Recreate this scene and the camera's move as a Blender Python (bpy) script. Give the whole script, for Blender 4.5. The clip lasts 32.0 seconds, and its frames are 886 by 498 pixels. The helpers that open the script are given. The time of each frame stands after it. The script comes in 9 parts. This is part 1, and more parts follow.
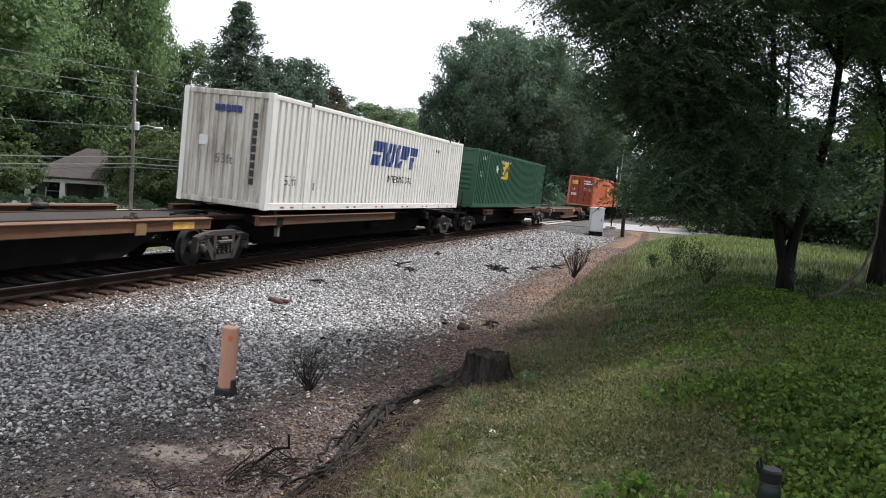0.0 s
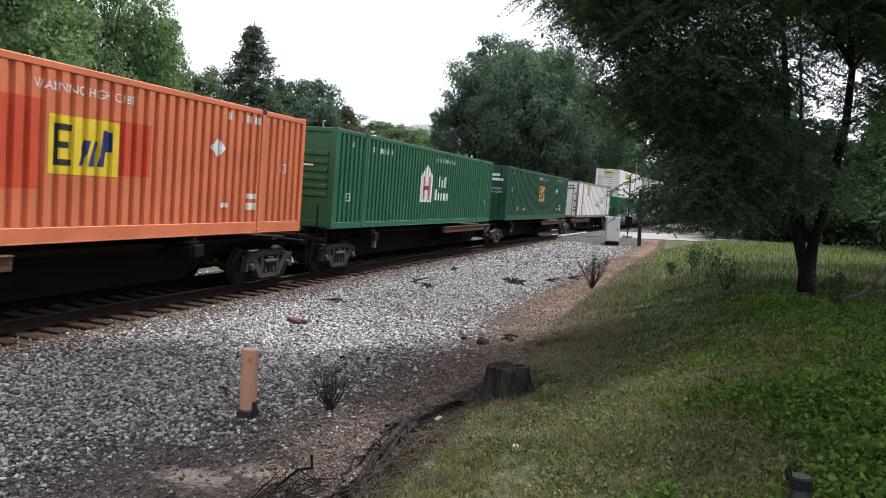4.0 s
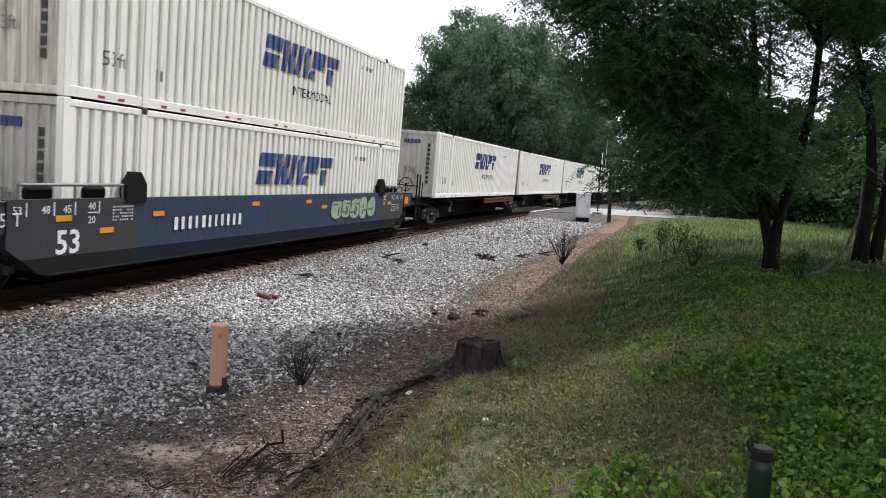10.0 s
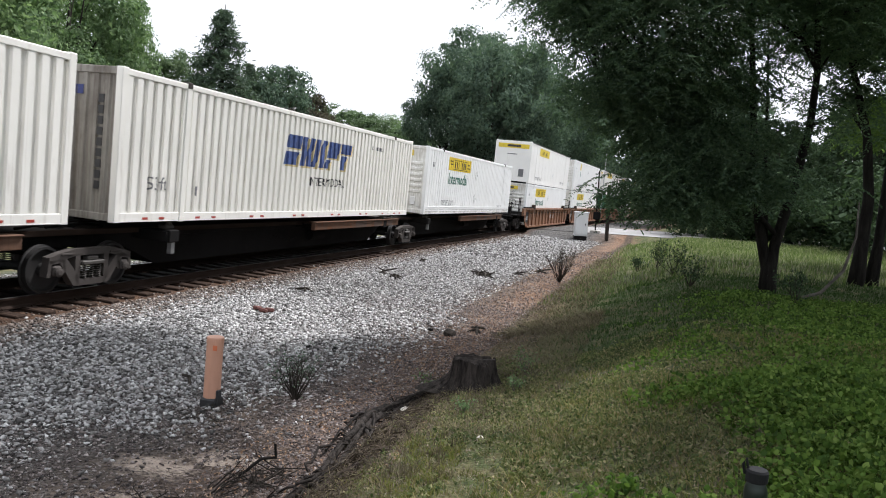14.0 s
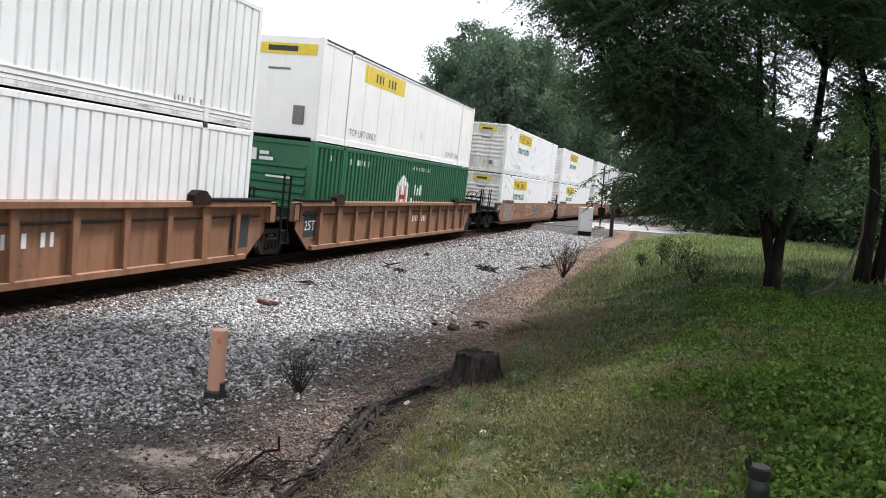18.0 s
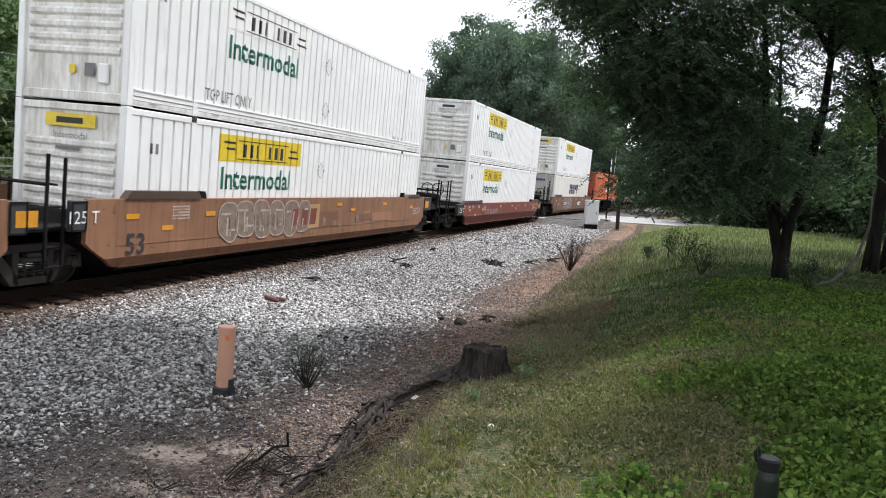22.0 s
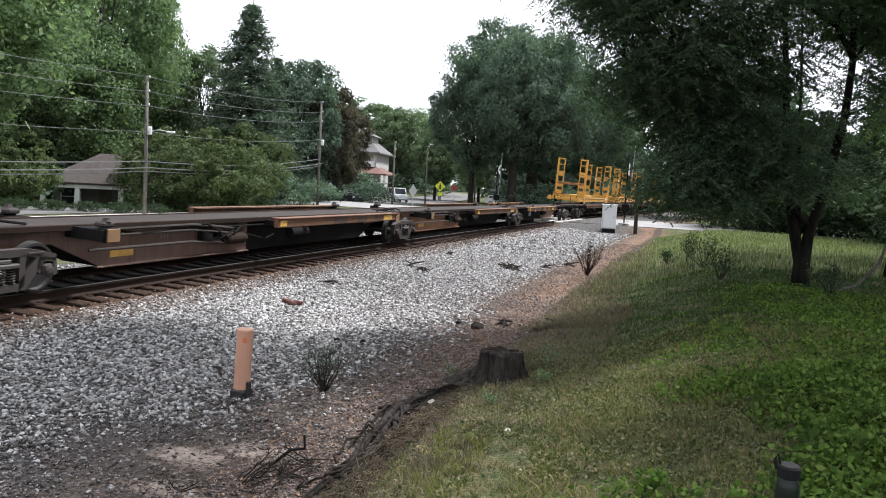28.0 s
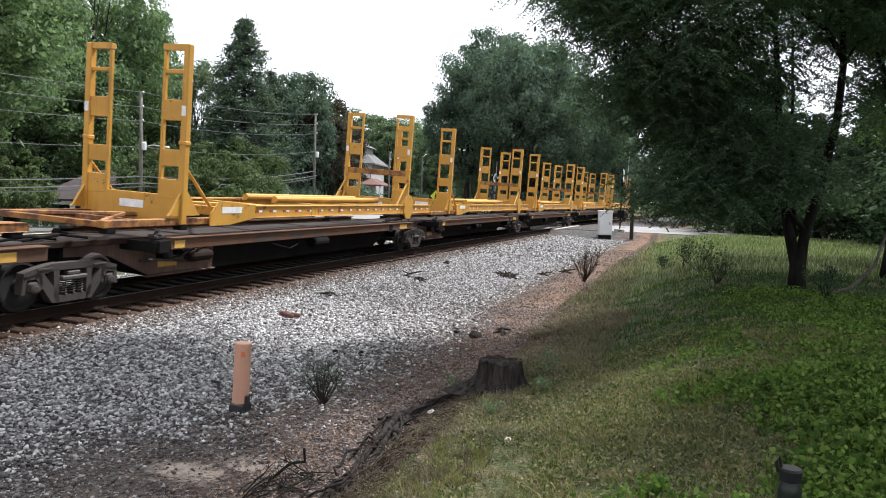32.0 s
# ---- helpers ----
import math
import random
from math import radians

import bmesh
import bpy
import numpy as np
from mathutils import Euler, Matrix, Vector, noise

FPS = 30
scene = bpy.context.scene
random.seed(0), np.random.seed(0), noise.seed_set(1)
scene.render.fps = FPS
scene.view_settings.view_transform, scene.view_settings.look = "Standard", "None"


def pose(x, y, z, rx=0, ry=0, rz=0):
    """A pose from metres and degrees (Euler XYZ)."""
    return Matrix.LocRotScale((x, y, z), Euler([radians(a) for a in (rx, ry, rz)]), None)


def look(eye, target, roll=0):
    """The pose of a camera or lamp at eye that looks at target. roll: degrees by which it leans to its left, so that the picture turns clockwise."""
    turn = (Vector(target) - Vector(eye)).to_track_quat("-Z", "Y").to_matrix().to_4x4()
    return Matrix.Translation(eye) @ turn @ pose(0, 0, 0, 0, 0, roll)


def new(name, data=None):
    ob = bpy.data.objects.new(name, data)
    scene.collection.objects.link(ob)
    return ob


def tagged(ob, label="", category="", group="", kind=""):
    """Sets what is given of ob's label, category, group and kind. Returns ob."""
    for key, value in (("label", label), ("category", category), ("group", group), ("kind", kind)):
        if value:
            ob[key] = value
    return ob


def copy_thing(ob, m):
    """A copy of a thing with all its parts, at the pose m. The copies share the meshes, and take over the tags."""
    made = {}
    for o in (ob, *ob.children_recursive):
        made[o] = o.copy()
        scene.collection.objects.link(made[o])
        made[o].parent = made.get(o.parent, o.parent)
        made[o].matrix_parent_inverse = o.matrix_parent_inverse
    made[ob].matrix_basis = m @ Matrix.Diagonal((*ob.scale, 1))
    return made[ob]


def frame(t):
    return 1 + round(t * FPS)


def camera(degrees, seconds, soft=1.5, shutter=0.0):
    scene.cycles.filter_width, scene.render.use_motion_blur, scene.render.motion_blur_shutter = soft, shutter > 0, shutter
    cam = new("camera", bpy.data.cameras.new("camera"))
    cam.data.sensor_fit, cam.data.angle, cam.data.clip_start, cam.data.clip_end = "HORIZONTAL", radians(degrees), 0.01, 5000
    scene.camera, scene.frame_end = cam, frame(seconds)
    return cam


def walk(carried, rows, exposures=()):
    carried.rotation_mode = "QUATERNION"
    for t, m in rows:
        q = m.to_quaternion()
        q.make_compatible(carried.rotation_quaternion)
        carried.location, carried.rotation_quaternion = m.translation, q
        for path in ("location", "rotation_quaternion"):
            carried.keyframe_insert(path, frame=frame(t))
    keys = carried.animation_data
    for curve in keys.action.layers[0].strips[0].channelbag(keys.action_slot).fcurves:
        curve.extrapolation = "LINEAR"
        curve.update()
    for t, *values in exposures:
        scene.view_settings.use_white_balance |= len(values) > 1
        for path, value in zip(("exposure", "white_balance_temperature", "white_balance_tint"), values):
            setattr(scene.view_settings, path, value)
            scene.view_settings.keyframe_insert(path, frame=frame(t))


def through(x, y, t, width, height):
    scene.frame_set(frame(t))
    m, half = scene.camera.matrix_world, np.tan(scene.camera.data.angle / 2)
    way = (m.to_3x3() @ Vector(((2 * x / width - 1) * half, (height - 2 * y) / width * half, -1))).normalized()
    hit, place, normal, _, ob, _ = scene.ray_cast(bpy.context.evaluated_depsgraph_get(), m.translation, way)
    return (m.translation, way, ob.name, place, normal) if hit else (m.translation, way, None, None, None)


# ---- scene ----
# ---------------------------------------------------------------- camera
cam = camera(61.9, 32.0, soft=1.0, shutter=0.05)
EYE = (0.0, 0.0, 2.4)
SWAY = [
    (0, 16.89, -4.80, -4.05), (0.5, 16.79, -4.23, -4.12), (1, 16.79, -4.65, -3.62), (1.5, 16.65, -5.45, -3.63),
    (2, 16.54, -4.05, -2.90), (2.5, 17.72, -4.62, -2.78), (3, 18.26, -3.88, -1.69), (3.5, 18.30, -3.68, -1.93),
    (4.5, 17.5, -3.70, -2.0), (5.5, 16.78, -3.85, -2.08), (6, 17.50, -4.75, -2.23), (6.5, 17.57, -4.82, -2.27),
    (7, 17.01, -4.09, -2.04), (7.5, 16.70, -4.31, -1.89), (8, 16.85, -4.92, -2.16), (8.5, 16.91, -5.07, -2.06),
    (9, 16.83, -5.51, -2.27), (9.5, 15.75, -5.78, -2.18), (10, 15.80, -5.49, -2.41), (10.5, 15.86, -4.93, -3.07),
    (11, 16.09, -4.68, -3.28), (11.5, 15.82, -4.71, -3.03), (12, 16.08, -4.93, -3.48), (12.5, 16.78, -4.75, -3.82),
    (13, 16.65, -4.25, -3.65), (13.5, 15.78, -4.08, -3.20), (14, 15.68, -4.24, -3.38), (14.5, 16.21, -3.72, -3.76),
    (15.5, 16.2, -3.9, -3.95), (16.5, 16.21, -4.02, -4.18), (17, 16.20, -4.70, -4.05), (17.5, 16.16, -4.76, -4.07),
    (18, 16.04, -4.69, -3.77), (18.5, 15.85, -4.23, -3.63), (19, 15.91, -3.77, -3.55), (19.5, 15.77, -4.44, -3.34),
    (20, 16.06, -4.91, -3.73), (20.5, 16.18, -5.02, -3.68), (21, 15.81, -5.13, -3.56), (21.5, 15.48, -5.79, -3.75),
    (22, 16.46, -5.13, -3.09), (22.5, 16.03, -4.87, -2.99), (23, 16.93, -4.38, -2.81), (23.5, 17.34, -4.53, -2.82),
    (24, 16.92, -4.26, -2.74), (24.5, 16.86, -3.78, -2.68), (25, 17.14, -3.65, -2.88), (25.5, 17.09, -4.00, -2.66),
    (26.5, 17.4, -4.2, -2.74), (27.5, 17.62, -4.47, -2.81), (28, 17.78, -4.90, -3.14), (28.5, 17.67, -5.27, -2.91),
    (29, 17.63, -5.32, -2.69), (29.5, 17.75, -5.15, -2.63), (30, 17.47, -4.80, -2.91), (30.5, 17.42, -4.27, -2.61),
    (31, 17.79, -4.52, -2.56), (31.5, 17.56, -4.65, -2.26), (32, 17.43, -4.15, -2.04)]
EXPOSURES = [(0, .62, 6300, 12), (12.5, .62, 6300, 12), (16.5, .82, 6300, 12), (22, .82, 6300, 12), (25, .86, 6300, 12), (28, .86, 6300, 12), (32, .82, 6300, 12)]
walk(cam, [(t, pose(*EYE, 90 + pitch, roll, yaw)) for t, yaw, pitch, roll in SWAY], EXPOSURES)

# ---------------------------------------------------------------- world, sun, exposure
SUN_EL, SUN_AZ = 57.0, 32.0          # degrees; azimuth from +y towards +x
world = bpy.data.worlds.new("world")
scene.world = world
world.use_nodes = True
wn, wl = world.node_tree.nodes, world.node_tree.links
wn.clear()
w_out = wn.new("ShaderNodeOutputWorld")
w_bg = wn.new("ShaderNodeBackground")
w_sky = wn.new("ShaderNodeTexSky")
w_sky.sky_type, w_sky.sun_disc = "NISHITA", False
w_sky.sun_elevation, w_sky.sun_rotation = radians(SUN_EL), radians(SUN_AZ)
w_co = wn.new("ShaderNodeTexCoord")
w_map = wn.new("ShaderNodeMapping")
w_map.inputs["Scale"].default_value = (1.0, 1.0, 2.6)
w_noise = wn.new("ShaderNodeTexNoise")
w_noise.inputs["Scale"].default_value, w_noise.inputs["Detail"].default_value = 1.6, 5.0
w_ramp = wn.new("ShaderNodeValToRGB")
w_ramp.color_ramp.elements[0].position, w_ramp.color_ramp.elements[1].position = 0.30, 0.50
w_ramp.color_ramp.elements[0].color, w_ramp.color_ramp.elements[1].color = (0.62, 0.62, 0.62, 1), (1, 1, 1, 1)
w_mix = wn.new("ShaderNodeMix")
w_mix.data_type = "RGBA"
w_mix.inputs["B"].default_value = (10.5, 10.85, 11.5, 1)
wl.new(w_co.outputs["Generated"], w_map.inputs["Vector"])
wl.new(w_map.outputs["Vector"], w_noise.inputs["Vector"])
wl.new(w_noise.outputs["Fac"], w_ramp.inputs["Fac"])
wl.new(w_ramp.outputs["Color"], w_mix.inputs["Factor"])
wl.new(w_sky.outputs["Color"], w_mix.inputs["A"])
wl.new(w_mix.outputs["Result"], w_bg.inputs["Color"])
w_bg.inputs["Strength"].default_value = 0.075
wl.new(w_bg.outputs["Background"], w_out.inputs["Surface"])

sun_data = bpy.data.lights.new("sun", "SUN")
sun_data.energy, sun_data.angle, sun_data.color = 4.2, radians(7), (1.0, 0.98, 0.957)
sun = new("sun", sun_data)
sun.matrix_world = look((60 * math.sin(radians(SUN_AZ)), 60 * math.cos(radians(SUN_AZ)), 60 * math.tan(radians(SUN_EL))), (0, 0, 0))

# ---------------------------------------------------------------- the line of the track
TRACK_X, CURVE, ZR, CANT = 10.94, 0.00094, 0.289, 2.61
S_FROM, S_TO = -25.0, 260.0          # the curve holds between these
SPEED, SLOW = 17.74, -0.0379         # train speed at 16 s, and its change


def along(s):
    """Place and heading (radians, to the right) of the track's centre s metres along it."""
    def arc(q):
        a = CURVE * q
        return -TRACK_X + (1 - math.cos(a)) / CURVE, math.sin(a) / CURVE, a
    q = min(max(s, S_FROM), S_TO)
    x, y, a = arc(q)
    return x + (s - q) * math.sin(a), y + (s - q) * math.cos(a), a


def on_track(s0, s1, mid):
    """Pose of a rigid vehicle whose ends ride at s0 and s1, its origin at mid on rail level."""
    x0, y0, _ = along(s0)
    x1, y1, _ = along(s1)
    k = (mid - s0) / (s1 - s0)
    turn = -math.degrees(math.atan2(x1 - x0, y1 - y0))
    return pose(x0 + (x1 - x0) * k, y0 + (y1 - y0) * k, ZR, 0, 0, turn) @ pose(0, 0, 0, 0, CANT, 0)


def gone(t):
    return SPEED * t + 0.5 * SLOW * (t - 16) ** 2


def lateral(x, y):
    """Distance to the right of the track's centre, near the origin."""
    return x + TRACK_X - 0.5 * CURVE * y * y


# ---------------------------------------------------------------- materials
def nodes_of(name):
    m = bpy.data.materials.new(name)
    m.use_nodes = True
    n, l = m.node_tree.nodes, m.node_tree.links
    b = n["Principled BSDF"]
    return m, n, l, b


def noise_node(n, l, scale, detail=4.0, rough=0.6, vec=None, stretch=None):
    t = n.new("ShaderNodeTexNoise")
    t.inputs["Scale"].default_value, t.inputs["Detail"].default_value, t.inputs["Roughness"].default_value = scale, detail, rough
    co = n.new("ShaderNodeTexCoord")
    if stretch:
        mp = n.new("ShaderNodeMapping")
        mp.inputs["Scale"].default_value = stretch
        l.new(co.outputs["Object"], mp.inputs["Vector"])
        l.new(mp.outputs["Vector"], t.inputs["Vector"])
    else:
        l.new(co.outputs["Object"], t.inputs["Vector"])
    return t


def ramp_node(n, l, src, stops):
    r = n.new("ShaderNodeValToRGB")
    e = r.color_ramp.elements
    while len(e) < len(stops):
        e.new(0.5)
    for i, (p, c) in enumerate(stops):
        e[i].position = p
        e[i].color = (*c, 1) if len(c) == 3 else c
    l.new(src, r.inputs["Fac"])
    return r


def mix_node(n, l, fac, a, b, mode="MIX"):
    m = n.new("ShaderNodeMix")
    m.data_type, m.blend_type = "RGBA", mode
    for key, v in (("Factor", fac), ("A", a), ("B", b)):
        if isinstance(v, (int, float)):
            m.inputs[key].default_value = v
        elif isinstance(v, tuple):
            m.inputs[key].default_value = (*v, 1)
        else:
            l.new(v, m.inputs[key])
    return m.outputs["Result"]


def bump_to(n, l, b, src, strength=0.3, dist=0.02):
    u = n.new("ShaderNodeBump")
    u.inputs["Strength"].default_value, u.inputs["Distance"].default_value = strength, dist
    l.new(src, u.inputs["Height"])
    l.new(u.outputs["Normal"], b.inputs["Normal"])


def g(v):
    """sRGB 0..255 to linear."""
    return tuple(((c / 255) / 12.92 if c / 255 <= 0.04045 else ((c / 255 + 0.055) / 1.055) ** 2.4) for c in v)


def painted(name, col, rough=0.5, metal=0.0, dirt=(0.10, 0.075, 0.05), amount=0.5, rust=0.0, streak=(2.2, 2.2, 0.25), spec=0.4, cover=0.56):
    """Weathered paint: faded colour, grime in vertical streaks, optional rust."""
    m, n, l, b = nodes_of(name)
    fade = noise_node(n, l, 0.9, 5)
    pale = min(col) > 0.5
    col2 = tuple(min(1, c * (1.03 if pale else 1.12) + 0.005) for c in col)
    col1 = tuple(c * (0.95 if pale else 0.86) for c in col)
    base = ramp_node(n, l, fade.outputs["Fac"], [(0.3, col1), (0.7, col2)]).outputs["Color"]
    st = noise_node(n, l, 1.7, 8, 0.7, stretch=streak)
    sr = ramp_node(n, l, st.outputs["Fac"], [(cover, (0, 0, 0)), (cover + 0.28, (amount,) * 3)])
    base = mix_node(n, l, sr.outputs["Color"], base, dirt)
    drip = noise_node(n, l, 2.4, 6, 0.7, stretch=(5.0, 5.0, 0.10))
    dr = ramp_node(n, l, drip.outputs["Fac"], [(cover + 0.02, (0, 0, 0)), (cover + 0.22, (amount * 0.75,) * 3)])
    base = mix_node(n, l, dr.outputs["Color"], base, dirt)
    if rust:
        rn = noise_node(n, l, 2.6, 10, 0.75)
        rr = ramp_node(n, l, rn.outputs["Fac"], [(0.62 - 0.2 * rust, (0, 0, 0)), (0.68 - 0.14 * rust, (1, 1, 1))])
        base = mix_node(n, l, rr.outputs["Color"], base, (0.12, 0.05, 0.025))
    l.new(base, b.inputs["Base Color"])
    fine = noise_node(n, l, 40, 3)
    bump_to(n, l, b, fine.outputs["Fac"], 0.12, 0.004)
    b.inputs["Roughness"].default_value, b.inputs["Metallic"].default_value = rough, metal
    b.inputs["Specular IOR Level"].default_value = spec
    return m


def plain(name, col, rough=0.6, metal=0.0, vary=0.15, scale=6.0):
    m, n, l, b = nodes_of(name)
    t = noise_node(n, l, scale, 5)
    r = ramp_node(n, l, t.outputs["Fac"], [(0.3, tuple(c * (1 - vary) for c in col)), (0.7, tuple(min(1, c * (1 + vary)) for c in col))])
    l.new(r.outputs["Color"], b.inputs["Base Color"])
    b.inputs["Roughness"].default_value, b.inputs["Metallic"].default_value = rough, metal
    return m


def leafy(name, cols, rough=0.8, through=0.3):
    """Leaves: colour by island, some light passing through."""
    m, n, l, b = nodes_of(name)
    geo = n.new("ShaderNodeNewGeometry")
    r = ramp_node(n, l, geo.outputs["Random Per Island"], [(i / (len(cols) - 1), c) for i, c in enumerate(cols)])
    big = noise_node(n, l, 0.35, 3)
    br = ramp_node(n, l, big.outputs["Fac"], [(0.3, (0.72, 0.72, 0.72)), (0.7, (1.2, 1.2, 1.1))])
    col = mix_node(n, l, 1.0, r.outputs["Color"], br.outputs["Color"], "MULTIPLY")
    small = noise_node(n, l, 3.2, 4)
    sr = ramp_node(n, l, small.outputs["Fac"], [(0.3, (0.80, 0.80, 0.82)), (0.7, (1.16, 1.15, 1.10))])
    col = mix_node(n, l, 1.0, col, sr.outputs["Color"], "MULTIPLY")
    l.new(col, b.inputs["Base Color"])
    b.inputs["Roughness"].default_value = rough
    b.inputs["Specular IOR Level"].default_value = 0.12
    tr = n.new("ShaderNodeBsdfTranslucent")
    l.new(mix_node(n, l, 1.0, col, (1.15, 1.3, 0.85), "MULTIPLY"), tr.inputs["Color"])
    mx = n.new("ShaderNodeMixShader")
    mx.inputs[0].default_value = through
    l.new(b.outputs[0], mx.inputs[1])
    l.new(tr.outputs[0], mx.inputs[2])
    l.new(mx.outputs[0], n["Material Output"].inputs["Surface"])
    return m


def island(name, cols, rough=0.85, fine=60.0):
    m, n, l, b = nodes_of(name)
    geo = n.new("ShaderNodeNewGeometry")
    r = ramp_node(n, l, geo.outputs["Random Per Island"], [(i / (len(cols) - 1), c) for i, c in enumerate(cols)])
    t = noise_node(n, l, fine, 4)
    tr = ramp_node(n, l, t.outputs["Fac"], [(0.3, (0.75, 0.75, 0.75)), (0.7, (1.15, 1.15, 1.15))])
    l.new(mix_node(n, l, 1.0, r.outputs["Color"], tr.outputs["Color"], "MULTIPLY"), b.inputs["Base Color"])
    b.inputs["Roughness"].default_value = rough
    return m


def bark(name, c1, c2, scale=9.0):
    m, n, l, b = nodes_of(name)
    t = noise_node(n, l, scale, 8, 0.7, stretch=(1, 1, 0.18))
    l.new(ramp_node(n, l, t.outputs["Fac"], [(0.35, c1), (0.68, c2)]).outputs["Color"], b.inputs["Base Color"])
    bump_to(n, l, b, t.outputs["Fac"], 0.8, 0.03)
    b.inputs["Roughness"].default_value = 0.95
    b.inputs["Specular IOR Level"].default_value = 0.1
    return m


# ---------------------------------------------------------------- mesh building
class Mesh:
    """Collects vertices and faces of one part."""

    def __init__(self):
        self.v, self.f = [], []

    def add(self, verts, faces, m=None):
        o = len(self.v)
        self.v += [tuple(m @ Vector(p)) for p in verts] if m is not None else [tuple(p) for p in verts]
        self.f += [tuple(i + o for i in q) for q in faces]
        return self

    def box(self, x0, x1, y0, y1, z0, z1, c=0.0, m=None):
        """Box with chamfered edges of width c."""
        if c <= 0:
            v = [(x, y, z) for z in (z0, z1) for y in (y0, y1) for x in (x0, x1)]
            return self.add(v, [(0, 2, 3, 1), (4, 5, 7, 6), (0, 1, 5, 4), (2, 6, 7, 3), (0, 4, 6, 2), (1, 3, 7, 5)], m)
        c = min(c, abs(x1 - x0) * 0.45, abs(y1 - y0) * 0.45, abs(z1 - z0) * 0.45)
        lo, hi = (x0, y0, z0), (x1, y1, z1)
        v, index = [], {}
        for k in range(8):
            bits = (k & 1, k >> 1 & 1, k >> 2 & 1)
            for ax in range(3):
                p = [hi[i] if bits[i] else lo[i] for i in range(3)]
                for i in range(3):
                    if i != ax:
                        p[i] += -c if bits[i] else c
                index[k, ax] = len(v)
                v.append(p)
        f = []
        for ax in range(3):
            a, b2 = [i for i in range(3) if i != ax]
            for side in (0, 1):
                ks = [side << ax | p << a | q << b2 for p, q in ((0, 0), (1, 0), (1, 1), (0, 1))]
                f.append(tuple(index[k, ax] for k in ks))
            for p in (0, 1):
                for q in (0, 1):
                    k0 = p << a | q << b2
                    k1 = k0 | 1 << ax
                    f.append((index[k0, a], index[k1, a], index[k1, b2], index[k0, b2]))
        for k in range(8):
            f.append((index[k, 0], index[k, 1], index[k, 2]))
        return self.add(v, f, m)

    def tube(self, a, b, r0, r1=None, n=10, caps=True):
        a, b = Vector(a), Vector(b)
        r1 = r0 if r1 is None else r1
        d = (b - a).normalized()
        e = d.orthogonal().normalized()
        h = d.cross(e)
        v, f = [], []
        for p, r in ((a, r0), (b, r1)):
            for i in range(n):
                w = 2 * math.pi * i / n
                v.append(p + (e * math.cos(w) + h * math.sin(w)) * r)
        f += [(i, (i + 1) % n, n + (i + 1) % n, n + i) for i in range(n)]
        if caps:
            f += [tuple(range(n - 1, -1, -1)), tuple(range(n, 2 * n))]
        return self.add(v, f)

    def path(self, pts, radii, n=8):
        """A round limb through points with given radii."""
        pts = [Vector(p) for p in pts]
        v, f = [], []
        e = None
        for i, p in enumerate(pts):
            d = (pts[min(i + 1, len(pts) - 1)] - pts[max(i - 1, 0)]).normalized()
            e = d.orthogonal().normalized() if e is None else (e - d * e.dot(d)).normalized()
            h = d.cross(e)
            for k in range(n):
                w = 2 * math.pi * k / n
                v.append(p + (e * math.cos(w) + h * math.sin(w)) * radii[i])
        for i in range(len(pts) - 1):
            f += [(i * n + k, i * n + (k + 1) % n, (i + 1) * n + (k + 1) % n, (i + 1) * n + k) for k in range(n)]
        f += [tuple(range(n - 1, -1, -1)), tuple(range((len(pts) - 1) * n, len(pts) * n))]
        return self.add(v, f)

    def lathe(self, prof, axis="z", n=20, at=(0, 0, 0)):
        """Turn a profile of (radius, height) about an axis."""
        v, f = [], []
        for r, h in prof:
            for i in range(n):
                w = 2 * math.pi * i / n
                p = {"z": (r * math.cos(w), r * math.sin(w), h), "x": (h, r * math.cos(w), r * math.sin(w)), "y": (r * math.sin(w), h, r * math.cos(w))}[axis]
                v.append((p[0] + at[0], p[1] + at[1], p[2] + at[2]))
        for j in range(len(prof) - 1):
            f += [(j * n + i, j * n + (i + 1) % n, (j + 1) * n + (i + 1) % n, (j + 1) * n + i) for i in range(n)]
        f += [tuple(range(n - 1, -1, -1)), tuple(range((len(prof) - 1) * n, len(prof) * n))]
        return self.add(v, f)

    def slab(self, poly, x0, x1):
        """A polygon of (y, z) pushed from x0 to x1."""
        n = len(poly)
        v = [(x0, y, z) for y, z in poly] + [(x1, y, z) for y, z in poly]
        f = [tuple(range(n)), tuple(range(2 * n - 1, n - 1, -1))] + [(i, n + i, n + (i + 1) % n, (i + 1) % n) for i in range(n)]
        return self.add(v, f)

    def data(self, name, smooth=False):
        me = bpy.data.meshes.new(name)
        me.from_pydata(self.v, [], self.f)
        bm = bmesh.new()
        bm.from_mesh(me)
        bmesh.ops.recalc_face_normals(bm, faces=bm.faces)
        bm.to_mesh(me)
        bm.free()
        if smooth:
            for p in me.polygons:
                p.use_smooth = True
        return me


def part(name, mesh, material, parent=None, label="", smooth=False, at=None):
    """Links a mesh as one object under a thing or a part."""
    me = mesh.data(name, smooth) if isinstance(mesh, Mesh) else mesh
    if material and not me.materials:
        me.materials.append(material)
    ob = new(name, me)
    if parent:
        ob.parent = parent
    if at is not None:
        ob.matrix_basis = at
    if label:
        ob["label"] = label
    return ob


def thing(name, label, category, group="", kind="", at=None):
    ob = new(name)
    ob.empty_display_size = 0.3
    tagged(ob, label, category, group, kind)
    if at is not None:
        ob.matrix_basis = at
    return ob


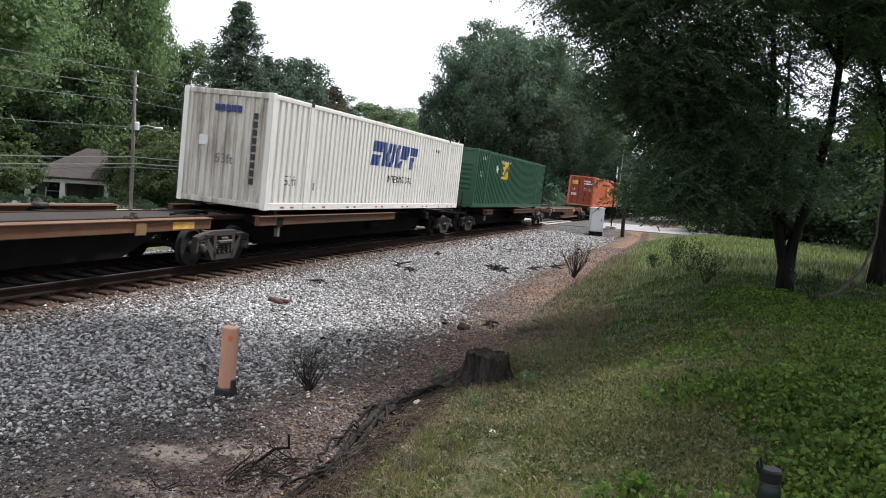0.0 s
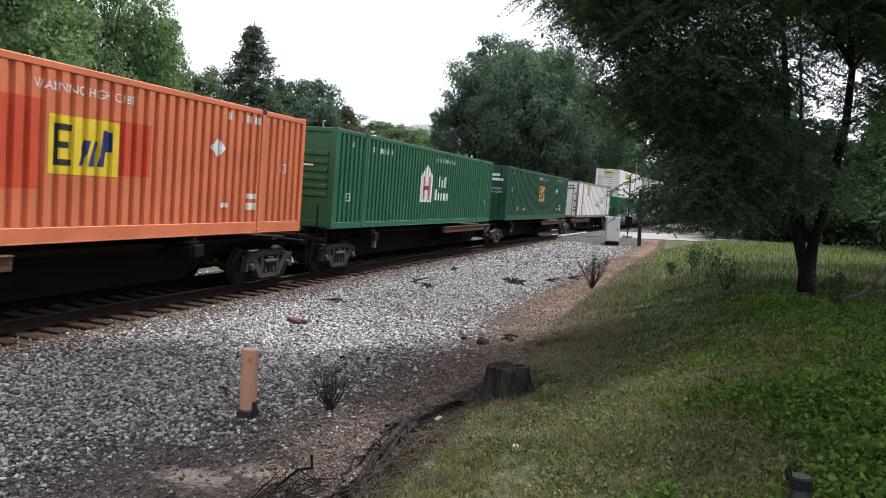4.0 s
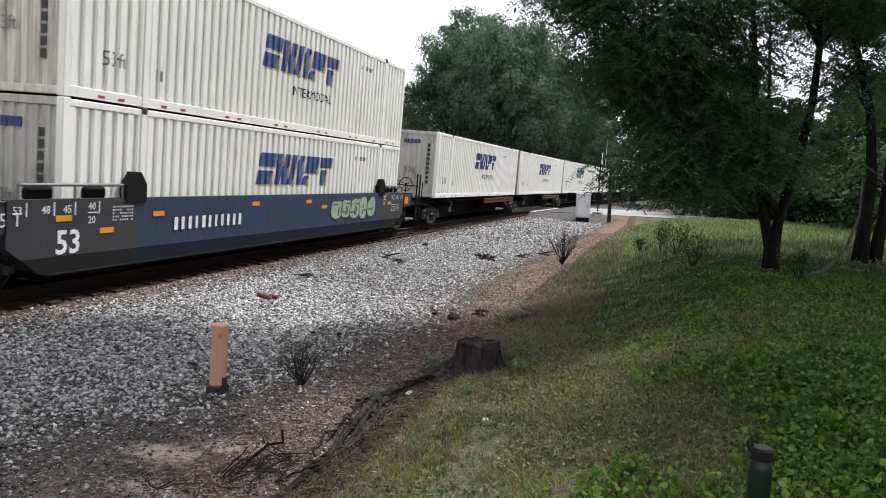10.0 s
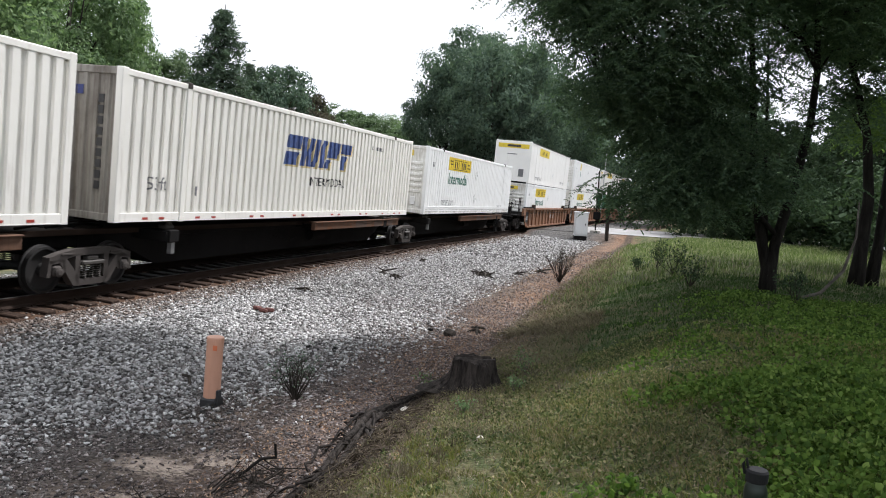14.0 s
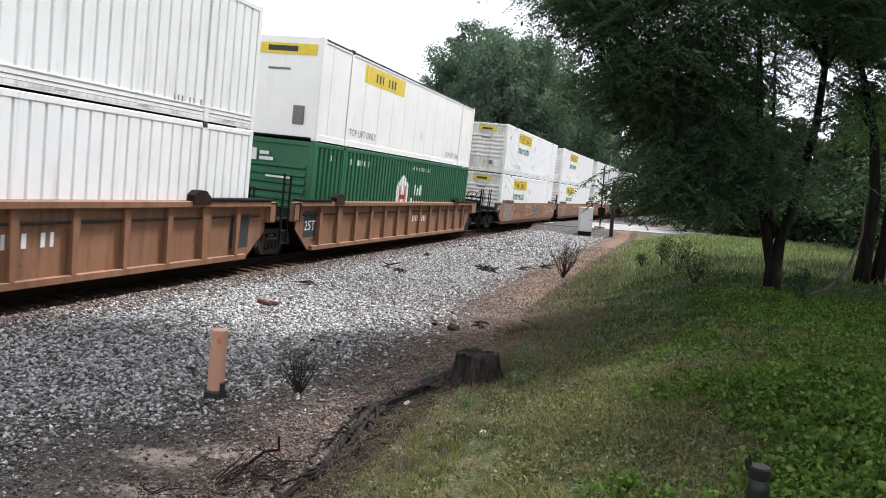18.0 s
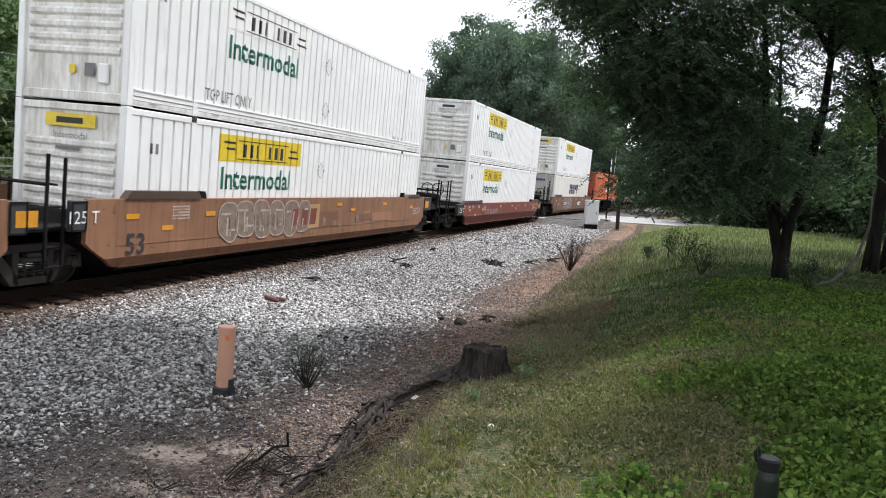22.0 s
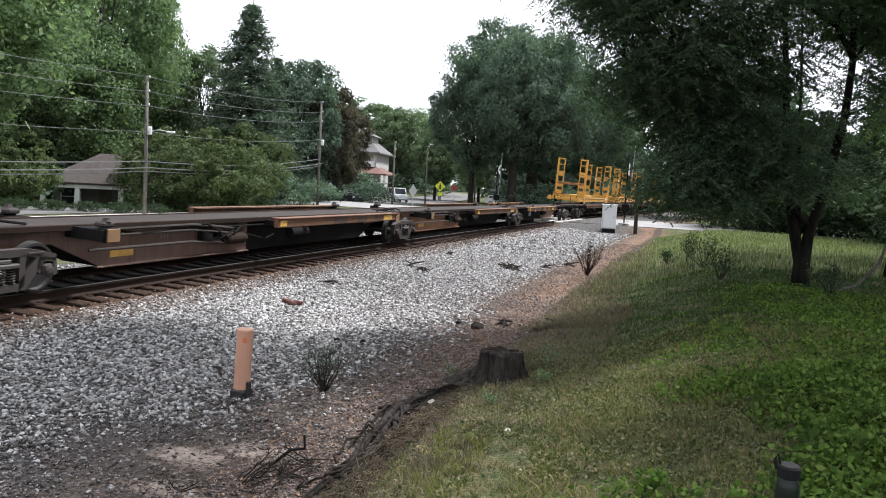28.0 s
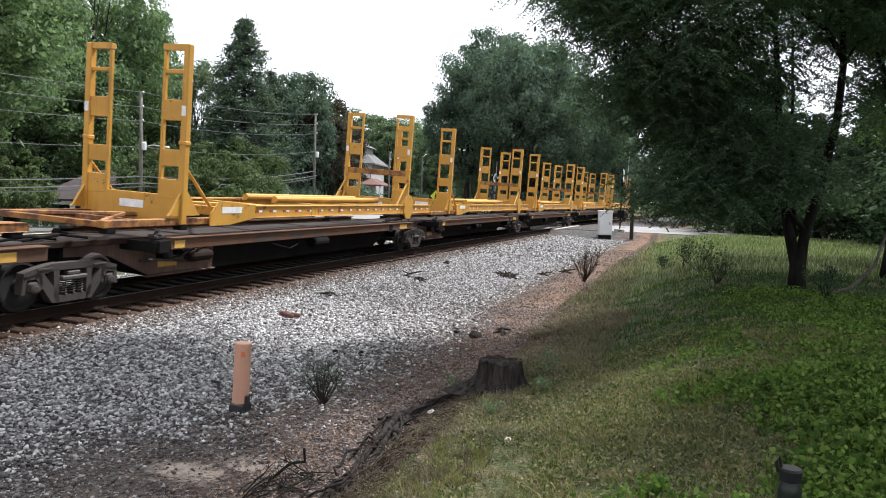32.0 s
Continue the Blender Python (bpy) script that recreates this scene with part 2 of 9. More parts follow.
def raw_mesh(name, verts, faces, material, smooth=False):
    """A large mesh straight from arrays; faces all have the same number of corners."""
    me = bpy.data.meshes.new(name)
    verts, faces = np.asarray(verts, np.float32), np.asarray(faces, np.int32)
    k = faces.shape[1]
    me.vertices.add(len(verts))
    me.vertices.foreach_set("co", verts.ravel())
    me.loops.add(faces.size)
    me.loops.foreach_set("vertex_index", faces.ravel())
    me.polygons.add(len(faces))
    me.polygons.foreach_set("loop_start", np.arange(0, faces.size, k, dtype=np.int32))
    if smooth:
        me.polygons.foreach_set("use_smooth", np.ones(len(faces), bool))
    me.update(calc_edges=True)
    me.validate()
    me.materials.append(material)
    return me


TEXTS = {}


def letters(words, size, material, bold=0.0, squeeze=1.0):
    """Words in the built-in font as a flat mesh in the y-z plane, reading along +y, seen from +x; origin at lower left."""
    key = (words, size, material.name, bold, squeeze)
    if key not in TEXTS:
        cu = bpy.data.curves.new("words", "FONT")
        cu.body, cu.size, cu.offset, cu.resolution_u = words, size * 1.4, bold, 2
        ob = new("words", cu)
        dg = bpy.context.evaluated_depsgraph_get()
        me = bpy.data.meshes.new_from_object(ob.evaluated_get(dg))
        bpy.data.objects.remove(ob)
        me.transform(Matrix(((0, 0, 1, 0), (squeeze, 0, 0, 0), (0, 1, 0, 0), (0, 0, 0, 1))))
        me.materials.clear()
        me.materials.append(material)
        TEXTS[key] = me
    return TEXTS[key]

M = {}
M["cream"] = painted("cream_paint", (0.80, 0.78, 0.725), 0.55, dirt=(0.22, 0.16, 0.105), amount=0.65)
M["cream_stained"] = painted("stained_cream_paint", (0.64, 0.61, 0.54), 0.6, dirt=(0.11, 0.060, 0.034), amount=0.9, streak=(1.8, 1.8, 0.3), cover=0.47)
M["white"] = painted("white_paint", (0.82, 0.822, 0.81), 0.5, dirt=(0.28, 0.25, 0.205), amount=0.55)
M["panel_white"] = painted("panel_white", (0.86, 0.845, 0.81), 0.4, dirt=(0.36, 0.30, 0.24), amount=0.4)
M["rib_grey"] = painted("dull_grey_steel", (0.20, 0.185, 0.165), 0.7, dirt=(0.09, 0.065, 0.045), amount=0.7, spec=0.2)
# leading ends: soot streaks, with the end face's shade put into the cream
M["cream_end"] = painted("shaded_sooty_cream_paint", (0.46, 0.44, 0.40), 0.6, dirt=(0.11, 0.082, 0.058), amount=0.75, streak=(1.5, 1.5, 0.5), cover=0.50)
# deeper shaded copy of the end paint, sooted too
M["cream_shaded"] = painted("deep_shaded_sooty_cream_paint", (0.26, 0.243, 0.215), 0.7, dirt=(0.065, 0.048, 0.036), amount=0.85, streak=(1.4, 1.4, 0.5), cover=0.44)
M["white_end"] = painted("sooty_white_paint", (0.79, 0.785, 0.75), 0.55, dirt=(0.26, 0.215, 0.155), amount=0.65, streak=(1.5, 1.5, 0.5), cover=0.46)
M["green"] = painted("green_paint", (0.011, 0.071, 0.035), 0.45, dirt=(0.03, 0.05, 0.03), amount=0.5)
M["hub_green"] = painted("deep_green_paint", (0.016, 0.115, 0.052), 0.45, dirt=(0.02, 0.04, 0.03), amount=0.4)
M["orange"] = painted("orange_paint", (0.60, 0.165, 0.070), 0.55, dirt=(0.25, 0.08, 0.04), amount=0.5)
M["orange_dark"] = painted("rusty_orange_paint", (0.30, 0.055, 0.028), 0.6, dirt=(0.06, 0.03, 0.02), amount=0.8)
M["blue"] = painted("blue_paint", (0.019, 0.036, 0.088), 0.6, dirt=(0.026, 0.026, 0.028), amount=0.85, cover=0.46)
M["grey"] = painted("dark_grey_paint", (0.030, 0.030, 0.033), 0.6, dirt=(0.08, 0.06, 0.045), amount=0.5)
M["tan"] = painted("tan_paint", (0.235, 0.112, 0.058), 0.65, dirt=(0.085, 0.045, 0.030), amount=0.8, rust=0.1, cover=0.50)
M["brown"] = painted("brown_paint", (0.150, 0.076, 0.046), 0.65, dirt=(0.085, 0.042, 0.026), amount=0.7, rust=0.1, cover=0.48)
M["red"] = painted("oxide_red_paint", (0.180, 0.044, 0.030), 0.6, dirt=(0.085, 0.034, 0.027), amount=0.7, cover=0.48)
M["yellow"] = painted("yellow_paint", (0.53, 0.275, 0.042), 0.5, dirt=(0.20, 0.10, 0.035), amount=0.7, rust=0.14)
M["ledge"] = painted("worn_yellow_paint", (0.128, 0.063, 0.030), 0.7, dirt=(0.05, 0.028, 0.02), amount=0.9, rust=0.8)
M["ledge_rust"] = painted("rusted_ledge_paint", (0.105, 0.058, 0.037), 0.75, dirt=(0.035, 0.022, 0.017), amount=0.8, rust=0.5, spec=0.15)
M["ledge_dark"] = painted("dark_worn_paint", (0.060, 0.034, 0.023), 0.7, amount=0.7)
M["ledge_bright"] = painted("scuffed_yellow_paint", (0.30, 0.155, 0.048), 0.7, dirt=(0.075, 0.040, 0.024), amount=0.9, rust=0.35, cover=0.48)
M["bolster_tan"] = painted("worn_tan_paint", (0.215, 0.122, 0.060), 0.7, dirt=(0.09, 0.055, 0.035), amount=0.7)
M["sill_brown"] = painted("sooty_brown_paint", (0.150, 0.092, 0.070), 0.7, dirt=(0.060, 0.038, 0.030), amount=0.7, cover=0.46)
M["rack_worn"] = painted("rusted_yellow_paint", (0.34, 0.15, 0.035), 0.65, dirt=(0.10, 0.045, 0.025), amount=0.9, rust=0.8)
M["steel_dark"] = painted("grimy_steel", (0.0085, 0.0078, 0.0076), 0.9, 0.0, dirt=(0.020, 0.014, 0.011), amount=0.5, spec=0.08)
M["deck"] = painted("scuffed_deck_steel", (0.040, 0.034, 0.031), 0.85, 0.0, dirt=(0.075, 0.050, 0.036), amount=0.6, streak=(.6, .6, .6), spec=0.12)
M["cast"] = painted("dusty_cast_steel", (0.052, 0.045, 0.041), 0.85, 0.0, dirt=(0.030, 0.024, 0.020), amount=0.8, spec=0.15)
M["spring"] = plain("sprung_steel", (0.052, 0.047, 0.042), 0.7, 0.2, .3)
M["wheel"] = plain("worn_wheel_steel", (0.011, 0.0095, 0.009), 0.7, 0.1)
M["tread"] = plain("bright_rail_steel", (0.26, 0.25, 0.245), 0.38, 0.9)
M["rust"] = painted("rusty_steel", (0.024, 0.015, 0.011), 0.9, 0.0, dirt=(0.042, 0.023, 0.016), amount=0.6, spec=0.1)
M["navy"] = plain("navy_print", (0.020, 0.032, 0.145), 0.5, vary=0.3, scale=3)
M["faded"] = plain("faded_blue_print", (0.050, 0.085, 0.235), 0.55, vary=0.45, scale=5)
M["gold"] = plain("gold_print", (0.58, 0.47, 0.24), 0.55, vary=0.3)
M["sign_yellow"] = plain("sign_yellow", (0.70, 0.52, 0.035), 0.45, vary=0.12)
M["sign_amber"] = plain("sign_amber", (0.62, 0.36, 0.08), 0.5, vary=0.2)
M["tag_faded"] = painted("bleached_yellow_paint", (0.40, 0.245, 0.115), 0.65, dirt=(0.16, 0.085, 0.05), amount=.8)
M["sign_faded"] = plain("sun_faded_sign", (0.66, 0.43, 0.24), 0.55, vary=0.25)
M["black"] = plain("black_print", (0.022, 0.022, 0.024), 0.55)
M["type_green"] = plain("green_print", (0.016, 0.13, 0.085), 0.5)
M["type_grey"] = plain("grey_print", (0.16, 0.16, 0.165), 0.6)
M["type_white"] = plain("white_print", (0.72, 0.73, 0.72), 0.55)
M["red_print"] = plain("red_print", (0.36, 0.05, 0.035), 0.5)
M["marker"] = plain("amber_reflector", (0.62, 0.27, 0.02), 0.4)
M["tag_pink"] = plain("pale_pink_spray", (0.56, 0.49, 0.49), 0.7, vary=0.3)
M["tag_green"] = plain("pale_green_spray", (0.24, 0.36, 0.24), 0.7, vary=0.3)
M["tag_dusk"] = plain("dark_dull_spray", (0.075, 0.060, 0.055), 0.7, vary=0.4)
M["tag_maroon"] = plain("maroon_spray_outline", (0.085, 0.035, 0.045), 0.7, vary=0.35)
M["tape"] = plain("dull_reflective_tape", (0.42, 0.40, 0.39), 0.5, vary=0.3)
M["tag_line"] = plain("pale_spray_outline", (0.36, 0.31, 0.27), 0.7, vary=0.35)
M["tag_tan"] = plain("pale_tan_spray", (0.20, 0.140, 0.105), 0.7, vary=0.3)
M["galv_dull"] = plain("dull_pipe_steel", (0.17, 0.17, 0.17), 0.5, 0.3, 0.2)
M["gap_dark"] = plain("shadow_gap", (0.03, 0.027, 0.025), 0.8)

# ---------------------------------------------------------------- freight containers
CL, CW, CH = 16.15, 1.295, 2.88
WAVES = {"corr": (0.283, ((0, 0), (0.52, 0), (0.57, 0.046), (0.945, 0.046))),
         "fine": (0.318, ((0, 0), (0.80, 0), (0.82, 0.055), (0.975, 0.055))),
         "flat": (1.22, ((0, 0.006), (0.94, 0.006), (0.945, 0), (0.995, 0))),
         "ribs": (0.62, ((0, 0.030), (0.87, 0.030), (0.885, 0), (0.985, 0)))}


def wave(style, y):
    pitch, knots = WAVES[style]
    q = (y / pitch) % 1.0
    ks = list(knots) + [(1.0, knots[0][1])]
    for (a, d0), (b, d1) in zip(ks, ks[1:]):
        if a <= q <= b:
            return d0 + (d1 - d0) * (q - a) / max(b - a, 1e-6)
    return knots[0][1]


def breaks(style, y0, y1):
    pitch, knots = WAVES[style]
    out = []
    k = math.floor(y0 / pitch) - 1
    while k * pitch <= y1:
        out += [k * pitch + q * pitch for q, _ in knots]
        k += 1
    return [y for y in out if y0 + 1e-4 < y < y1 - 1e-4]


SHARED = {}


def shared(key, make, material):
    k = (key, material.name)
    if k not in SHARED:
        me = make().data(key if isinstance(key, str) else key[0])
        me.materials.append(material)
        SHARED[k] = me
    return SHARED[k]


def side_sheet(style):
    m = Mesh()
    y0, y1 = -CL / 2 + 0.16, CL / 2 - 0.16
    ys = [y0] + breaks(style, y0, y1) + [y1]
    pts = [(CW - 0.012 - wave(style, y), y) for y in ys]
    n = len(pts)
    v = [(x, y, 0.19) for x, y in pts] + [(x, y, CH - 0.13) for x, y in pts]
    v += [(x - 0.05, y, 0.19) for x, y in pts] + [(x - 0.05, y, CH - 0.13) for x, y in pts]
    f = [(i, i + 1, n + i + 1, n + i) for i in range(n - 1)] + [(2 * n + i, 3 * n + i, 3 * n + i + 1, 2 * n + i + 1) for i in range(n - 1)]
    f += [(i, 2 * n + i, 2 * n + i + 1, i + 1) for i in range(n - 1)] + [(n + i, n + i + 1, 3 * n + i + 1, 3 * n + i) for i in range(n - 1)]
    return m.add(v, f)


def frame_rails(tall):
    """Bottom side rail with fork pockets, top rail; both along +x side."""
    m = Mesh()
    m.box(CW - 0.09, CW - 0.004, -CL / 2 + 0.10, CL / 2 - 0.10, 0.03, 0.03 + tall, 0.008)
    m.box(CW - 0.045, CW - 0.001, -CL / 2 + 0.10, CL / 2 - 0.10, 0.012, 0.034, 0.004)
    return m


def drape(style, mesh_maker, y_lo, y_hi, lift=0.004):
    """A flat marking in the y-z plane laid onto the ribs of a side."""
    me = mesh_maker
    bm = bmesh.new()
    bm.from_mesh(me)
    for y in breaks(style, y_lo, y_hi):
        bmesh.ops.bisect_plane(bm, geom=bm.verts[:] + bm.edges[:] + bm.faces[:], plane_co=(0, y, 0), plane_no=(0, 1, 0))
    for v in bm.verts:
        v.co.x = CW - 0.012 - wave(style, v.co.y) + lift
    out = bpy.data.meshes.new("marking")
    bm.to_mesh(out)
    bm.free()
    return out


def flat_polys(polys):
    me = bpy.data.meshes.new("marking")
    v, f = [], []
    for p in polys:
        f.append(tuple(range(len(v), len(v) + len(p))))
        v += [(0, y, z) for y, z in p]
    me.from_pydata(v, [], f)
    return me


def rect(y, z, w, h, lean=0.0):
    return [(y, z), (y + w, z), (y + w + lean * h, z + h), (y + lean * h, z + h)]


MARKS = {}


def mark(owner, name, style, polys, material, lift=0.004, label=""):
    """Plain printed shapes on the +x side, (y, z) polygons."""
    key = (style, str(polys), material.name, lift)
    if key not in MARKS:
        ys = [q[0] for p in polys for q in p]
        me = drape(style, flat_polys(polys), min(ys), max(ys), lift)
        me.materials.append(material)
        MARKS[key] = me
    ob = part(name, MARKS[key], None, owner, label)
    if len(polys) > 1:
        ob["kind"] = "stuff"
    return ob


def words_on(owner, style, words, y, z, size, material, bold=0.0, squeeze=1.0, lift=0.005):
    key = (style, words, round(y, 2), round(z, 2), size, material.name)
    if key not in MARKS:
        me = letters(words, size, material, bold, squeeze).copy()
        me.transform(Matrix.Translation((0, y, z)))
        ys = [v.co.y for v in me.vertices]
        me = drape(style, me, min(ys), max(ys), lift)
        me.materials.append(material)
        MARKS[key] = me
    ob = part("lettering", MARKS[key], None, owner)
    ob["kind"] = "stuff"
    return ob


def bars_as_text(y, z, w, h, n, seed=1):
    """Unreadable small writing as a row of bars."""
    rng = random.Random(seed)
    out, q = [], y
    step = w / n
    for i in range(n):
        if rng.random() > 0.12:
            out.append(rect(q + 0.1 * step, z, step * rng.uniform(0.34, 0.52), h))
        q += step
    return out


def swift_mark(y, z, w, h):
    """A plain emblem of leaning blocks of unequal width, some slit."""
    lean, out = 0.26, []

    def blk(a, c, d, e):
        out.append([(y + a * w + lean * d * h, z + d * h), (y + c * w + lean * d * h, z + d * h), (y + c * w + lean * e * h, z + e * h), (y + a * w + lean * e * h, z + e * h)])
    for d, e, a, c in ((.56, 1, .01, .19), (0, .44, 0, .18)):
        blk(a, c, d, e)
    for a in (.215, .305, .395):
        blk(a, a + .070, 0, 1)
    blk(.50, .57, 0, 1)
    blk(.60, .79, .40, 1)
    blk(.60, .67, 0, .32)
    blk(.82, 1.0, .62, 1)
    blk(.86, .94, 0, .54)
    return out


def word_bars(y, z, h, heights, step, gap=.25):
    """A brand word as plain bars, one for each letter, of the given share of the full height."""
    return [rect(y + i * step, z, step * (1 - gap), h * k) for i, k in enumerate(heights)]


def container(label, body, style="corr", front="plain", category="container", extras=(), group="", rail=0.16, front_mat=None, sheet=None, edging=None):
    """A 53-foot freight container; origin at the middle of its underside."""
    root = thing("freight_container", label, category, group)
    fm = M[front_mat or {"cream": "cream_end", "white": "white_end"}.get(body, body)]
    mat = M[edging or body]
    sh = shared(("side_wall", style), lambda: side_sheet(style), M[sheet or body])
    part("side_wall", sh, None, root)
    part("side_wall", sh, None, root, at=pose(0, 0, 0, 0, 0, 180))
    rl = shared(("bottom_rail", rail), lambda: frame_rails(rail), mat)
    part("bottom_rail", rl, None, root)
    part("bottom_rail", rl, None, root, at=pose(0, 0, 0, 0, 0, 180))
    if style == "fine":
        # the rib_grey strips paint in the shadow lines along the rail
        for key, z0, z1, out, m_ in (("rail_web", .19, .30, -.002, "white"), ("rail_lip", .295, .325, .008, "white"), ("rail_shadow_line", .188, .202, .001, "rib_grey"), ("rail_skirt", .036, .115, .0005, "white_end"), ("rail_shadow_line", .114, .124, .001, "rib_grey")):
            strip = shared((key, z0), lambda: Mesh().box(CW - .03, CW + out, -CL / 2 + .17, CL / 2 - .17, z0, z1, .002), M[m_])
            for k in (0, 180):
                part(key, strip, None, root, at=pose(0, 0, 0, 0, 0, k))
    tr = shared("top_rail", lambda: Mesh().box(CW - 0.07, CW - 0.003, -CL / 2 + 0.1, CL / 2 - 0.1, CH - 0.14, CH - 0.02, 0.012), mat)
    part("top_rail", tr, None, root)
    part("top_rail", tr, None, root, at=pose(0, 0, 0, 0, 0, 180))
    part("roof", shared("roof", lambda: Mesh().box(-CW + 0.06, CW - 0.06, -CL / 2 + 0.08, CL / 2 - 0.08, CH - 0.07, CH - 0.025), mat), None, root)
    part("floor", shared("floor", lambda: Mesh().box(-CW + 0.08, CW - 0.08, -CL / 2 + 0.05, CL / 2 - 0.05, 0.03, 0.16), M["steel_dark"]), None, root)
    post = shared("corner_post", lambda: Mesh().box(CW - 0.15, CW, -CL / 2, -CL / 2 + 0.17, 0.0, CH, 0.012), mat)
    for k in (0, 180):
        part("corner_post", post, None, root, at=pose(0, 0, 0, 0, 0, k))
    post2 = shared("corner_post_mirror", lambda: Mesh().box(-CW, -CW + 0.15, -CL / 2, -CL / 2 + 0.17, 0.0, CH, 0.012), mat)
    for k in (0, 180):
        part("corner_post", post2, None, root, at=pose(0, 0, 0, 0, 0, k))

    def lift_post():
        m = Mesh()
        m.box(CW - 0.06, CW + 0.006, -0.08, 0.08, 0.0, CH - 0.02, 0.008)
        m.box(CW - 0.10, CW + 0.010, -0.09, 0.09, 0.0, 0.12, 0.012)
        return m
    lp = shared("lift_post", lift_post, mat)
    for y in (-6.08, 6.12):
        part("lift_post", lp, None, root, at=pose(0, y, 0))
        part("lift_post", lp, None, root, at=pose(0, y, 0, 0, 0, 180))

    def casting():
        return Mesh().box(CW - 0.12, CW + 0.012, -0.08, 0.08, CH - 0.12, CH + 0.012, 0.012).box(CW - 0.02, CW + 0.016, -0.03, 0.03, CH - 0.09, CH - 0.02)
    ca = shared("lifting_casting", casting, M["cast"])
    for y in (-6.08, 6.12):
        part("lifting_casting", ca, None, root, at=pose(0, y, 0))
        part("lifting_casting", ca, None, root, at=pose(0, y, 0, 0, 0, 180))
    # ends
    Y = -CL / 2
    if front == "doors":
        def leaf(x0, x1):
            m = Mesh().box(x0, x1, Y + 0.05, Y + 0.10, 0.14, CH - 0.10, 0.008)
            return m
        for x0, x1 in ((-1.14, -0.008), (0.008, 1.14)):
            d = part("door", shared(("door", x0), lambda: leaf(x0, x1), fm), None, root)
            for z in np.linspace(0.25, CH - 0.25, 6):
                part("door_panel", shared(("door_panel", x0), lambda: Mesh().box(x0 + 0.05, x1 - 0.05, Y + 0.034, Y + 0.051, -0.13, 0.13, 0.012), fm), None, d, at=pose(0, 0, float(z)))
            for k in (0.30, 0.76):
                x = x0 + (x1 - x0) * k
                part("lock_rod", shared(("lock_rod", round(x, 2)), lambda: Mesh().tube((x, Y + 0.012, 0.10), (x, Y + 0.012, CH - 0.06), 0.017, n=8)
                     .box(x - 0.035, x + 0.035, Y - 0.004, Y + 0.05, 0.55, 0.60, 0.005).box(x - 0.035, x + 0.035, Y - 0.004, Y + 0.05, 2.2, 2.25, 0.005)
                     .box(x - 0.02, x + 0.22, Y - 0.006, Y + 0.012, 1.02, 1.05, 0.004), M["steel_dark"]), None, d)
        part("door_header", shared("door_header", lambda: Mesh().box(-1.15, 1.15, Y + 0.01, Y + 0.14, CH - 0.10, CH - 0.01, 0.01).box(-1.15, 1.15, Y + 0.01, Y + 0.14, 0.02, 0.14, 0.01), mat), None, root)
    elif front == "shelves":
        def wall():
            m = Mesh().box(-1.15, 1.15, Y + 0.07, Y + 0.12, 0.1, CH - 0.05)
            m.box(-1.15, 1.15, Y + 0.02, Y + 0.12, CH - 0.16, CH - 0.02, 0.02).box(-1.15, 1.15, Y + 0.02, Y + 0.12, 0.02, 0.2, 0.02)
            return m
        fw = part("front_wall", shared("front_wall_shelves", wall, fm), None, root)
        for i in range(6):
            part("rib", shared("end_rib", lambda: Mesh().slab([(Y + 0.072, 0.17), (Y + 0.022, 0.12), (Y + 0.022, 0.05), (Y + 0.072, 0)], -1.05, 1.05), fm), None, fw, at=pose(0, 0, 0.86 + i * 0.235))
    elif front == "panel":
        def wall2():
            m = Mesh().box(-1.15, 1.15, Y + 0.03, Y + 0.10, 0.08, CH - 0.30, 0.01).box(-1.15, 1.15, Y + 0.015, Y + 0.10, CH - 0.30, CH - 0.02, 0.01)
            return m
        part("front_wall", shared("front_wall_panel", wall2, fm), None, root)
        part("vent_box", shared("vent_box", lambda: Mesh().box(0.50, 0.86, Y - 0.01, Y + 0.035, 0.42, 0.95, 0.02).box(0.56, 0.80, Y - 0.015, Y, 0.55, 0.82, 0.01), M["type_grey"]), None, root, "grey vent box")
    else:
        def wall3():
            m = Mesh()
            n = 9
            pts = []
            for i in range(n):
                x = -1.14 + 2.28 * i / n
                w = 2.28 / n
                pts += [(x, Y + 0.03), (x + w * 0.40, Y + 0.03), (x + w * 0.5, Y + 0.07), (x + w * 0.9, Y + 0.07)]
            pts.append((1.14, Y + 0.03))
            k = len(pts)
            m.add([(x, y, 0.1) for x, y in pts] + [(x, y, CH - 0.1) for x, y in pts], [(i, i + 1, k + i + 1, k + i) for i in range(k - 1)])
            m.box(-1.15, 1.15, Y + 0.01, Y + 0.13, CH - 0.15, CH - 0.01, 0.012).box(-1.15, 1.15, Y + 0.01, Y + 0.13, 0.02, 0.16, 0.012)
            m.box(-1.14, 1.14, Y + 0.09, Y + 0.12, 0.1, CH - 0.1)
            return m
        part("front_wall", shared("front_wall_waves", wall3, fm), None, root)
    def back():
        m = Mesh().box(-1.15, 1.15, -Y - 0.12, -Y - 0.04, 0.05, CH - 0.03, 0.01)
        for x in (-0.9, -0.35, 0.35, 0.9):
            m.tube((x, -Y - 0.02, 0.1), (x, -Y - 0.02, CH - 0.08), 0.018, n=6)
        return m
    part("rear_doors", shared("rear_doors", back, mat), None, root)
    for fn in extras:
        fn(root, style)
    return root


def end_plate(root, name, x, z, w, h, material, label="", out=0.0):
    Y = -CL / 2 - out
    return part(name, shared((name, x, z, w, h), lambda: Mesh().box(x, x + w, Y + 0.008, Y + 0.02, z, z + h), material), None, root, label)


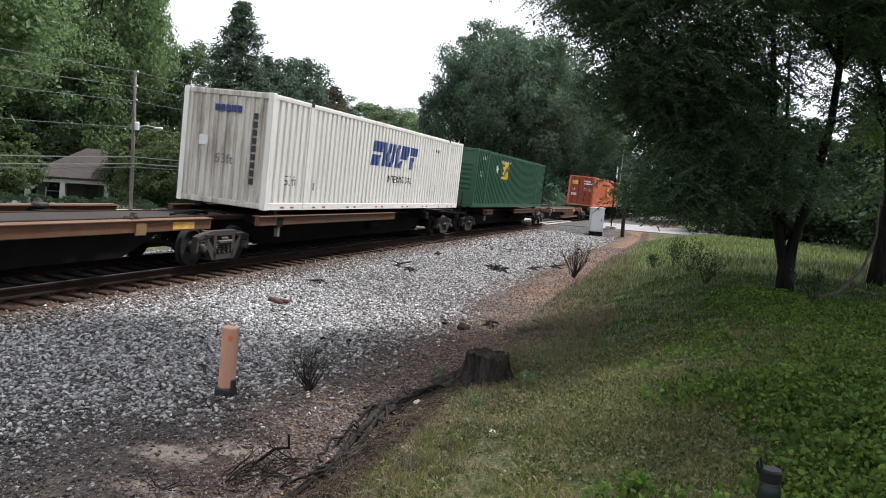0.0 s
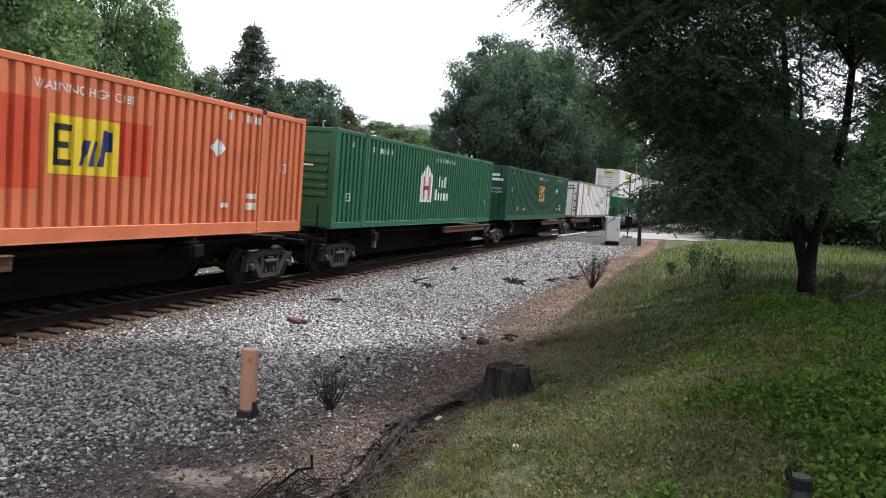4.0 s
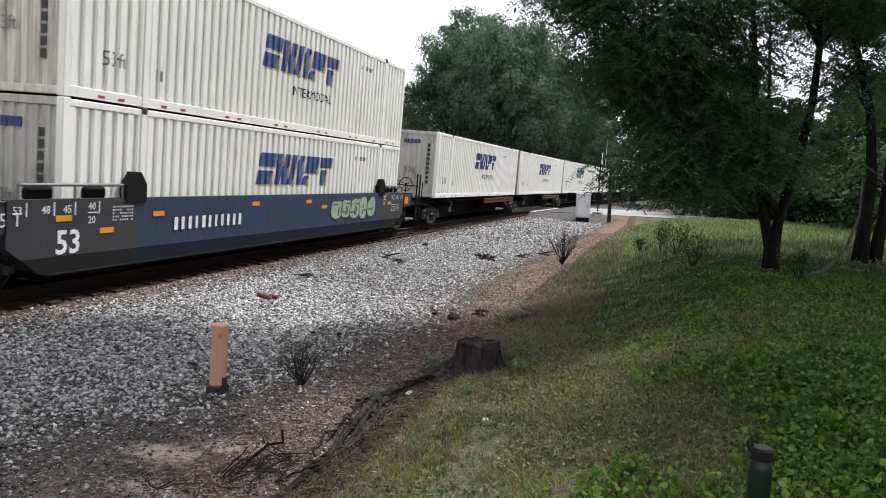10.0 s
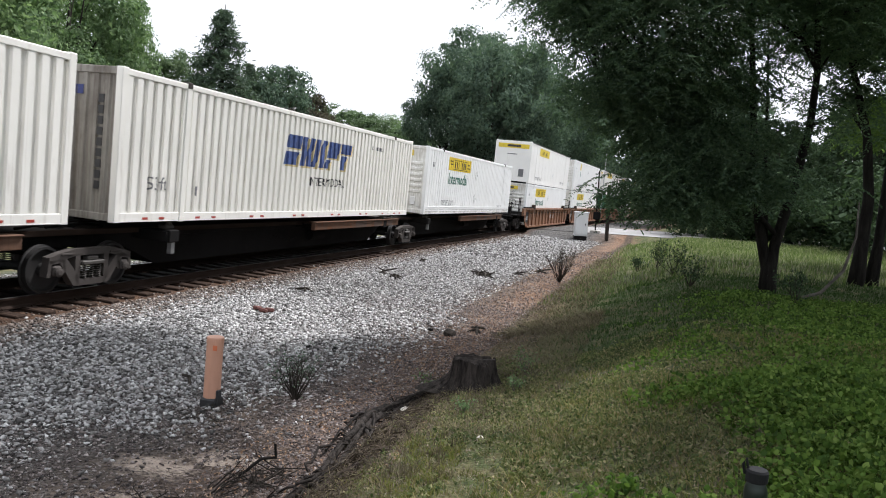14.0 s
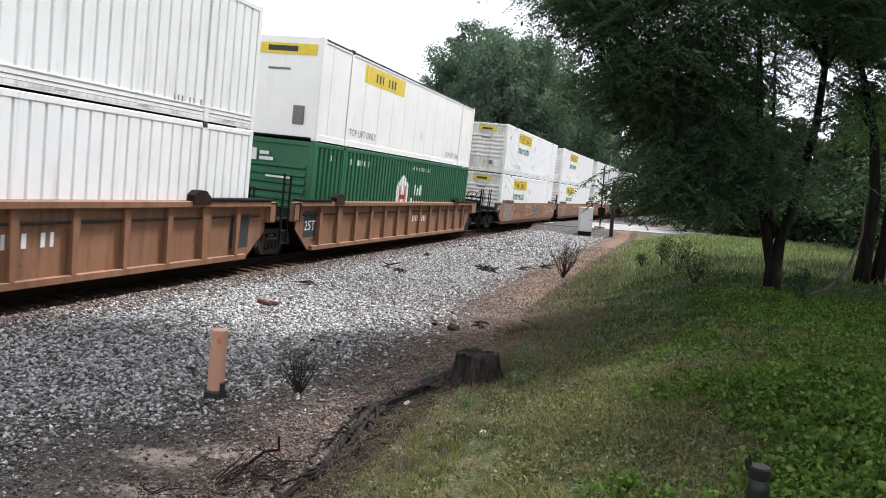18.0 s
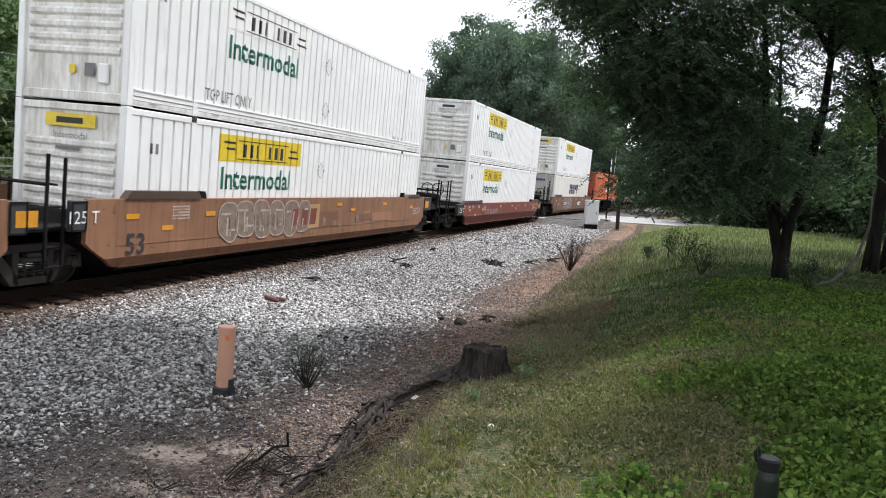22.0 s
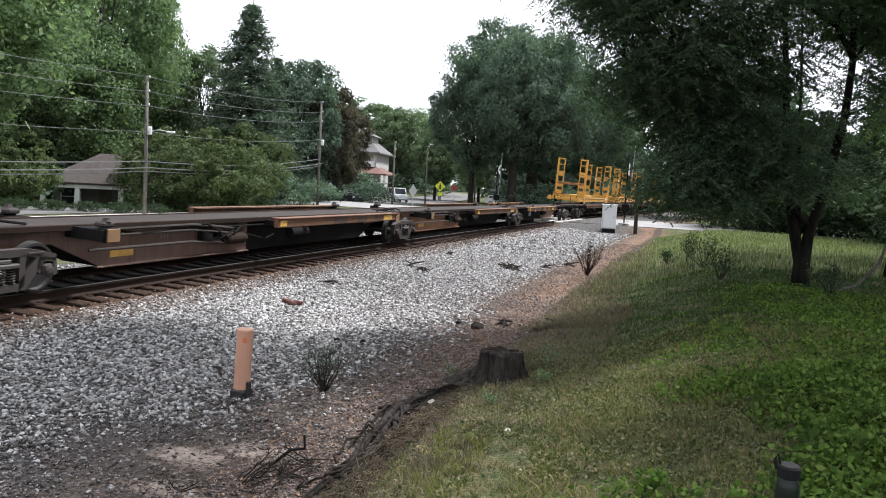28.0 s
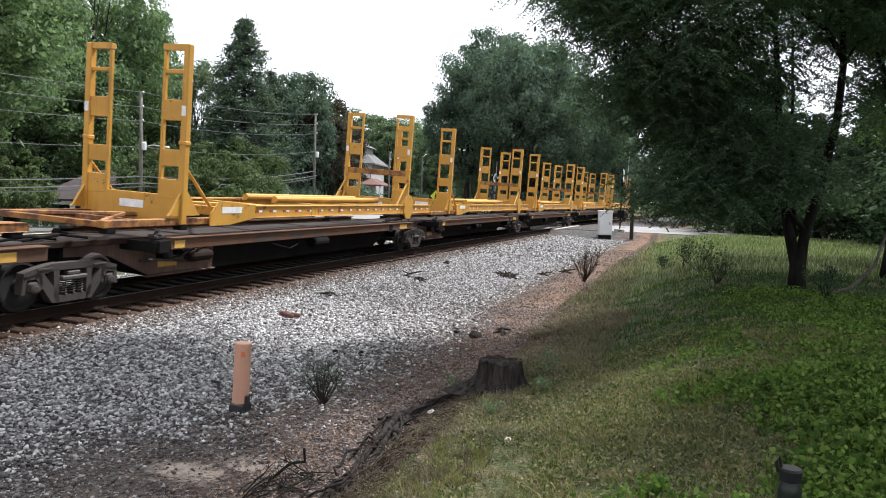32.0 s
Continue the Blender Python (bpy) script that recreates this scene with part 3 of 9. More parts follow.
def end_words(root, words, x, z, size, material, out=0.004, turned=False):
    """Writing on the leading end (facing -y), reading along +x."""
    me = letters(words, size, material)
    m = pose(x, -CL / 2 + out, z) @ Matrix(((0, 1, 0, 0), (-1, 0, 0, 0), (0, 0, 1, 0), (0, 0, 0, 1)))
    return part("lettering", me, None, root, at=m)


def swift_faces(print_mat="navy", gold=False, sub=True):
    def fn(root, style):
        if gold:
            mark(root, "emblem_shadow", style, swift_mark(-1.86, 1.40, 4.1, 0.82), M["gold"], 0.003)
        mark(root, "emblem", style, swift_mark(-1.95, 1.45, 4.1, 0.80), M[print_mat], 0.006, "large slanted blue emblem blocks")
        if sub:
            words_on(root, style, "INTERMODAL", -0.42, 0.92, 0.25, M["black"], squeeze=1.1)
        words_on(root, style, "53ft", -7.2, 0.64, 0.27, M["type_grey"])
        mark(root, "small_print", style, bars_as_text(4.0, 2.25, 1.4, 0.12, 9, 4), M["type_grey"])
        mark(root, "small_print", style, bars_as_text(-5.8, 0.55, 0.25, 0.2, 2, 5), M["type_grey"])
        for i, y in enumerate((-7.3, -6.8, -5.6, -5.0, -3.4, -2.9, -1.2, -0.7, 1.2, 1.7, 3.4, 3.9, 5.4, 6.6, 7.2)):
            part("reflector", shared("reflector", lambda: Mesh().box(CW - 0.004, CW + 0.002, 0, 0.16, 0.055, 0.10), M["red_print"]), None, root, at=pose(0, y, 0))
        for q in range(5):
            end_plate(root, "emblem_block", -0.35 + q * 0.16, 2.33, 0.13, 0.17, M["navy"])
        end_words(root, "53ft", -0.25, 1.05, 0.24, M["type_grey"])
        for i in range(9):
            end_plate(root, "number_bar", 0.78, 2.2 - i * 0.2, 0.12, 0.15, M["black"])
        end_plate(root, "placard", -0.75, 1.45, 0.26, 0.26, M["type_white"])
    return fn


def jbh_faces(sign=True, sub=True, plate="sign_yellow", side="sign_yellow"):
    def fn(root, style):
        if sign:
            mark(root, "sign_panel", style, [rect(-5.15, 2.02, 3.72, 0.60)], M[side], 0.004, "yellow sign panel")
            mark(root, "sign_print", style, bars_as_text(-4.2, 2.14, 1.95, 0.30, 7, 3) + [rect(-4.4, 2.08, 2.3, 0.02), rect(-4.4, 2.50, 2.3, 0.02)], M["black"], 0.007)
            mark(root, "sign_scrollwork", style, [rect(-4.95, 2.42, 0.5, 0.05, -1), rect(-4.85, 2.28, 0.4, 0.05, -1), rect(-2.05, 2.2, 0.5, 0.05, -1), rect(-2.0, 2.36, 0.4, 0.05, -1)], M["black"], 0.007)
        if sub:
            words_on(root, style, "Intermodal", -5.05, 1.40, 0.50, M["type_green"], bold=0.012, squeeze=1.02)
        words_on(root, style, "TOP LIFT ONLY", -5.75, 0.40, 0.25, M["type_grey"], squeeze=.72)
        mark(root, "small_print", style, bars_as_text(5.0, 0.32, 1.0, 0.12, 8, 7), M["type_grey"])
        mark(root, "small_print", style, bars_as_text(-7.4, 2.05, 0.5, 0.2, 3, 8), M["type_grey"])
        for zc in (1.95, 0.75):
            mark(root, "placard_rim", style, [[(-0.44, zc), (-0.2, zc + .25), (0.04, zc), (-0.2, zc - .25)]], M["tape"], 0.004)
            mark(root, "placard", style, [[(-0.4, zc), (-0.2, zc + .21), (0.0, zc), (-0.2, zc - .21)]], M["type_white"], 0.007)
        mark(root, "rail_reflective_tape", "flat", [rect(y, 0.085, 0.26, 0.03) for y in (-7.5, -5.5, -3.8, -2, 0, 2, 4, 6.8)], M["tape"], 0.024)
        p = end_plate(root, "sign_plate", -0.55, 2.42, 1.15, 0.24, M[plate], "yellow sign plate")
        end_plate(root, "sign_bar", -0.30, 2.48, 0.62, 0.11, M["black"], out=0.004)
        end_words(root, "Intermodal", -0.36, 2.20, 0.13, M["type_grey"])
        end_plate(root, "number_bar", -0.30, 1.98, 0.55, 0.07, M["type_grey"])
        end_plate(root, "placard", -0.05, 0.52, 0.13, 0.16, M["sign_yellow"])
        end_plate(root, "placard", 0.30, 0.48, 0.22, 0.24, M["type_grey"])
        part("latch_box", shared("latch_box", lambda: Mesh().box(0.62, 0.84, -CL / 2 - 0.015, -CL / 2 + 0.05, 0.36, 0.72, 0.02), M["white"]), None, root)
    return fn


def panel_faces(root, style):
    mark(root, "sign_panel", style, [rect(-5.1, 2.10, 3.6, 0.56)], M["sign_yellow"], 0.004, "yellow sign panel")
    mark(root, "sign_print", style, bars_as_text(-4.2, 2.22, 1.9, 0.28, 7, 3), M["black"], 0.007)
    words_on(root, style, "TOP LIFT ONLY", 4.1, 0.30, 0.22, M["type_grey"])
    words_on(root, style, "TOP LIFT ONLY", -5.9, 0.35, 0.22, M["type_grey"])
    mark(root, "placard", style, [[(0.6, 0.9), (0.82, 1.15), (1.04, 0.9), (0.82, 0.65)]], M["type_white"])
    mark(root, "trim_band", style, [rect(-8.0, 2.80, 16.0, 0.06)], M["gap_dark"], 0.016)
    end_plate(root, "sign_plate", -1.1, 2.36, 2.2, 0.30, M["sign_yellow"], "yellow sign plate")
    end_plate(root, "sign_bar", -0.45, 2.44, 0.95, 0.15, M["black"], out=0.004)
    end_plate(root, "number_bar", -0.40, 1.92, 0.7, 0.06, M["type_grey"])


def emp_faces(y, big="sign_amber", doors=False):
    def fn(root, style):
        z = 1.12 if y > -1 else 1.55
        mark(root, "sign_panel", style, [rect(y, z, 1.5, 0.94)], M[big], 0.004, "amber sign panel")
        mark(root, "sign_print", style, [rect(y + 0.12, z + 0.14, 0.10, 0.66), rect(y + 0.22, z + 0.14, 0.28, 0.1), rect(y + 0.22, z + 0.42, 0.22, 0.1), rect(y + 0.22, z + 0.70, 0.28, 0.1)], M["black"], 0.007)
        mark(root, "sign_print", style, [rect(y + 0.62, z + 0.16, 0.12, 0.42, 0.3), rect(y + 0.82, z + 0.16, 0.12, 0.42, 0.3), rect(y + 1.06, z + 0.16, 0.1, 0.62, 0.12), rect(y + 1.16, z + 0.42, 0.2, 0.34)], M["navy"], 0.007)
        words_on(root, style, "53", -7.2 if doors else -7.3, 1.55, 0.27, M["type_white"])
        words_on(root, style, "WARNING HIGH CUBE", y - 0.3, 2.42, 0.15, M["type_white"])
        words_on(root, style, "53", 6.9, 1.45, 0.24, M["type_white"])
        if doors:
            mark(root, "placard", style, [[(4.18, 1.86), (4.42, 2.10), (4.68, 1.86), (4.42, 1.64)]], M["type_white"], label="white diamond placard")
            mark(root, "numbering", style, bars_as_text(4.75, 2.5, 1.3, 0.17, 8, 2), M["type_white"])
            mark(root, "small_print", style, [rect(-4.4, 0.55, 0.3, 0.12), rect(4.6, 0.6, 0.25, 0.1), rect(5.6, 0.55, 0.35, 0.16), rect(5.6, 0.8, 0.35, 0.12)], M["type_white"])
            mark(root, "small_print", style, bars_as_text(-5.7, 0.55, 0.3, 0.22, 2, 1) + bars_as_text(-7.0, 2.5, 0.5, 0.14, 3, 2), M["type_white"])
        else:
            mark(root, "placard", style, [[(-4.4, 2.05), (-4.16, 2.3), (-3.92, 2.05), (-4.16, 1.8)]], M["type_white"], label="white diamond placard")
            mark(root, "numbering", style, bars_as_text(-7.5, 2.4, 1.2, 0.17, 8, 2), M["type_white"])
            end_plate(root, "sign_plate", -0.85, 2.05, 0.75, 0.55, M["sign_yellow"], "yellow sign plate")
            end_plate(root, "sign_bar", -0.76, 2.13, 0.22, 0.38, M["black"], out=0.004)
            end_plate(root, "sign_bar", -0.48, 2.2, 0.32, 0.26, M["navy"], out=0.004)
            end_words(root, "53'", -0.80, 1.30, 0.22, M["type_white"])
            end_plate(root, "placard", -0.70, 0.62, 0.5, 0.26, M["type_white"])
        if doors:
            end_plate(root, "sign_plate", -0.95, 2.05, 0.55, 0.38, M[big], "amber sign plate", out=0.006)
            end_plate(root, "number_bar", 0.2, 2.32, 0.62, 0.13, M["type_white"], out=0.006)
            end_plate(root, "number_bar", 0.2, 2.08, 0.82, 0.13, M["type_white"], out=0.006)
            end_words(root, "53'", -0.9, 1.45, 0.2, M["type_white"], out=-0.004)
            end_words(root, "WARNING", 0.2, 1.62, 0.11, M["type_white"], out=-0.004)
            end_words(root, "HIGH CUBE", 0.2, 1.44, 0.11, M["type_white"], out=-0.004)
            end_plate(root, "placard", -0.95, 0.95, 0.5, 0.24, M["type_white"], out=0.006)
    return fn


def orange_faces(root, style):
    mark(root, "patch", style, [rect(-1.2, 0.88, 1.15, 1.38), rect(1.4, 1.15, 0.95, 0.95)], M["orange_red"], 0.003, "repainted red square")
    emp_faces(0.05, "sign_yellow", True)(root, style)


M["orange_red"] = painted("red_orange_paint", (0.56, 0.075, 0.030), 0.5, amount=0.3)


def hub_faces(tall=True, col="type_white", y=-1.35):
    def fn(root, style):
        z = 0.85
        mark(root, "emblem", style, [[(y, z), (y + 1.3, z), (y + 1.3, z + 0.95), (y + 0.65, z + 1.4), (y, z + 0.95)]], M[col], 0.004, "white house-shaped emblem")
        mark(root, "emblem_print", style, [rect(y + 0.28, z + 0.1, 0.2, 0.85), rect(y + 0.82, z + 0.1, 0.2, 0.85), rect(y + 0.48, z + 0.45, 0.34, 0.16)], M["red_print"], 0.007)
        mark(root, "emblem_print", style, word_bars(y + 1.95, z + .60, .42, (1, .7, 1), .30) + word_bars(y + 1.62, z + .08, .42, (1, .7, .7, .7, .7), .31), M[col], 0.004)
        words_on(root, style, "WARNING HIGH CUBE", 0.2, 2.42, 0.15, M["type_white"])
        words_on(root, style, "53", -7.3, 0.8, 0.25, M["type_white"])
        words_on(root, style, "53", 6.9, 0.8, 0.25, M["type_white"])
        mark(root, "numbering", style, bars_as_text(-5.6, 2.35, 1.6, 0.17, 9, 2), M["type_white"])
        mark(root, "small_print", style, bars_as_text(-7.0, 2.4, 0.4, 0.15, 3, 2), M["type_white"])
        end_plate(root, "emblem_plate", -0.85, 2.2, 0.30, 0.34, M["type_white"])
        end_plate(root, "emblem_bar", -0.45, 2.38, 0.3, 0.1, M["type_white"])
        end_plate(root, "emblem_bar", -0.45, 2.22, 0.45, 0.1, M["type_white"])
        end_words(root, "53", -0.5, 0.85, 0.2, M["type_white"], out=-0.002)
        end_plate(root, "number_bar", -0.2, 1.75, 0.8, 0.06, M["type_white"])
    return fn


def ribbed_faces(root, style):
    mark(root, "sign_panel", style, [rect(-4.1, 1.75, 1.25, 0.95)], M["sign_faded"], 0.003, "peeling faded amber sign panel")
    pitch = WAVES["ribs"][0]
    k = -12
    while k * pitch < 7.3:
        y = (k + 0.93) * pitch
        if abs(y) < 7.8:
            part("rib", shared("rib", lambda: Mesh().box(CW - 0.02, CW - 0.004, -0.026, 0.026, 0.2, CH - 0.15, 0.004), M["rib_grey"]), None, root, at=pose(0, y, 0))
        k += 1
    mark(root, "placard_rim", style, [[(1.36, 1.0), (1.62, 1.30), (1.88, 1.0), (1.62, 0.70)]], M["cast"], 0.003)
    mark(root, "placard", style, [[(1.42, 1.0), (1.62, 1.24), (1.82, 1.0), (1.62, 0.76)]], M["tape"], 0.006)
    mark(root, "numbering", style, bars_as_text(5.2, 2.3, 1.4, 0.16, 9, 2) + bars_as_text(2.2, 2.2, 0.5, 0.15, 4, 3), M["type_grey"])
    for z in (0.5, 0.75, 1.25, 1.8):
        end_plate(root, "hinge_pad", 0.98, z, 0.16, 0.10, M["gap_dark"])
    end_plate(root, "number_bar", 0.45, 2.42, 0.45, 0.12, M["type_grey"], out=0.006)
    end_plate(root, "number_bar", 0.45, 2.2, 0.55, 0.12, M["type_grey"], out=0.006)
    end_plate(root, "placard", -0.75, 1.1, 0.28, 0.28, M["type_white"], out=0.006)

# ---------------------------------------------------------------- bogies
WHEEL_R = 0.42
WHEELSETS = []


def make_bogie():
    body = Mesh()
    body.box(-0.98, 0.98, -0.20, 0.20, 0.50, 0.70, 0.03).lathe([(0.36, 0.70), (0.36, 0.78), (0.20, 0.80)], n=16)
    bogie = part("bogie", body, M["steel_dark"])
    for sx in (1, -1):
        f = Mesh()
        a, b = sx * 0.92, sx * 1.07
        # top beam sloping to the ends, with a raised middle
        f.slab([(-1.02, .56), (-1.02, .68), (-.80, .74), (-.46, .80), (.46, .80), (.80, .74), (1.02, .68), (1.02, .56), (.72, .62), (.42, .68), (-.42, .68), (-.72, .62)], a, b)
        for s in (-1, 1):
            # diagonal, spring column and the jaw round the bearing
            f.slab([(s * .84, .66), (s * .62, .64), (s * .30, .28), (s * .30, .13), (s * .44, .14)], a, b)
            f.slab([(s * .42, .70), (s * .30, .70), (s * .30, .16), (s * .40, .20)], a, b)
            f.slab([(s * 1.02, .62), (s * 1.06, .34), (s * .98, .33), (s * .96, .56), (s * .72, .58), (s * .70, .36), (s * .64, .42), (s * .66, .66)], a, b)
            f.box(min(sx * 0.94, sx * 1.10), max(sx * 0.94, sx * 1.10), s * .84 - .10, s * .84 + .10, .35, .53, 0.03)
            f.lathe([(0.085, sx * 1.09), (0.085, sx * 1.13), (0.045, sx * 1.15)], "x", 12, (0, s * .84, .42))
            f.box(min(sx * 1.06, sx * 1.085), max(sx * 1.06, sx * 1.085), s * .60 - .16, s * .60 + .16, .70, .74, .008)
        f.slab([(-.34, .13), (.34, .13), (.34, .25), (-.34, .25)], a, b)
        part("side_frame", f, M["cast"], bogie)
        for y in (-.18, 0, .18):
            coil = [(sx * 1.01 + .067 * math.cos(k * math.pi / 4), y + .067 * math.sin(k * math.pi / 4), .262 + .0051 * k) for k in range(49)]
            part("spring", Mesh().path(coil, [.013] * 49, 5), M["spring"], bogie)
        part("spring_cap", Mesh().box(min(sx * .93, sx * 1.12), max(sx * .93, sx * 1.12), -.28, .28, .50, .58, .02), M["spring"], bogie)
        part("bolster_pad", Mesh().box(min(sx * .93, sx * 1.09), max(sx * .93, sx * 1.09), -.14, .14, .58, .65, .015), M["spring"], bogie)
    for y in (-0.84, 0.84):
        w = Mesh()
        for sx in (1, -1):
            w.lathe([(0.06, sx * .60), (0.10, sx * .62), (0.11, sx * .67), (0.33, sx * .70), (0.36, sx * .675), (0.445, sx * .672), (0.445, sx * .70), (0.42, sx * .715), (0.415, sx * .81), (0.37, sx * .812), (0.34, sx * .765), (0.13, sx * .75), (0.12, sx * .82), (0.085, sx * .825)], "x", 28)
        w.tube((-1.05, 0, 0), (1.05, 0, 0), 0.075, n=10)
        ob = part("wheelset", w, M["wheel"], bogie, "worn steel wheels and axle", at=pose(0, y, WHEEL_R))
        WHEELSETS.append(ob)
    return bogie


BOGIE = make_bogie()
BOGIE_USED = []


def bogie_under(car, y):
    if not BOGIE_USED:
        b = BOGIE
        b.matrix_basis = pose(0, y, 0)
    else:
        b = copy_thing(BOGIE, pose(0, y, 0))
    b.parent = car
    BOGIE_USED.append(b)


def tag_shapes(y, z, w, h, count, seed):
    """Swollen sprayed letterforms: pale bodies, and dark outlines with counters."""
    rng = random.Random(seed)
    fill, lines = [], []
    step = w / count
    for i in range(count):
        cy, cz = y + (i + .5) * step, z + h * (.5 + rng.uniform(-.06, .06))
        a_, b_ = .58 * step * rng.uniform(.9, 1.1), .5 * h * rng.uniform(.85, 1.08)
        skew, p = rng.uniform(-.18, .22), rng.uniform(2.4, 3.6)
        bite = rng.uniform(0, 6.28)

        def rim(k):
            out = []
            for j in range(22):
                t = 2 * math.pi * j / 22
                c, q = math.cos(t), math.sin(t)
                rr = (abs(c) ** p + abs(q) ** p) ** (-1 / p) * (1 - .24 * max(0, math.cos(t - bite)) ** 6)
                out.append((cy + a_ * k * rr * c + skew * b_ * k * rr * q, cz + b_ * k * rr * q))
            return out
        outer, inner = rim(1.0), rim(.93)
        fill.append(outer)
        lines += [[outer[j], outer[(j + 1) % 22], inner[(j + 1) % 22], inner[j]] for j in range(22)]
        for dz in ((.22, -.24) if rng.random() < .45 else (rng.choice((.2, -.18)),)):
            wide = rng.choice((.55, .7, .9)) * a_
            side = rng.choice((-1, 1)) * .3 * a_
            lines.append(rect(cy + side - wide / 2 + skew * b_ * dz * 2, cz + dz * h * .8, wide, .05 * h, .4))
            lines.append(rect(cy - side * .5 + skew * b_ * dz, cz - .3 * h, .07 * a_ + .03, h * rng.uniform(.22, .5), skew))
    return fill, lines


def paint_patches(seed, n):
    """Overpainted panels of a much repainted side."""
    rng = random.Random(seed)
    out = []
    for i in range(n):
        y, z, w, h = rng.uniform(-6.6, 5.4), rng.uniform(.53, 1.0), rng.uniform(.5, 1.9), rng.uniform(.2, .5)
        out.append([(y, z), (y + w, z + rng.uniform(-.02, .02)), (y + w - rng.uniform(0, .08), min(1.5, z + h)), (y + rng.uniform(0, .08), min(1.5, z + h))])
    return out


def ring_wheel(c, rad, tube=.018):
    """A spoked hand wheel facing along the track."""
    m = Mesh()
    pts = [(c[0] + rad * math.cos(2 * math.pi * k / 20), c[1], c[2] + rad * math.sin(2 * math.pi * k / 20)) for k in range(21)]
    m.path(pts, [tube] * 21, 6)
    for k in range(5):
        a = 2 * math.pi * k / 5 + .3
        m.tube(c, (c[0] + rad * math.cos(a), c[1], c[2] + rad * math.sin(a)), .011, n=5)
    m.lathe([(.05, -.04), (.05, .04)], "y", 8, c)
    return m


def flat_mark(owner, name, polys, material, x, label=""):
    me = flat_polys(polys)
    me.transform(Matrix.Translation((x, 0, 0)))
    me.materials.append(material)
    ob = part(name, me, None, owner, label)
    if len(polys) > 1:
        ob["kind"] = "stuff"
    return ob


def flat_words(owner, words, y, z, size, material, x, bold=0.0):
    ob = part("lettering", letters(words, size, material, bold), None, owner, at=pose(x, y, z))
    ob["kind"] = "stuff"
    return ob


def hose(m, pts, r=0.02):
    m.path(pts, [r] * len(pts), 6)


# ---------------------------------------------------------------- flat spine platforms
spine_lbl = "grimy skeleton container platform with rusted side ledges"
def spine_car(b0, b1, lead, tail, body="tan", ledges=((-6.6, 2.4),), label="", ledge_mat="ledge", nose=None, rear=None, bolsters=None):
    """A skeleton platform between bogies at b0 and b1 along the train; lead and tail: shared joint or coupler."""
    mid, h = (b0 + b1) / 2, (b1 - b0) / 2
    if label == spine_lbl:
        ledge_mat = "ledge_rust"
    car = thing("spine_car", label, "rail car", "platforms of the passing freight train")
    f0, f1 = (-h - (1.5 if lead == "C" else 0.55)), (h + (1.5 if tail == "C" else 0.55))
    s = Mesh()
    s.slab([(f0, .74), (f0, 1.02), (f1, 1.02), (f1, .74), (h - 1.5, .72), (h - 2.6, .25), (-h + 2.6, .25), (-h + 1.5, .72)], -0.42, 0.42)
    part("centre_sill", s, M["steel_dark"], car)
    if nose:
        y1 = ledges[0][0] if ledges[0][0] > -4 else -h + 4.8
        for sx in (-.432, .432):
            part("sill_plate", Mesh().slab([(-h + .4, .78), (-h + .4, 1.0), (y1, 1.0), (y1, .265), (-h + 2.6, .265), (-h + 1.5, .735)], sx - .010, sx + .010), M[nose], car, "worn brown sill plate")
        part("sill_flange", Mesh().box(.40, .53, -h + 2.5, y1, .23, .26, .006), M[nose], car)
        flat_mark(car, "paint_patch", [rect(-h + 2.9, .40, .62, .13)], M["sign_amber"], .445)
        flat_mark(car, "small_print", bars_as_text(-h + 4.3, .70, .5, .09, 5, 7), M["type_grey"], .445)
        # brake gear: long pipes along the sill that end in a cluster of valves
        for z, r in ((.98, .030), (.86, .022), (.60, .026)):
            pipe = Mesh()
            hose(pipe, [(.50, -h + 2.3, z - .02), (.60, -h + 2.9, z), (.62, y1 - 2.4, z + .01), (.66, y1 - 1.6, z - .05), (.60, y1 - .9, z - .12), (.48, y1 - .3, z - .1)], r)
            part("brake_pipe", pipe, M["cast"], car)
        loop = Mesh()
        hose(loop, [(.50, y1 - 2.3, .98), (.72, y1 - 2.0, 1.0), (.76, y1 - 1.6, .84), (.70, y1 - 1.3, .58), (.62, y1 - 1.1, .50), (.68, y1 - .9, .72), (.60, y1 - .5, .9)], .026)
        hose(loop, [(.52, y1 - 1.9, .62), (.74, y1 - 1.5, .66), (.74, y1 - 1.0, .82), (.56, y1 - .6, .70)], .020)
        part("air_hose", loop, M["steel_dark"], car)
        part("valve_block", Mesh().box(.45, .66, y1 - 2.0, y1 - 1.66, .56, .86, .03).box(.45, .62, y1 - 1.5, y1 - 1.28, .64, .82, .02), M["steel_dark"], car)
        part("air_reservoir", Mesh().lathe([(.02, -.42), (.10, -.40), (.13, -.32), (.13, .32), (.10, .40), (.02, .42)], "y", 12, (.60, y1 - .72, .60)), M["rust"], car)
    if rear:
        for sx in (-.432, .432):
            part("sill_plate", Mesh().slab([(h - .4, .78), (h - .4, 1.0), (1.2, 1.0), (1.2, .265), (h - 2.6, .265), (h - 1.5, .735)], sx - .010, sx + .010), M[rear], car, "worn brown sill plate")
        part("sill_flange", Mesh().box(.40, .53, 1.2, h - 2.5, .23, .26, .006), M[rear], car)
    for sgn in (-1, 1):
        ya, yb = sorted((sgn * (h - 2.3), sgn * (h - .3)))
        part("end_sill", Mesh().slab([(ya, .70), (ya, 1.015), (yb, 1.015), (yb, .76)], -.44, .44), M[body], car)
    d = Mesh().box(-.56, .56, f0 + .05, f1 - .05, 1.02, 1.07, 0.01)
    part("deck", d, M["deck"], car)
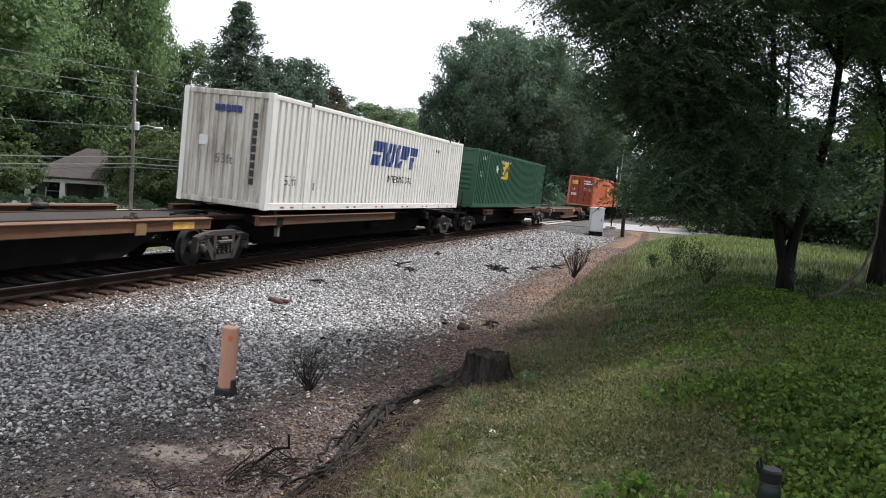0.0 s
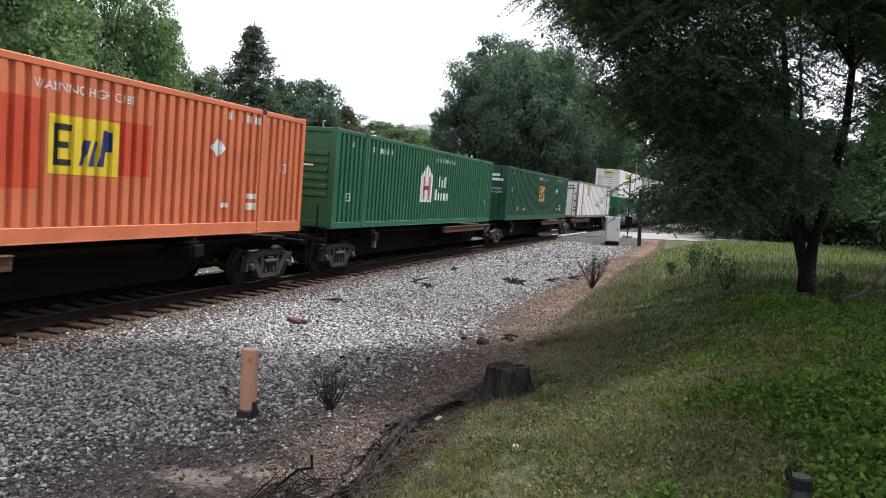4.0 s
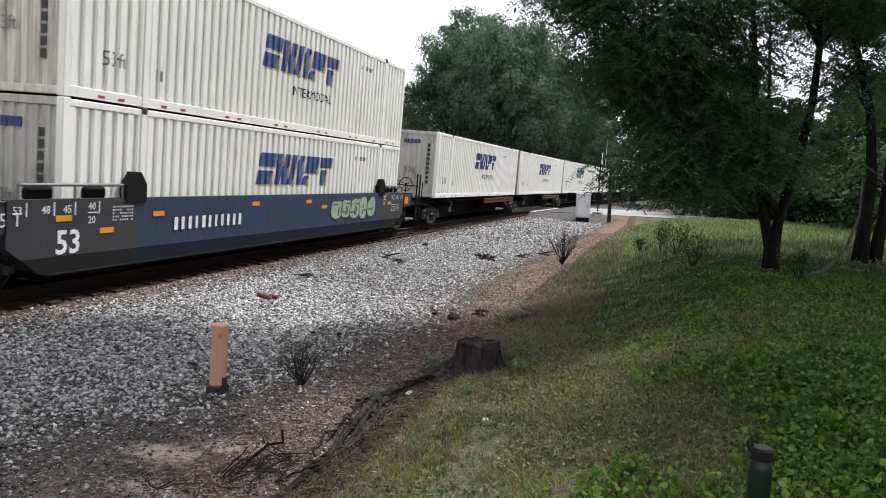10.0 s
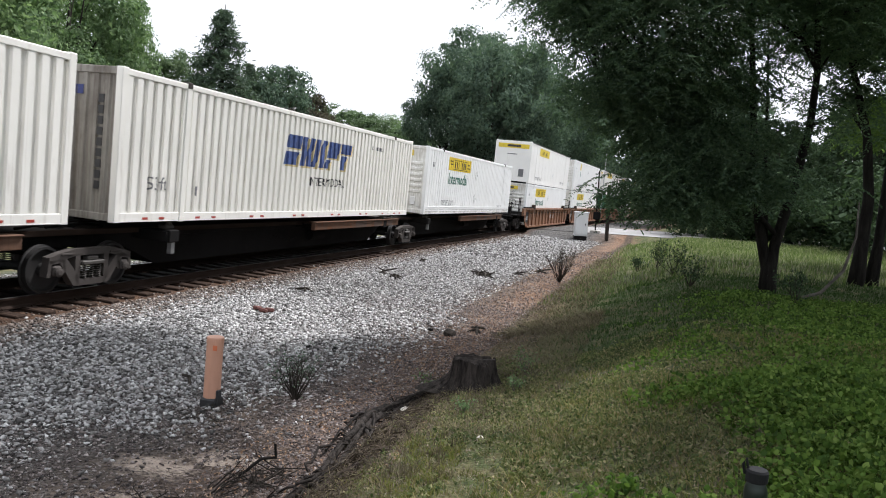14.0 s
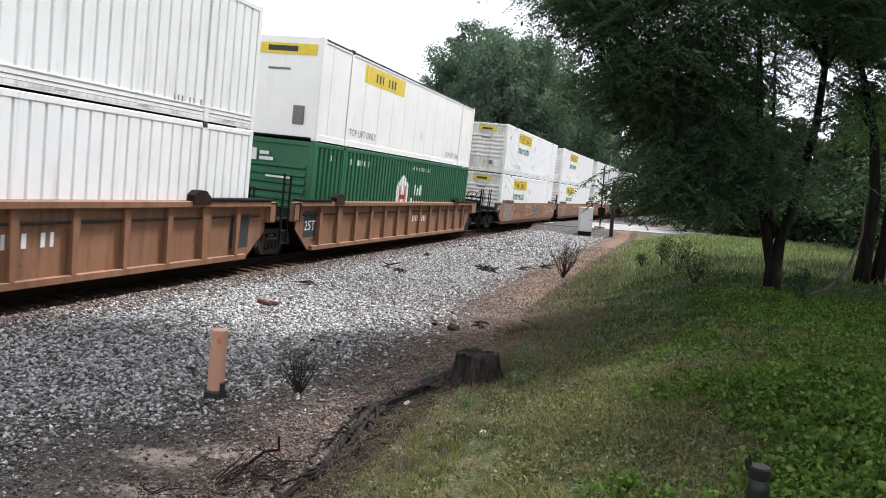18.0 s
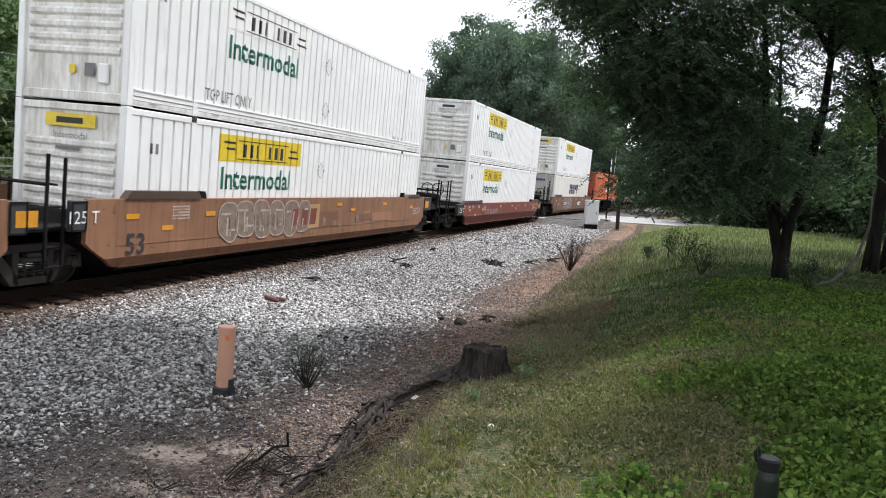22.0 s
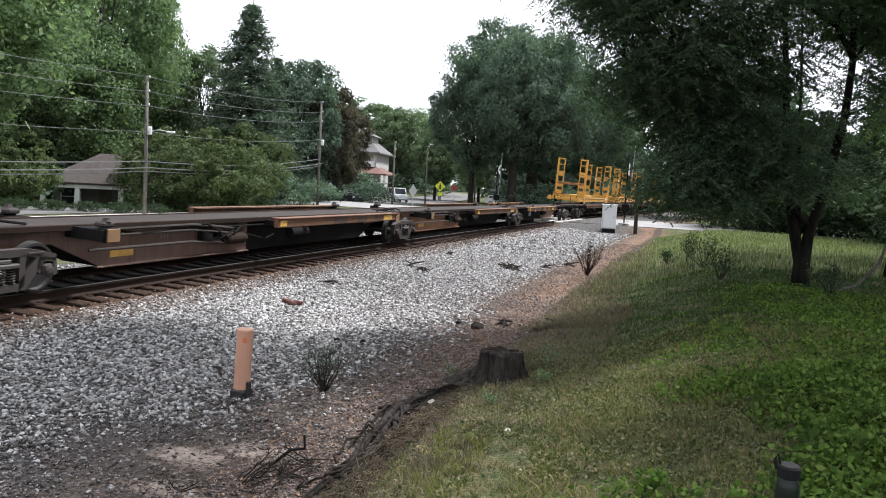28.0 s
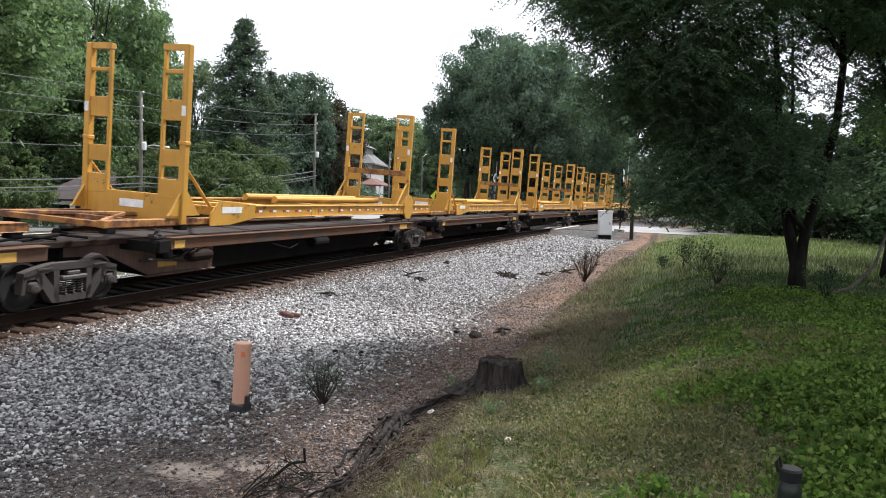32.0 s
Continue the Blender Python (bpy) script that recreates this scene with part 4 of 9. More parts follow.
    for sx in (-.58, .58):
        part("deck_edge", Mesh().box(sx - .04, sx + .04, f0 + .5, f1 - .5, .98, 1.09, .01), M["rust"], car)
    for y in bolsters or (-h + 2.0, h - 3.2):
        bm_ = M["tan" if body == "tan" else "steel_dark"]
        c = Mesh().slab([(y - .22, .86), (y + .22, .86), (y + .22, 1.064), (y - .22, 1.064)], -1.28, 1.28)
        c.box(1.10, 1.33, y - .16, y + .16, .84, 1.10, .02).box(-1.33, -1.10, y - .16, y + .16, .84, 1.10, .02)
        part("cross_bolster", c, bm_, car)
        if label == empty:
            part("bolster_end", Mesh().box(1.31, 1.345, y - .15, y + .15, .85, 1.09, .008), M["bolster_tan"], car, "worn tan end plate")
        for sx in (1, -1):
            p = Mesh().box(sx * 1.10 - .1, sx * 1.10 + .12, y - .14, y + .14, 1.10, 1.20, .03).lathe([(.09, 1.20), (.06, 1.24), (.05, 1.27)], "z", 8, (sx * 1.15, y, 0))
            part("pedestal", p, M["cast"], car)
    for y0, y1 in ledges:
        y0, y1 = max(y0, f0 + .4), min(y1, f1 - .4)
        for sx in (1, -1):
            l = Mesh().box(sx * 1.20, sx * 1.32, y0, y1, .90, 1.13, .01).box(sx * 1.12, sx * 1.36, y0, y1, 1.12, 1.145, .006)
            part("side_ledge", l, M[ledge_mat], car, "rusted side ledge" if ledge_mat == "ledge_rust" else "worn yellow side ledge")
        y = y0 + .6
        while y < y1:
            part("outrigger", shared("outrigger", lambda: Mesh().slab([(-.06, .88), (.06, .88), (.06, 1.02), (-.06, 1.02)], -1.22, 1.22), M["steel_dark"]), None, car, at=pose(0, y, 0))
            y += 2.1
    br = Mesh()
    hose(br, [(.5, -h + 3.0, .92), (.62, -h + 3.6, .86), (.60, -h + 4.6, .93), (.60, -h + 6.5, .90), (.62, h - 4, .9), (.5, h - 3, .95)], .022)
    br.tube((.55, 1.0, .62), (.55, 1.9, .62), .14, n=12)
    hose(br, [(.55, .2, .62), (.72, -.5, .55), (.55, -1.2, .7)], .018)
    part("brake_pipe", br, M["steel_dark"], car)
    if not nose:
        leg = Mesh().box(1.20, 1.31, -.06, .06, .60, .86, .01)
        part("drop_bracket", leg, M["galv_dull"], car, at=pose(0, -h + 2.0, 0))
    for y, c in ((f0, lead), (f1, tail)):
        sgn = -1 if y < 0 else 1
        if c == "C":
            k = Mesh().box(-.16, .16, min(y, y + sgn * .75), max(y, y + sgn * .75), .76, 1.0, .04).box(-.24, .24, min(y + sgn * .45, y + sgn * .8), max(y + sgn * .45, y + sgn * .8), .70, 1.02, .06)
            part("coupler", k, M["rust"], car)
            r = Mesh()
            for x in (1.0, 1.3):
                r.tube((x, y - sgn * .15, .35), (x, y - sgn * .15, 1.95 if x < 1.2 else 1.3), .022, n=6)
            for z in (.38, .68, .98, 1.28):
                r.tube((1.0, y - sgn * .15, z), (1.3, y - sgn * .15, z), .018, n=6)
            r.box(-1.25, 1.25, y - sgn * .15 - .18, y - sgn * .15 + .18, .92, 1.02, .01)
            part("end_ladder", r, M["steel_dark"], car)
            wh = ring_wheel((-.3, y - sgn * .1, 1.75), .28).tube((-.3, y - sgn * .1, 1.0), (-.3, y - sgn * .1, 1.75), .03, n=6)
            part("brake_wheel", wh, M["steel_dark"], car)
        else:
            j = Mesh().lathe([(.40, .80), (.40, .98), (.28, 1.09), (.10, 1.12)], "z", 16, (0, y - sgn * .55, 0))
            hose(j, [(.3, y - sgn * .9, 1.1), (.42, y - sgn * .2, 1.19), (.35, y + sgn * .5, 1.1)], .025)
            part("joint", j, M["steel_dark"], car)
    ya, yb = ledges[0]
    if not nose and label != spine_lbl:
        flat_mark(car, "number_panel", [rect(ya + .5, .93, 2.2, .16)], M["ledge_dark"], 1.322)
        flat_mark(car, "numbering", bars_as_text(ya + .6, .95, 2.0, .12, 9, int(b0)), M["tag_tan"], 1.326)
    flat_mark(car, "worn_patch", [rect(y, .91, w, .2) for y, w in ((ya + 3.0, .9), (ya + 4.6, .7), (ya + 5.9, .5)) if y + w < yb], M["ledge_dark"], 1.322)
    if label != spine_lbl:
        flat_mark(car, "yellow_patch", [rect(y, .93, w, .15) for y, w in ((ya + .1, .32), (yb - 1.3, .7)) if y + w < yb], M["sign_amber"], 1.324)
    if lead == "C":
        bogie_under(car, -h)
    bogie_under(car, h)
    return car, mid, b0, b1


# ---------------------------------------------------------------- well cars
PAINT = {"blue": (0.022, 0.045, 0.105), "tan": (0.235, 0.112, 0.058), "brown": (0.150, 0.076, 0.046), "red": (0.180, 0.044, 0.030), "grey": (0.045, 0.045, 0.048), "orange_dark": (0.30, 0.055, 0.028)}
PATCH = {}


def well_car(b0, b1, lead, tail, body, style="plate", ends=None, label="", tags=(), top=1.57):
    mid, h = (b0 + b1) / 2, (b1 - b0) / 2
    car = thing("well_car", label, "rail car", "platforms of the passing freight train")
    low = (.31 if top > 1.5 else .22) if style == "plate" else .19
    full = [(-8.85, top), (8.85, top), (8.85, .80), (8.72, .70), (8.05, low), (-8.05, low), (-8.72, .70), (-8.85, .80)]

    fz = .62 if ends or top < 1.5 else .50

    def folded(sx, upper, top, bottom):
        """A side panel whose lower strake leans inwards; top and bottom are its lower strake's ends."""
        m = Mesh().slab(upper, sx * 1.37, sx * 1.47)
        v = [(sx * x, y, z) for x0, (ya, yb), z in ((1.47, top, fz), (1.35, bottom, low), (1.37, top, fz), (1.25, bottom, low)) for x, y in ((x0, ya), (x0, yb))]
        return m.add(v, [(0, 1, 3, 2), (4, 6, 7, 5), (0, 4, 5, 1), (2, 3, 7, 6), (0, 2, 6, 4), (1, 5, 7, 3)])
    for sx in (1, -1):
        lo_ = lambda a, b: (min(sx * a, sx * b), max(sx * a, sx * b))
        if style == "plate":
            if ends:
                part("side_wall", folded(sx, [(-6.0, fz), (6.6, fz), (6.6, 1.57), (-6.0, 1.57)], (-6.0, 6.6), (-6.0, 6.6)), M[body], car)
                part("side_end", folded(sx, [(-8.85, 1.57), (-6.0, 1.57), (-6.0, fz), (-8.57, fz), (-8.72, .72), (-8.85, .82)], (-8.57, -6.0), (-8.05, -6.0)), M[ends], car, "dark grey end panel")
                part("side_end", folded(sx, [(8.85, 1.57), (6.6, 1.57), (6.6, fz), (8.57, fz), (8.72, .72), (8.85, .82)], (8.57, 6.6), (8.05, 6.6)), M[ends], car, "dark grey end panel")
                part("bottom_lip", Mesh().box(*lo_(1.24, 1.37), -7.9, 7.9, low - .02, low + .02, .006), M[ends], car)
            else:
                part("side_wall", folded(sx, full[:4] + [(8.40, fz), (-8.40, fz)] + full[6:], (-8.40, 8.40), (-8.05, 8.05)), M[body], car)
                part("bottom_lip", Mesh().box(*lo_(1.24, 1.37), -7.9, 7.9, low - .02, low + .02, .006), M[body], car)
                part("seam", Mesh().box(*lo_(1.46, 1.476), -8.1, 8.1, .72, .735), M[body], car)
        else:
            part("side_wall", Mesh().slab(full, sx * 1.33, sx * 1.37), M[body], car)
            part("top_chord", Mesh().box(*lo_(1.28, 1.52), -8.85, 8.85, 1.44, 1.57, .012), M[body], car)
            part("bottom_chord", Mesh().box(*lo_(1.33, 1.46), -7.95, 7.95, .17, .30, .01), M[body], car)
            rib = lambda wide: Mesh().slab([(-.09 * wide, 1.44), (.09 * wide, 1.44), (.05 * wide, .22), (-.05 * wide, .22)], sx * 1.36, sx * 1.46)
            for i in range(13):
                y = -7.5 + i * 1.25
                wide = 1.9 if i in (1, 6, 11) else 1.0
                part("rib", shared(("rib_post", sx, wide), lambda: rib(wide), M[body]), None, car, at=pose(0, y, 0))
            part("air_pipe", Mesh().tube((sx * 1.40, -8.5, 1.20), (sx * 1.40, 8.5, 1.20), .025, n=8), M["cast"], car)
        if ends:
            # pipe rails over low black stops, and tall hooked guards
            for y0, y1 in ((-8.6, -6.3), (6.9, 8.7)):
                rail = Mesh().tube((sx * 1.42, y0, 1.80), (sx * 1.42, y1, 1.80), .028, n=8)
                for y in (y0, (y0 + y1) / 2, y1):
                    rail.tube((sx * 1.42, y, 1.55), (sx * 1.42, y, 1.80), .022, n=6)
                part("top_rail", rail, M["galv_dull"], car, "dull grey pipe rail")
                for y in (y0 + .5, y1 - .6):
                    part("container_stop", Mesh().box(*lo_(1.20, 1.37), y - .26, y + .26, 1.55, 1.76, .04), M["steel_dark"], car)
            for y in (-6.0, 6.55):
                part("container_guide", Mesh().slab([(y - .27, 1.50), (y + .27, 1.50), (y + .27, 1.82), (y + .10, 2.05), (y - .10, 2.05), (y - .27, 1.82)], sx * 1.34, sx * 1.50), M["steel_dark"], car, "black hooked guard")
        elif style == "plate":
            for y0, y1, zt in ((-7.95, -5.7, 1.72), (6.9, 8.3, 1.66)) if top > 1.5 else ((-8.8, -5.6, top + .13), (6.6, 8.8, top + .13)):
                part("edge_cap", Mesh().slab([(y0, top), (y1, top), (y1 - .1, zt), (y0 + .15, zt)], sx * 1.33, sx * 1.49), M["ledge_dark"], car)
            for y in (-5.6, 6.5):
                part("container_guide", Mesh().slab([(y - .12, top), (y + .12, top), (y + .06, top + .15), (y - .06, top + .15)], sx * 1.34, sx * 1.46), M["steel_dark"], car)
        else:
            for y0, y1 in ((-8.85, -7.0), (6.2, 8.85)):
                part("edge_cap", Mesh().box(*lo_(1.22, 1.54), y0, y1, 1.572, 1.63, .01), M["steel_dark"], car, "black edge plate")
            for y in (-6.5, 5.9):
                part("container_guide", Mesh().slab([(y - .30, 1.50), (y + .30, 1.50), (y + .30, 1.66), (y + .12, 1.80), (y - .16, 1.80), (y - .30, 1.70)], sx * 1.36, sx * 1.55), M["rust"], car, "rusty hooked guard")
    fl = Mesh().box(-1.25, 1.25, -7.9, 7.9, .22, .30)
    for y in (-6.1, 0, 6.1):
        fl.box(-1.25, 1.25, y - .2, y + .2, .18, .34)
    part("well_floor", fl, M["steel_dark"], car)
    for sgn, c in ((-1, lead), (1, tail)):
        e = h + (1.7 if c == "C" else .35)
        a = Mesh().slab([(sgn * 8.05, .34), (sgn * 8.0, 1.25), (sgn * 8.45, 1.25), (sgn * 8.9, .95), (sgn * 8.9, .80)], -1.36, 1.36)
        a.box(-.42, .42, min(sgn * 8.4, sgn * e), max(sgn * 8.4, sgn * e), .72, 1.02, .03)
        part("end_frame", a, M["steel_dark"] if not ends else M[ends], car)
        pl = Mesh().box(-1.3, 1.3, min(sgn * 8.5, sgn * (e - .1)), max(sgn * 8.5, sgn * (e - .1)), 1.02, 1.08, .01)
        part("end_platform", pl, M["steel_dark"], car)
        rl = Mesh()
        yy = sgn * (e - .25)
        if sgn > 0 or c == "C":
            # a side ladder, its rungs along the track
            ya, yb = sgn * (e - .10), sgn * (e - .46)
            for y, high in ((ya, 2.25), (yb, 2.30)):
                rl.box(1.36, 1.41, y - .025, y + .025, .42, high, .006)
            for z in (.45, .78, 1.11, 1.44):
                rl.tube((1.385, ya, z), (1.385, yb, z), .018, n=6)
        for x in (-1.35, .4):
            rl.tube((x, yy, 1.05), (x, yy, 1.85), .022, n=6)
        rl.tube((-1.35, yy, 1.80), (1.38, yy, 1.80), .022, n=6)
        hose(rl, [(.5, yy, .95), (.8, yy + sgn * .3, .55), (.6, yy + sgn * .6, .9)], .025)
        part("handrail", rl, M["steel_dark"], car)
        pq = Mesh().box(1.36, 1.478, min(sgn * 8.85, sgn * (8.85 + .9 if c == "C" else 9.2)), max(sgn * 8.85, sgn * (8.85 + .9 if c == "C" else 9.2)), top - .55, top - .02, .015)
        ep = part("end_plate", pq, M[body] if style != "plate" or body == "brown" else M["grey"], car, "dark end plate")
        ye = sorted((sgn * 8.87, sgn * (8.85 + .88 if c == "C" else 9.18)))
        for z in (top - .535, top - .05):
            part("plate_rim", Mesh().box(1.476, 1.490, ye[0], ye[1], z, z + .022), M["steel_dark"], ep)
        for y in ye:
            part("plate_rim", Mesh().box(1.476, 1.490, y - .012, y + .012, top - .535, top - .03), M["steel_dark"], ep)
        if sgn > 0 and style == "plate":
            flat_mark(car, "orange_placard", [rect(8.97, top - .43, .42, .26)], M["marker"], 1.482)
            flat_mark(car, "small_print", [p for i in range(7) for p in bars_as_text(7.95, top - .13 - .075 * i, .62, .035, 8, 40 + i)], M["type_grey"], 1.482)
        if sgn < 0 and style == "plate" and body != "brown":
            flat_words(car, "125 T", -9.45 if c == "C" else -9.3, top - .41, .22, M["type_white"], 1.482)
        if c == "C":
            k = Mesh().box(-.16, .16, min(sgn * e, sgn * (e + .6)), max(sgn * e, sgn * (e + .6)), .74, 1.0, .04).box(-.24, .24, min(sgn * (e + .3), sgn * (e + .65)), max(sgn * (e + .3), sgn * (e + .65)), .68, 1.02, .06)
            part("coupler", k, M["rust"], car)
            wh = ring_wheel((.85, sgn * (e - .3), 1.85), .27).tube((.85, sgn * (e - .3), 1.05), (.85, sgn * (e - .3), 1.85), .03, n=6)
            part("hand_brake_wheel", wh, M["steel_dark"], car)
            part("brake_post", Mesh().tube((-.5, sgn * (e - .3), 1.0), (-.5, sgn * (e - .3), 1.9), .03, n=6), M["steel_dark"], car)
            part("brake_valve", Mesh().box(-.85, -.2, sgn * (e - .7) - .2, sgn * (e - .7) + .2, 1.0, 1.6, .05), M["steel_dark"], car)
            part("air_tank", Mesh().lathe([(.05, -.62), (.15, -.60), (.19, -.54), (.19, .54), (.15, .60), (.05, .62)], "x", 18, (0, sgn * (e - 1.25), 1.42)).box(-.6, -.5, sgn * (e - 1.25) - .2, sgn * (e - 1.25) + .2, 1.07, 1.3).box(.5, .6, sgn * (e - 1.25) - .2, sgn * (e - 1.25) + .2, 1.07, 1.3), M["steel_dark"], car, "black air tank")
        else:
            part("joint", Mesh().lathe([(.42, .78), (.42, 1.0), (.25, 1.12)], "z", 16, (0, sgn * h, 0)), M["steel_dark"], car)
    X = 1.478 if style == "plate" else 1.374
    if ends:
        for words, y, z in (("40", 6.75, 1.38), ("20", 6.75, 1.14), ("45", 7.55, 1.34), ("48", 8.02, 1.34), ("53", 8.5, 1.34), ("53", -8.75, 1.34), ("48", -8.2, 1.34), ("45", -7.75, 1.34), ("40", -7.2, 1.38), ("20", -7.2, 1.14)):
            flat_words(car, words, y, z, .13, M["type_white"], X)
        flat_mark(car, "length_tick", [rect(y, 1.30, .025, .22) for y in (6.98, 7.80, 8.27, 8.74, -8.50, -7.95, -7.5, -6.95)] + [rect(6.75, 1.32, .22, .02), rect(-7.2, 1.32, .22, .02)], M["type_white"], X)
    if body != "red":
        flat_words(car, "53", -7.9, fz + .04 if style == "plate" else .42, .40, M["type_white"] if ends else M["grey"], X, .01)
    if style == "plate":
        flat_mark(car, "reflective_tape", [rect(y, z + top - 1.57, .34, .10) for y, z in ((-7.9, 1.2), (-6.9, .95), (-5.5, 1.2), (-1.9, 1.32), (.9, 1.32), (1.9, 1.15), (4.5, 1.3), (7.2, 1.15))], M["marker"], X)
        flat_mark(car, "numbering", bars_as_text(-4.87, .90 if top > 1.5 else .66, 2.6, .26, 11, int(b0)), M["tag_line" if body == "red" else "tag_tan" if body == "tan" else "type_white"], X + .011)
        flat_mark(car, "small_print", [p for i in range(5) for p in bars_as_text(-6.6 if top > 1.5 else -5.3, top - .17 - .06 * i, .55, .03, 9, i)] + [p for i in range(4) for p in bars_as_text(7.6, top - .45 - .07 * i, .8, .035, 9, 20 + i)], M["type_white"], X)
    else:
        flat_mark(car, "numbering", bars_as_text(.3, .80, 1.9, .24, 10, int(b0)), M["type_white"], X)
        flat_mark(car, "data_panel", [rect(-8.4, .55, .75, .75)], M["grey"], X)
        flat_words(car, "25T", -8.35, .75, .28, M["type_white"], X + .004)
        flat_mark(car, "data_panel", [rect(7.3, .45, .8, .8)], M["grey"], X)
    if body == "tan" and style == "plate":
        flat_mark(car, "emblem_plate", [rect(-1.95, .74, 1.75, .66)], M["tag_faded"], X + .001, "sun-faded yellow emblem plate")
        flat_mark(car, "emblem_strip", [rect(-1.78 + i * .50, .84, .36, .44, .1) for i in range(3)], M["red"], X + .004)
        flat_mark(car, "tag_smear", [rect(-4.3 + .62 * i + .2 * math.sin(i * 2.7), .70 + .12 * math.sin(i * 1.9), .10 + .05 * (i % 3), .14 + .10 * (i % 2), .05) for i in range(14)], M["tag_tan"], X + .003, "pale smeared paint")
    if body == "brown":
        flat_mark(car, "number_plate", [rect(-5.05, .84, 2.95, .38)], M["black"], X + .008, "black number plate")
        flat_mark(car, "emblem_plate", [rect(1.9, .74, 1.35, .50)], M["ledge_dark"], X + .001, "dark emblem plate")
        flat_mark(car, "emblem_strip", [rect(2.02 + i * .38, .82, .30, .34, .1) for i in range(3)], M["type_white"], X + .004)
    if body == "red":
        for words, y in (("53", -8.6), ("48", -7.9), ("45", -7.2), ("40", -6.2), ("40", 6.4), ("45", 7.0), ("48", 7.5), ("53", 8.3)):
            flat_words(car, words, y, top - .22, .13, M["type_white"], X)
        flat_mark(car, "length_tick", [rect(y, top - .26, .025, .20) for y in (-8.68, -7.98, -7.28, -6.28, 6.32, 6.92, 7.42, 8.22)], M["type_white"], X)
        flat_words(car, "53", 6.9, .66, .30, M["tag_line"], X, .01)
        flat_mark(car, "painted_line", [rect(-8.0, .665, 2.4, .012), rect(5.4, .665, 2.6, .012), rect(2.0, 1.02, 1.2, .012)], M["tag_line"], X + .002)
    if style == "plate" and body not in ("blue", "red"):
        light = tuple(min(1, c * 1.2 + .006) for c in PAINT[body])
        dark = tuple(c * .75 for c in PAINT[body])
        for nm, col, sd in (("faded_patch", light, 1), ("overpainted_patch", dark, 2)):
            if (nm, body) not in PATCH:
                PATCH[nm, body] = painted(body + "_" + nm, col, .7, amount=.7)
            flat_mark(car, nm, paint_patches(int(b0) + sd, 4), PATCH[nm, body], X - .0015 + .0005 * sd)
    for y, z, w, hh, n, seed, fill in tags:
        z, hh = max(z, fz + .03), min(hh, 1.54 - max(z, fz + .03))
        a, b = tag_shapes(y, z, w, hh, n, seed)
        flat_mark(car, "sprayed_tag", a, M[fill], X + .002, "pale sprayed tag")
        flat_mark(car, "tag_linework", b, M[{"tag_tan": "tag_line", "tag_pink": "tag_maroon", "grey": "type_white", "tag_dusk": "tag_line"}.get(fill, "grey")], X + .005)
    if lead == "C":
        bogie_under(car, -h)
    bogie_under(car, h)
    return car, mid, b0, b1


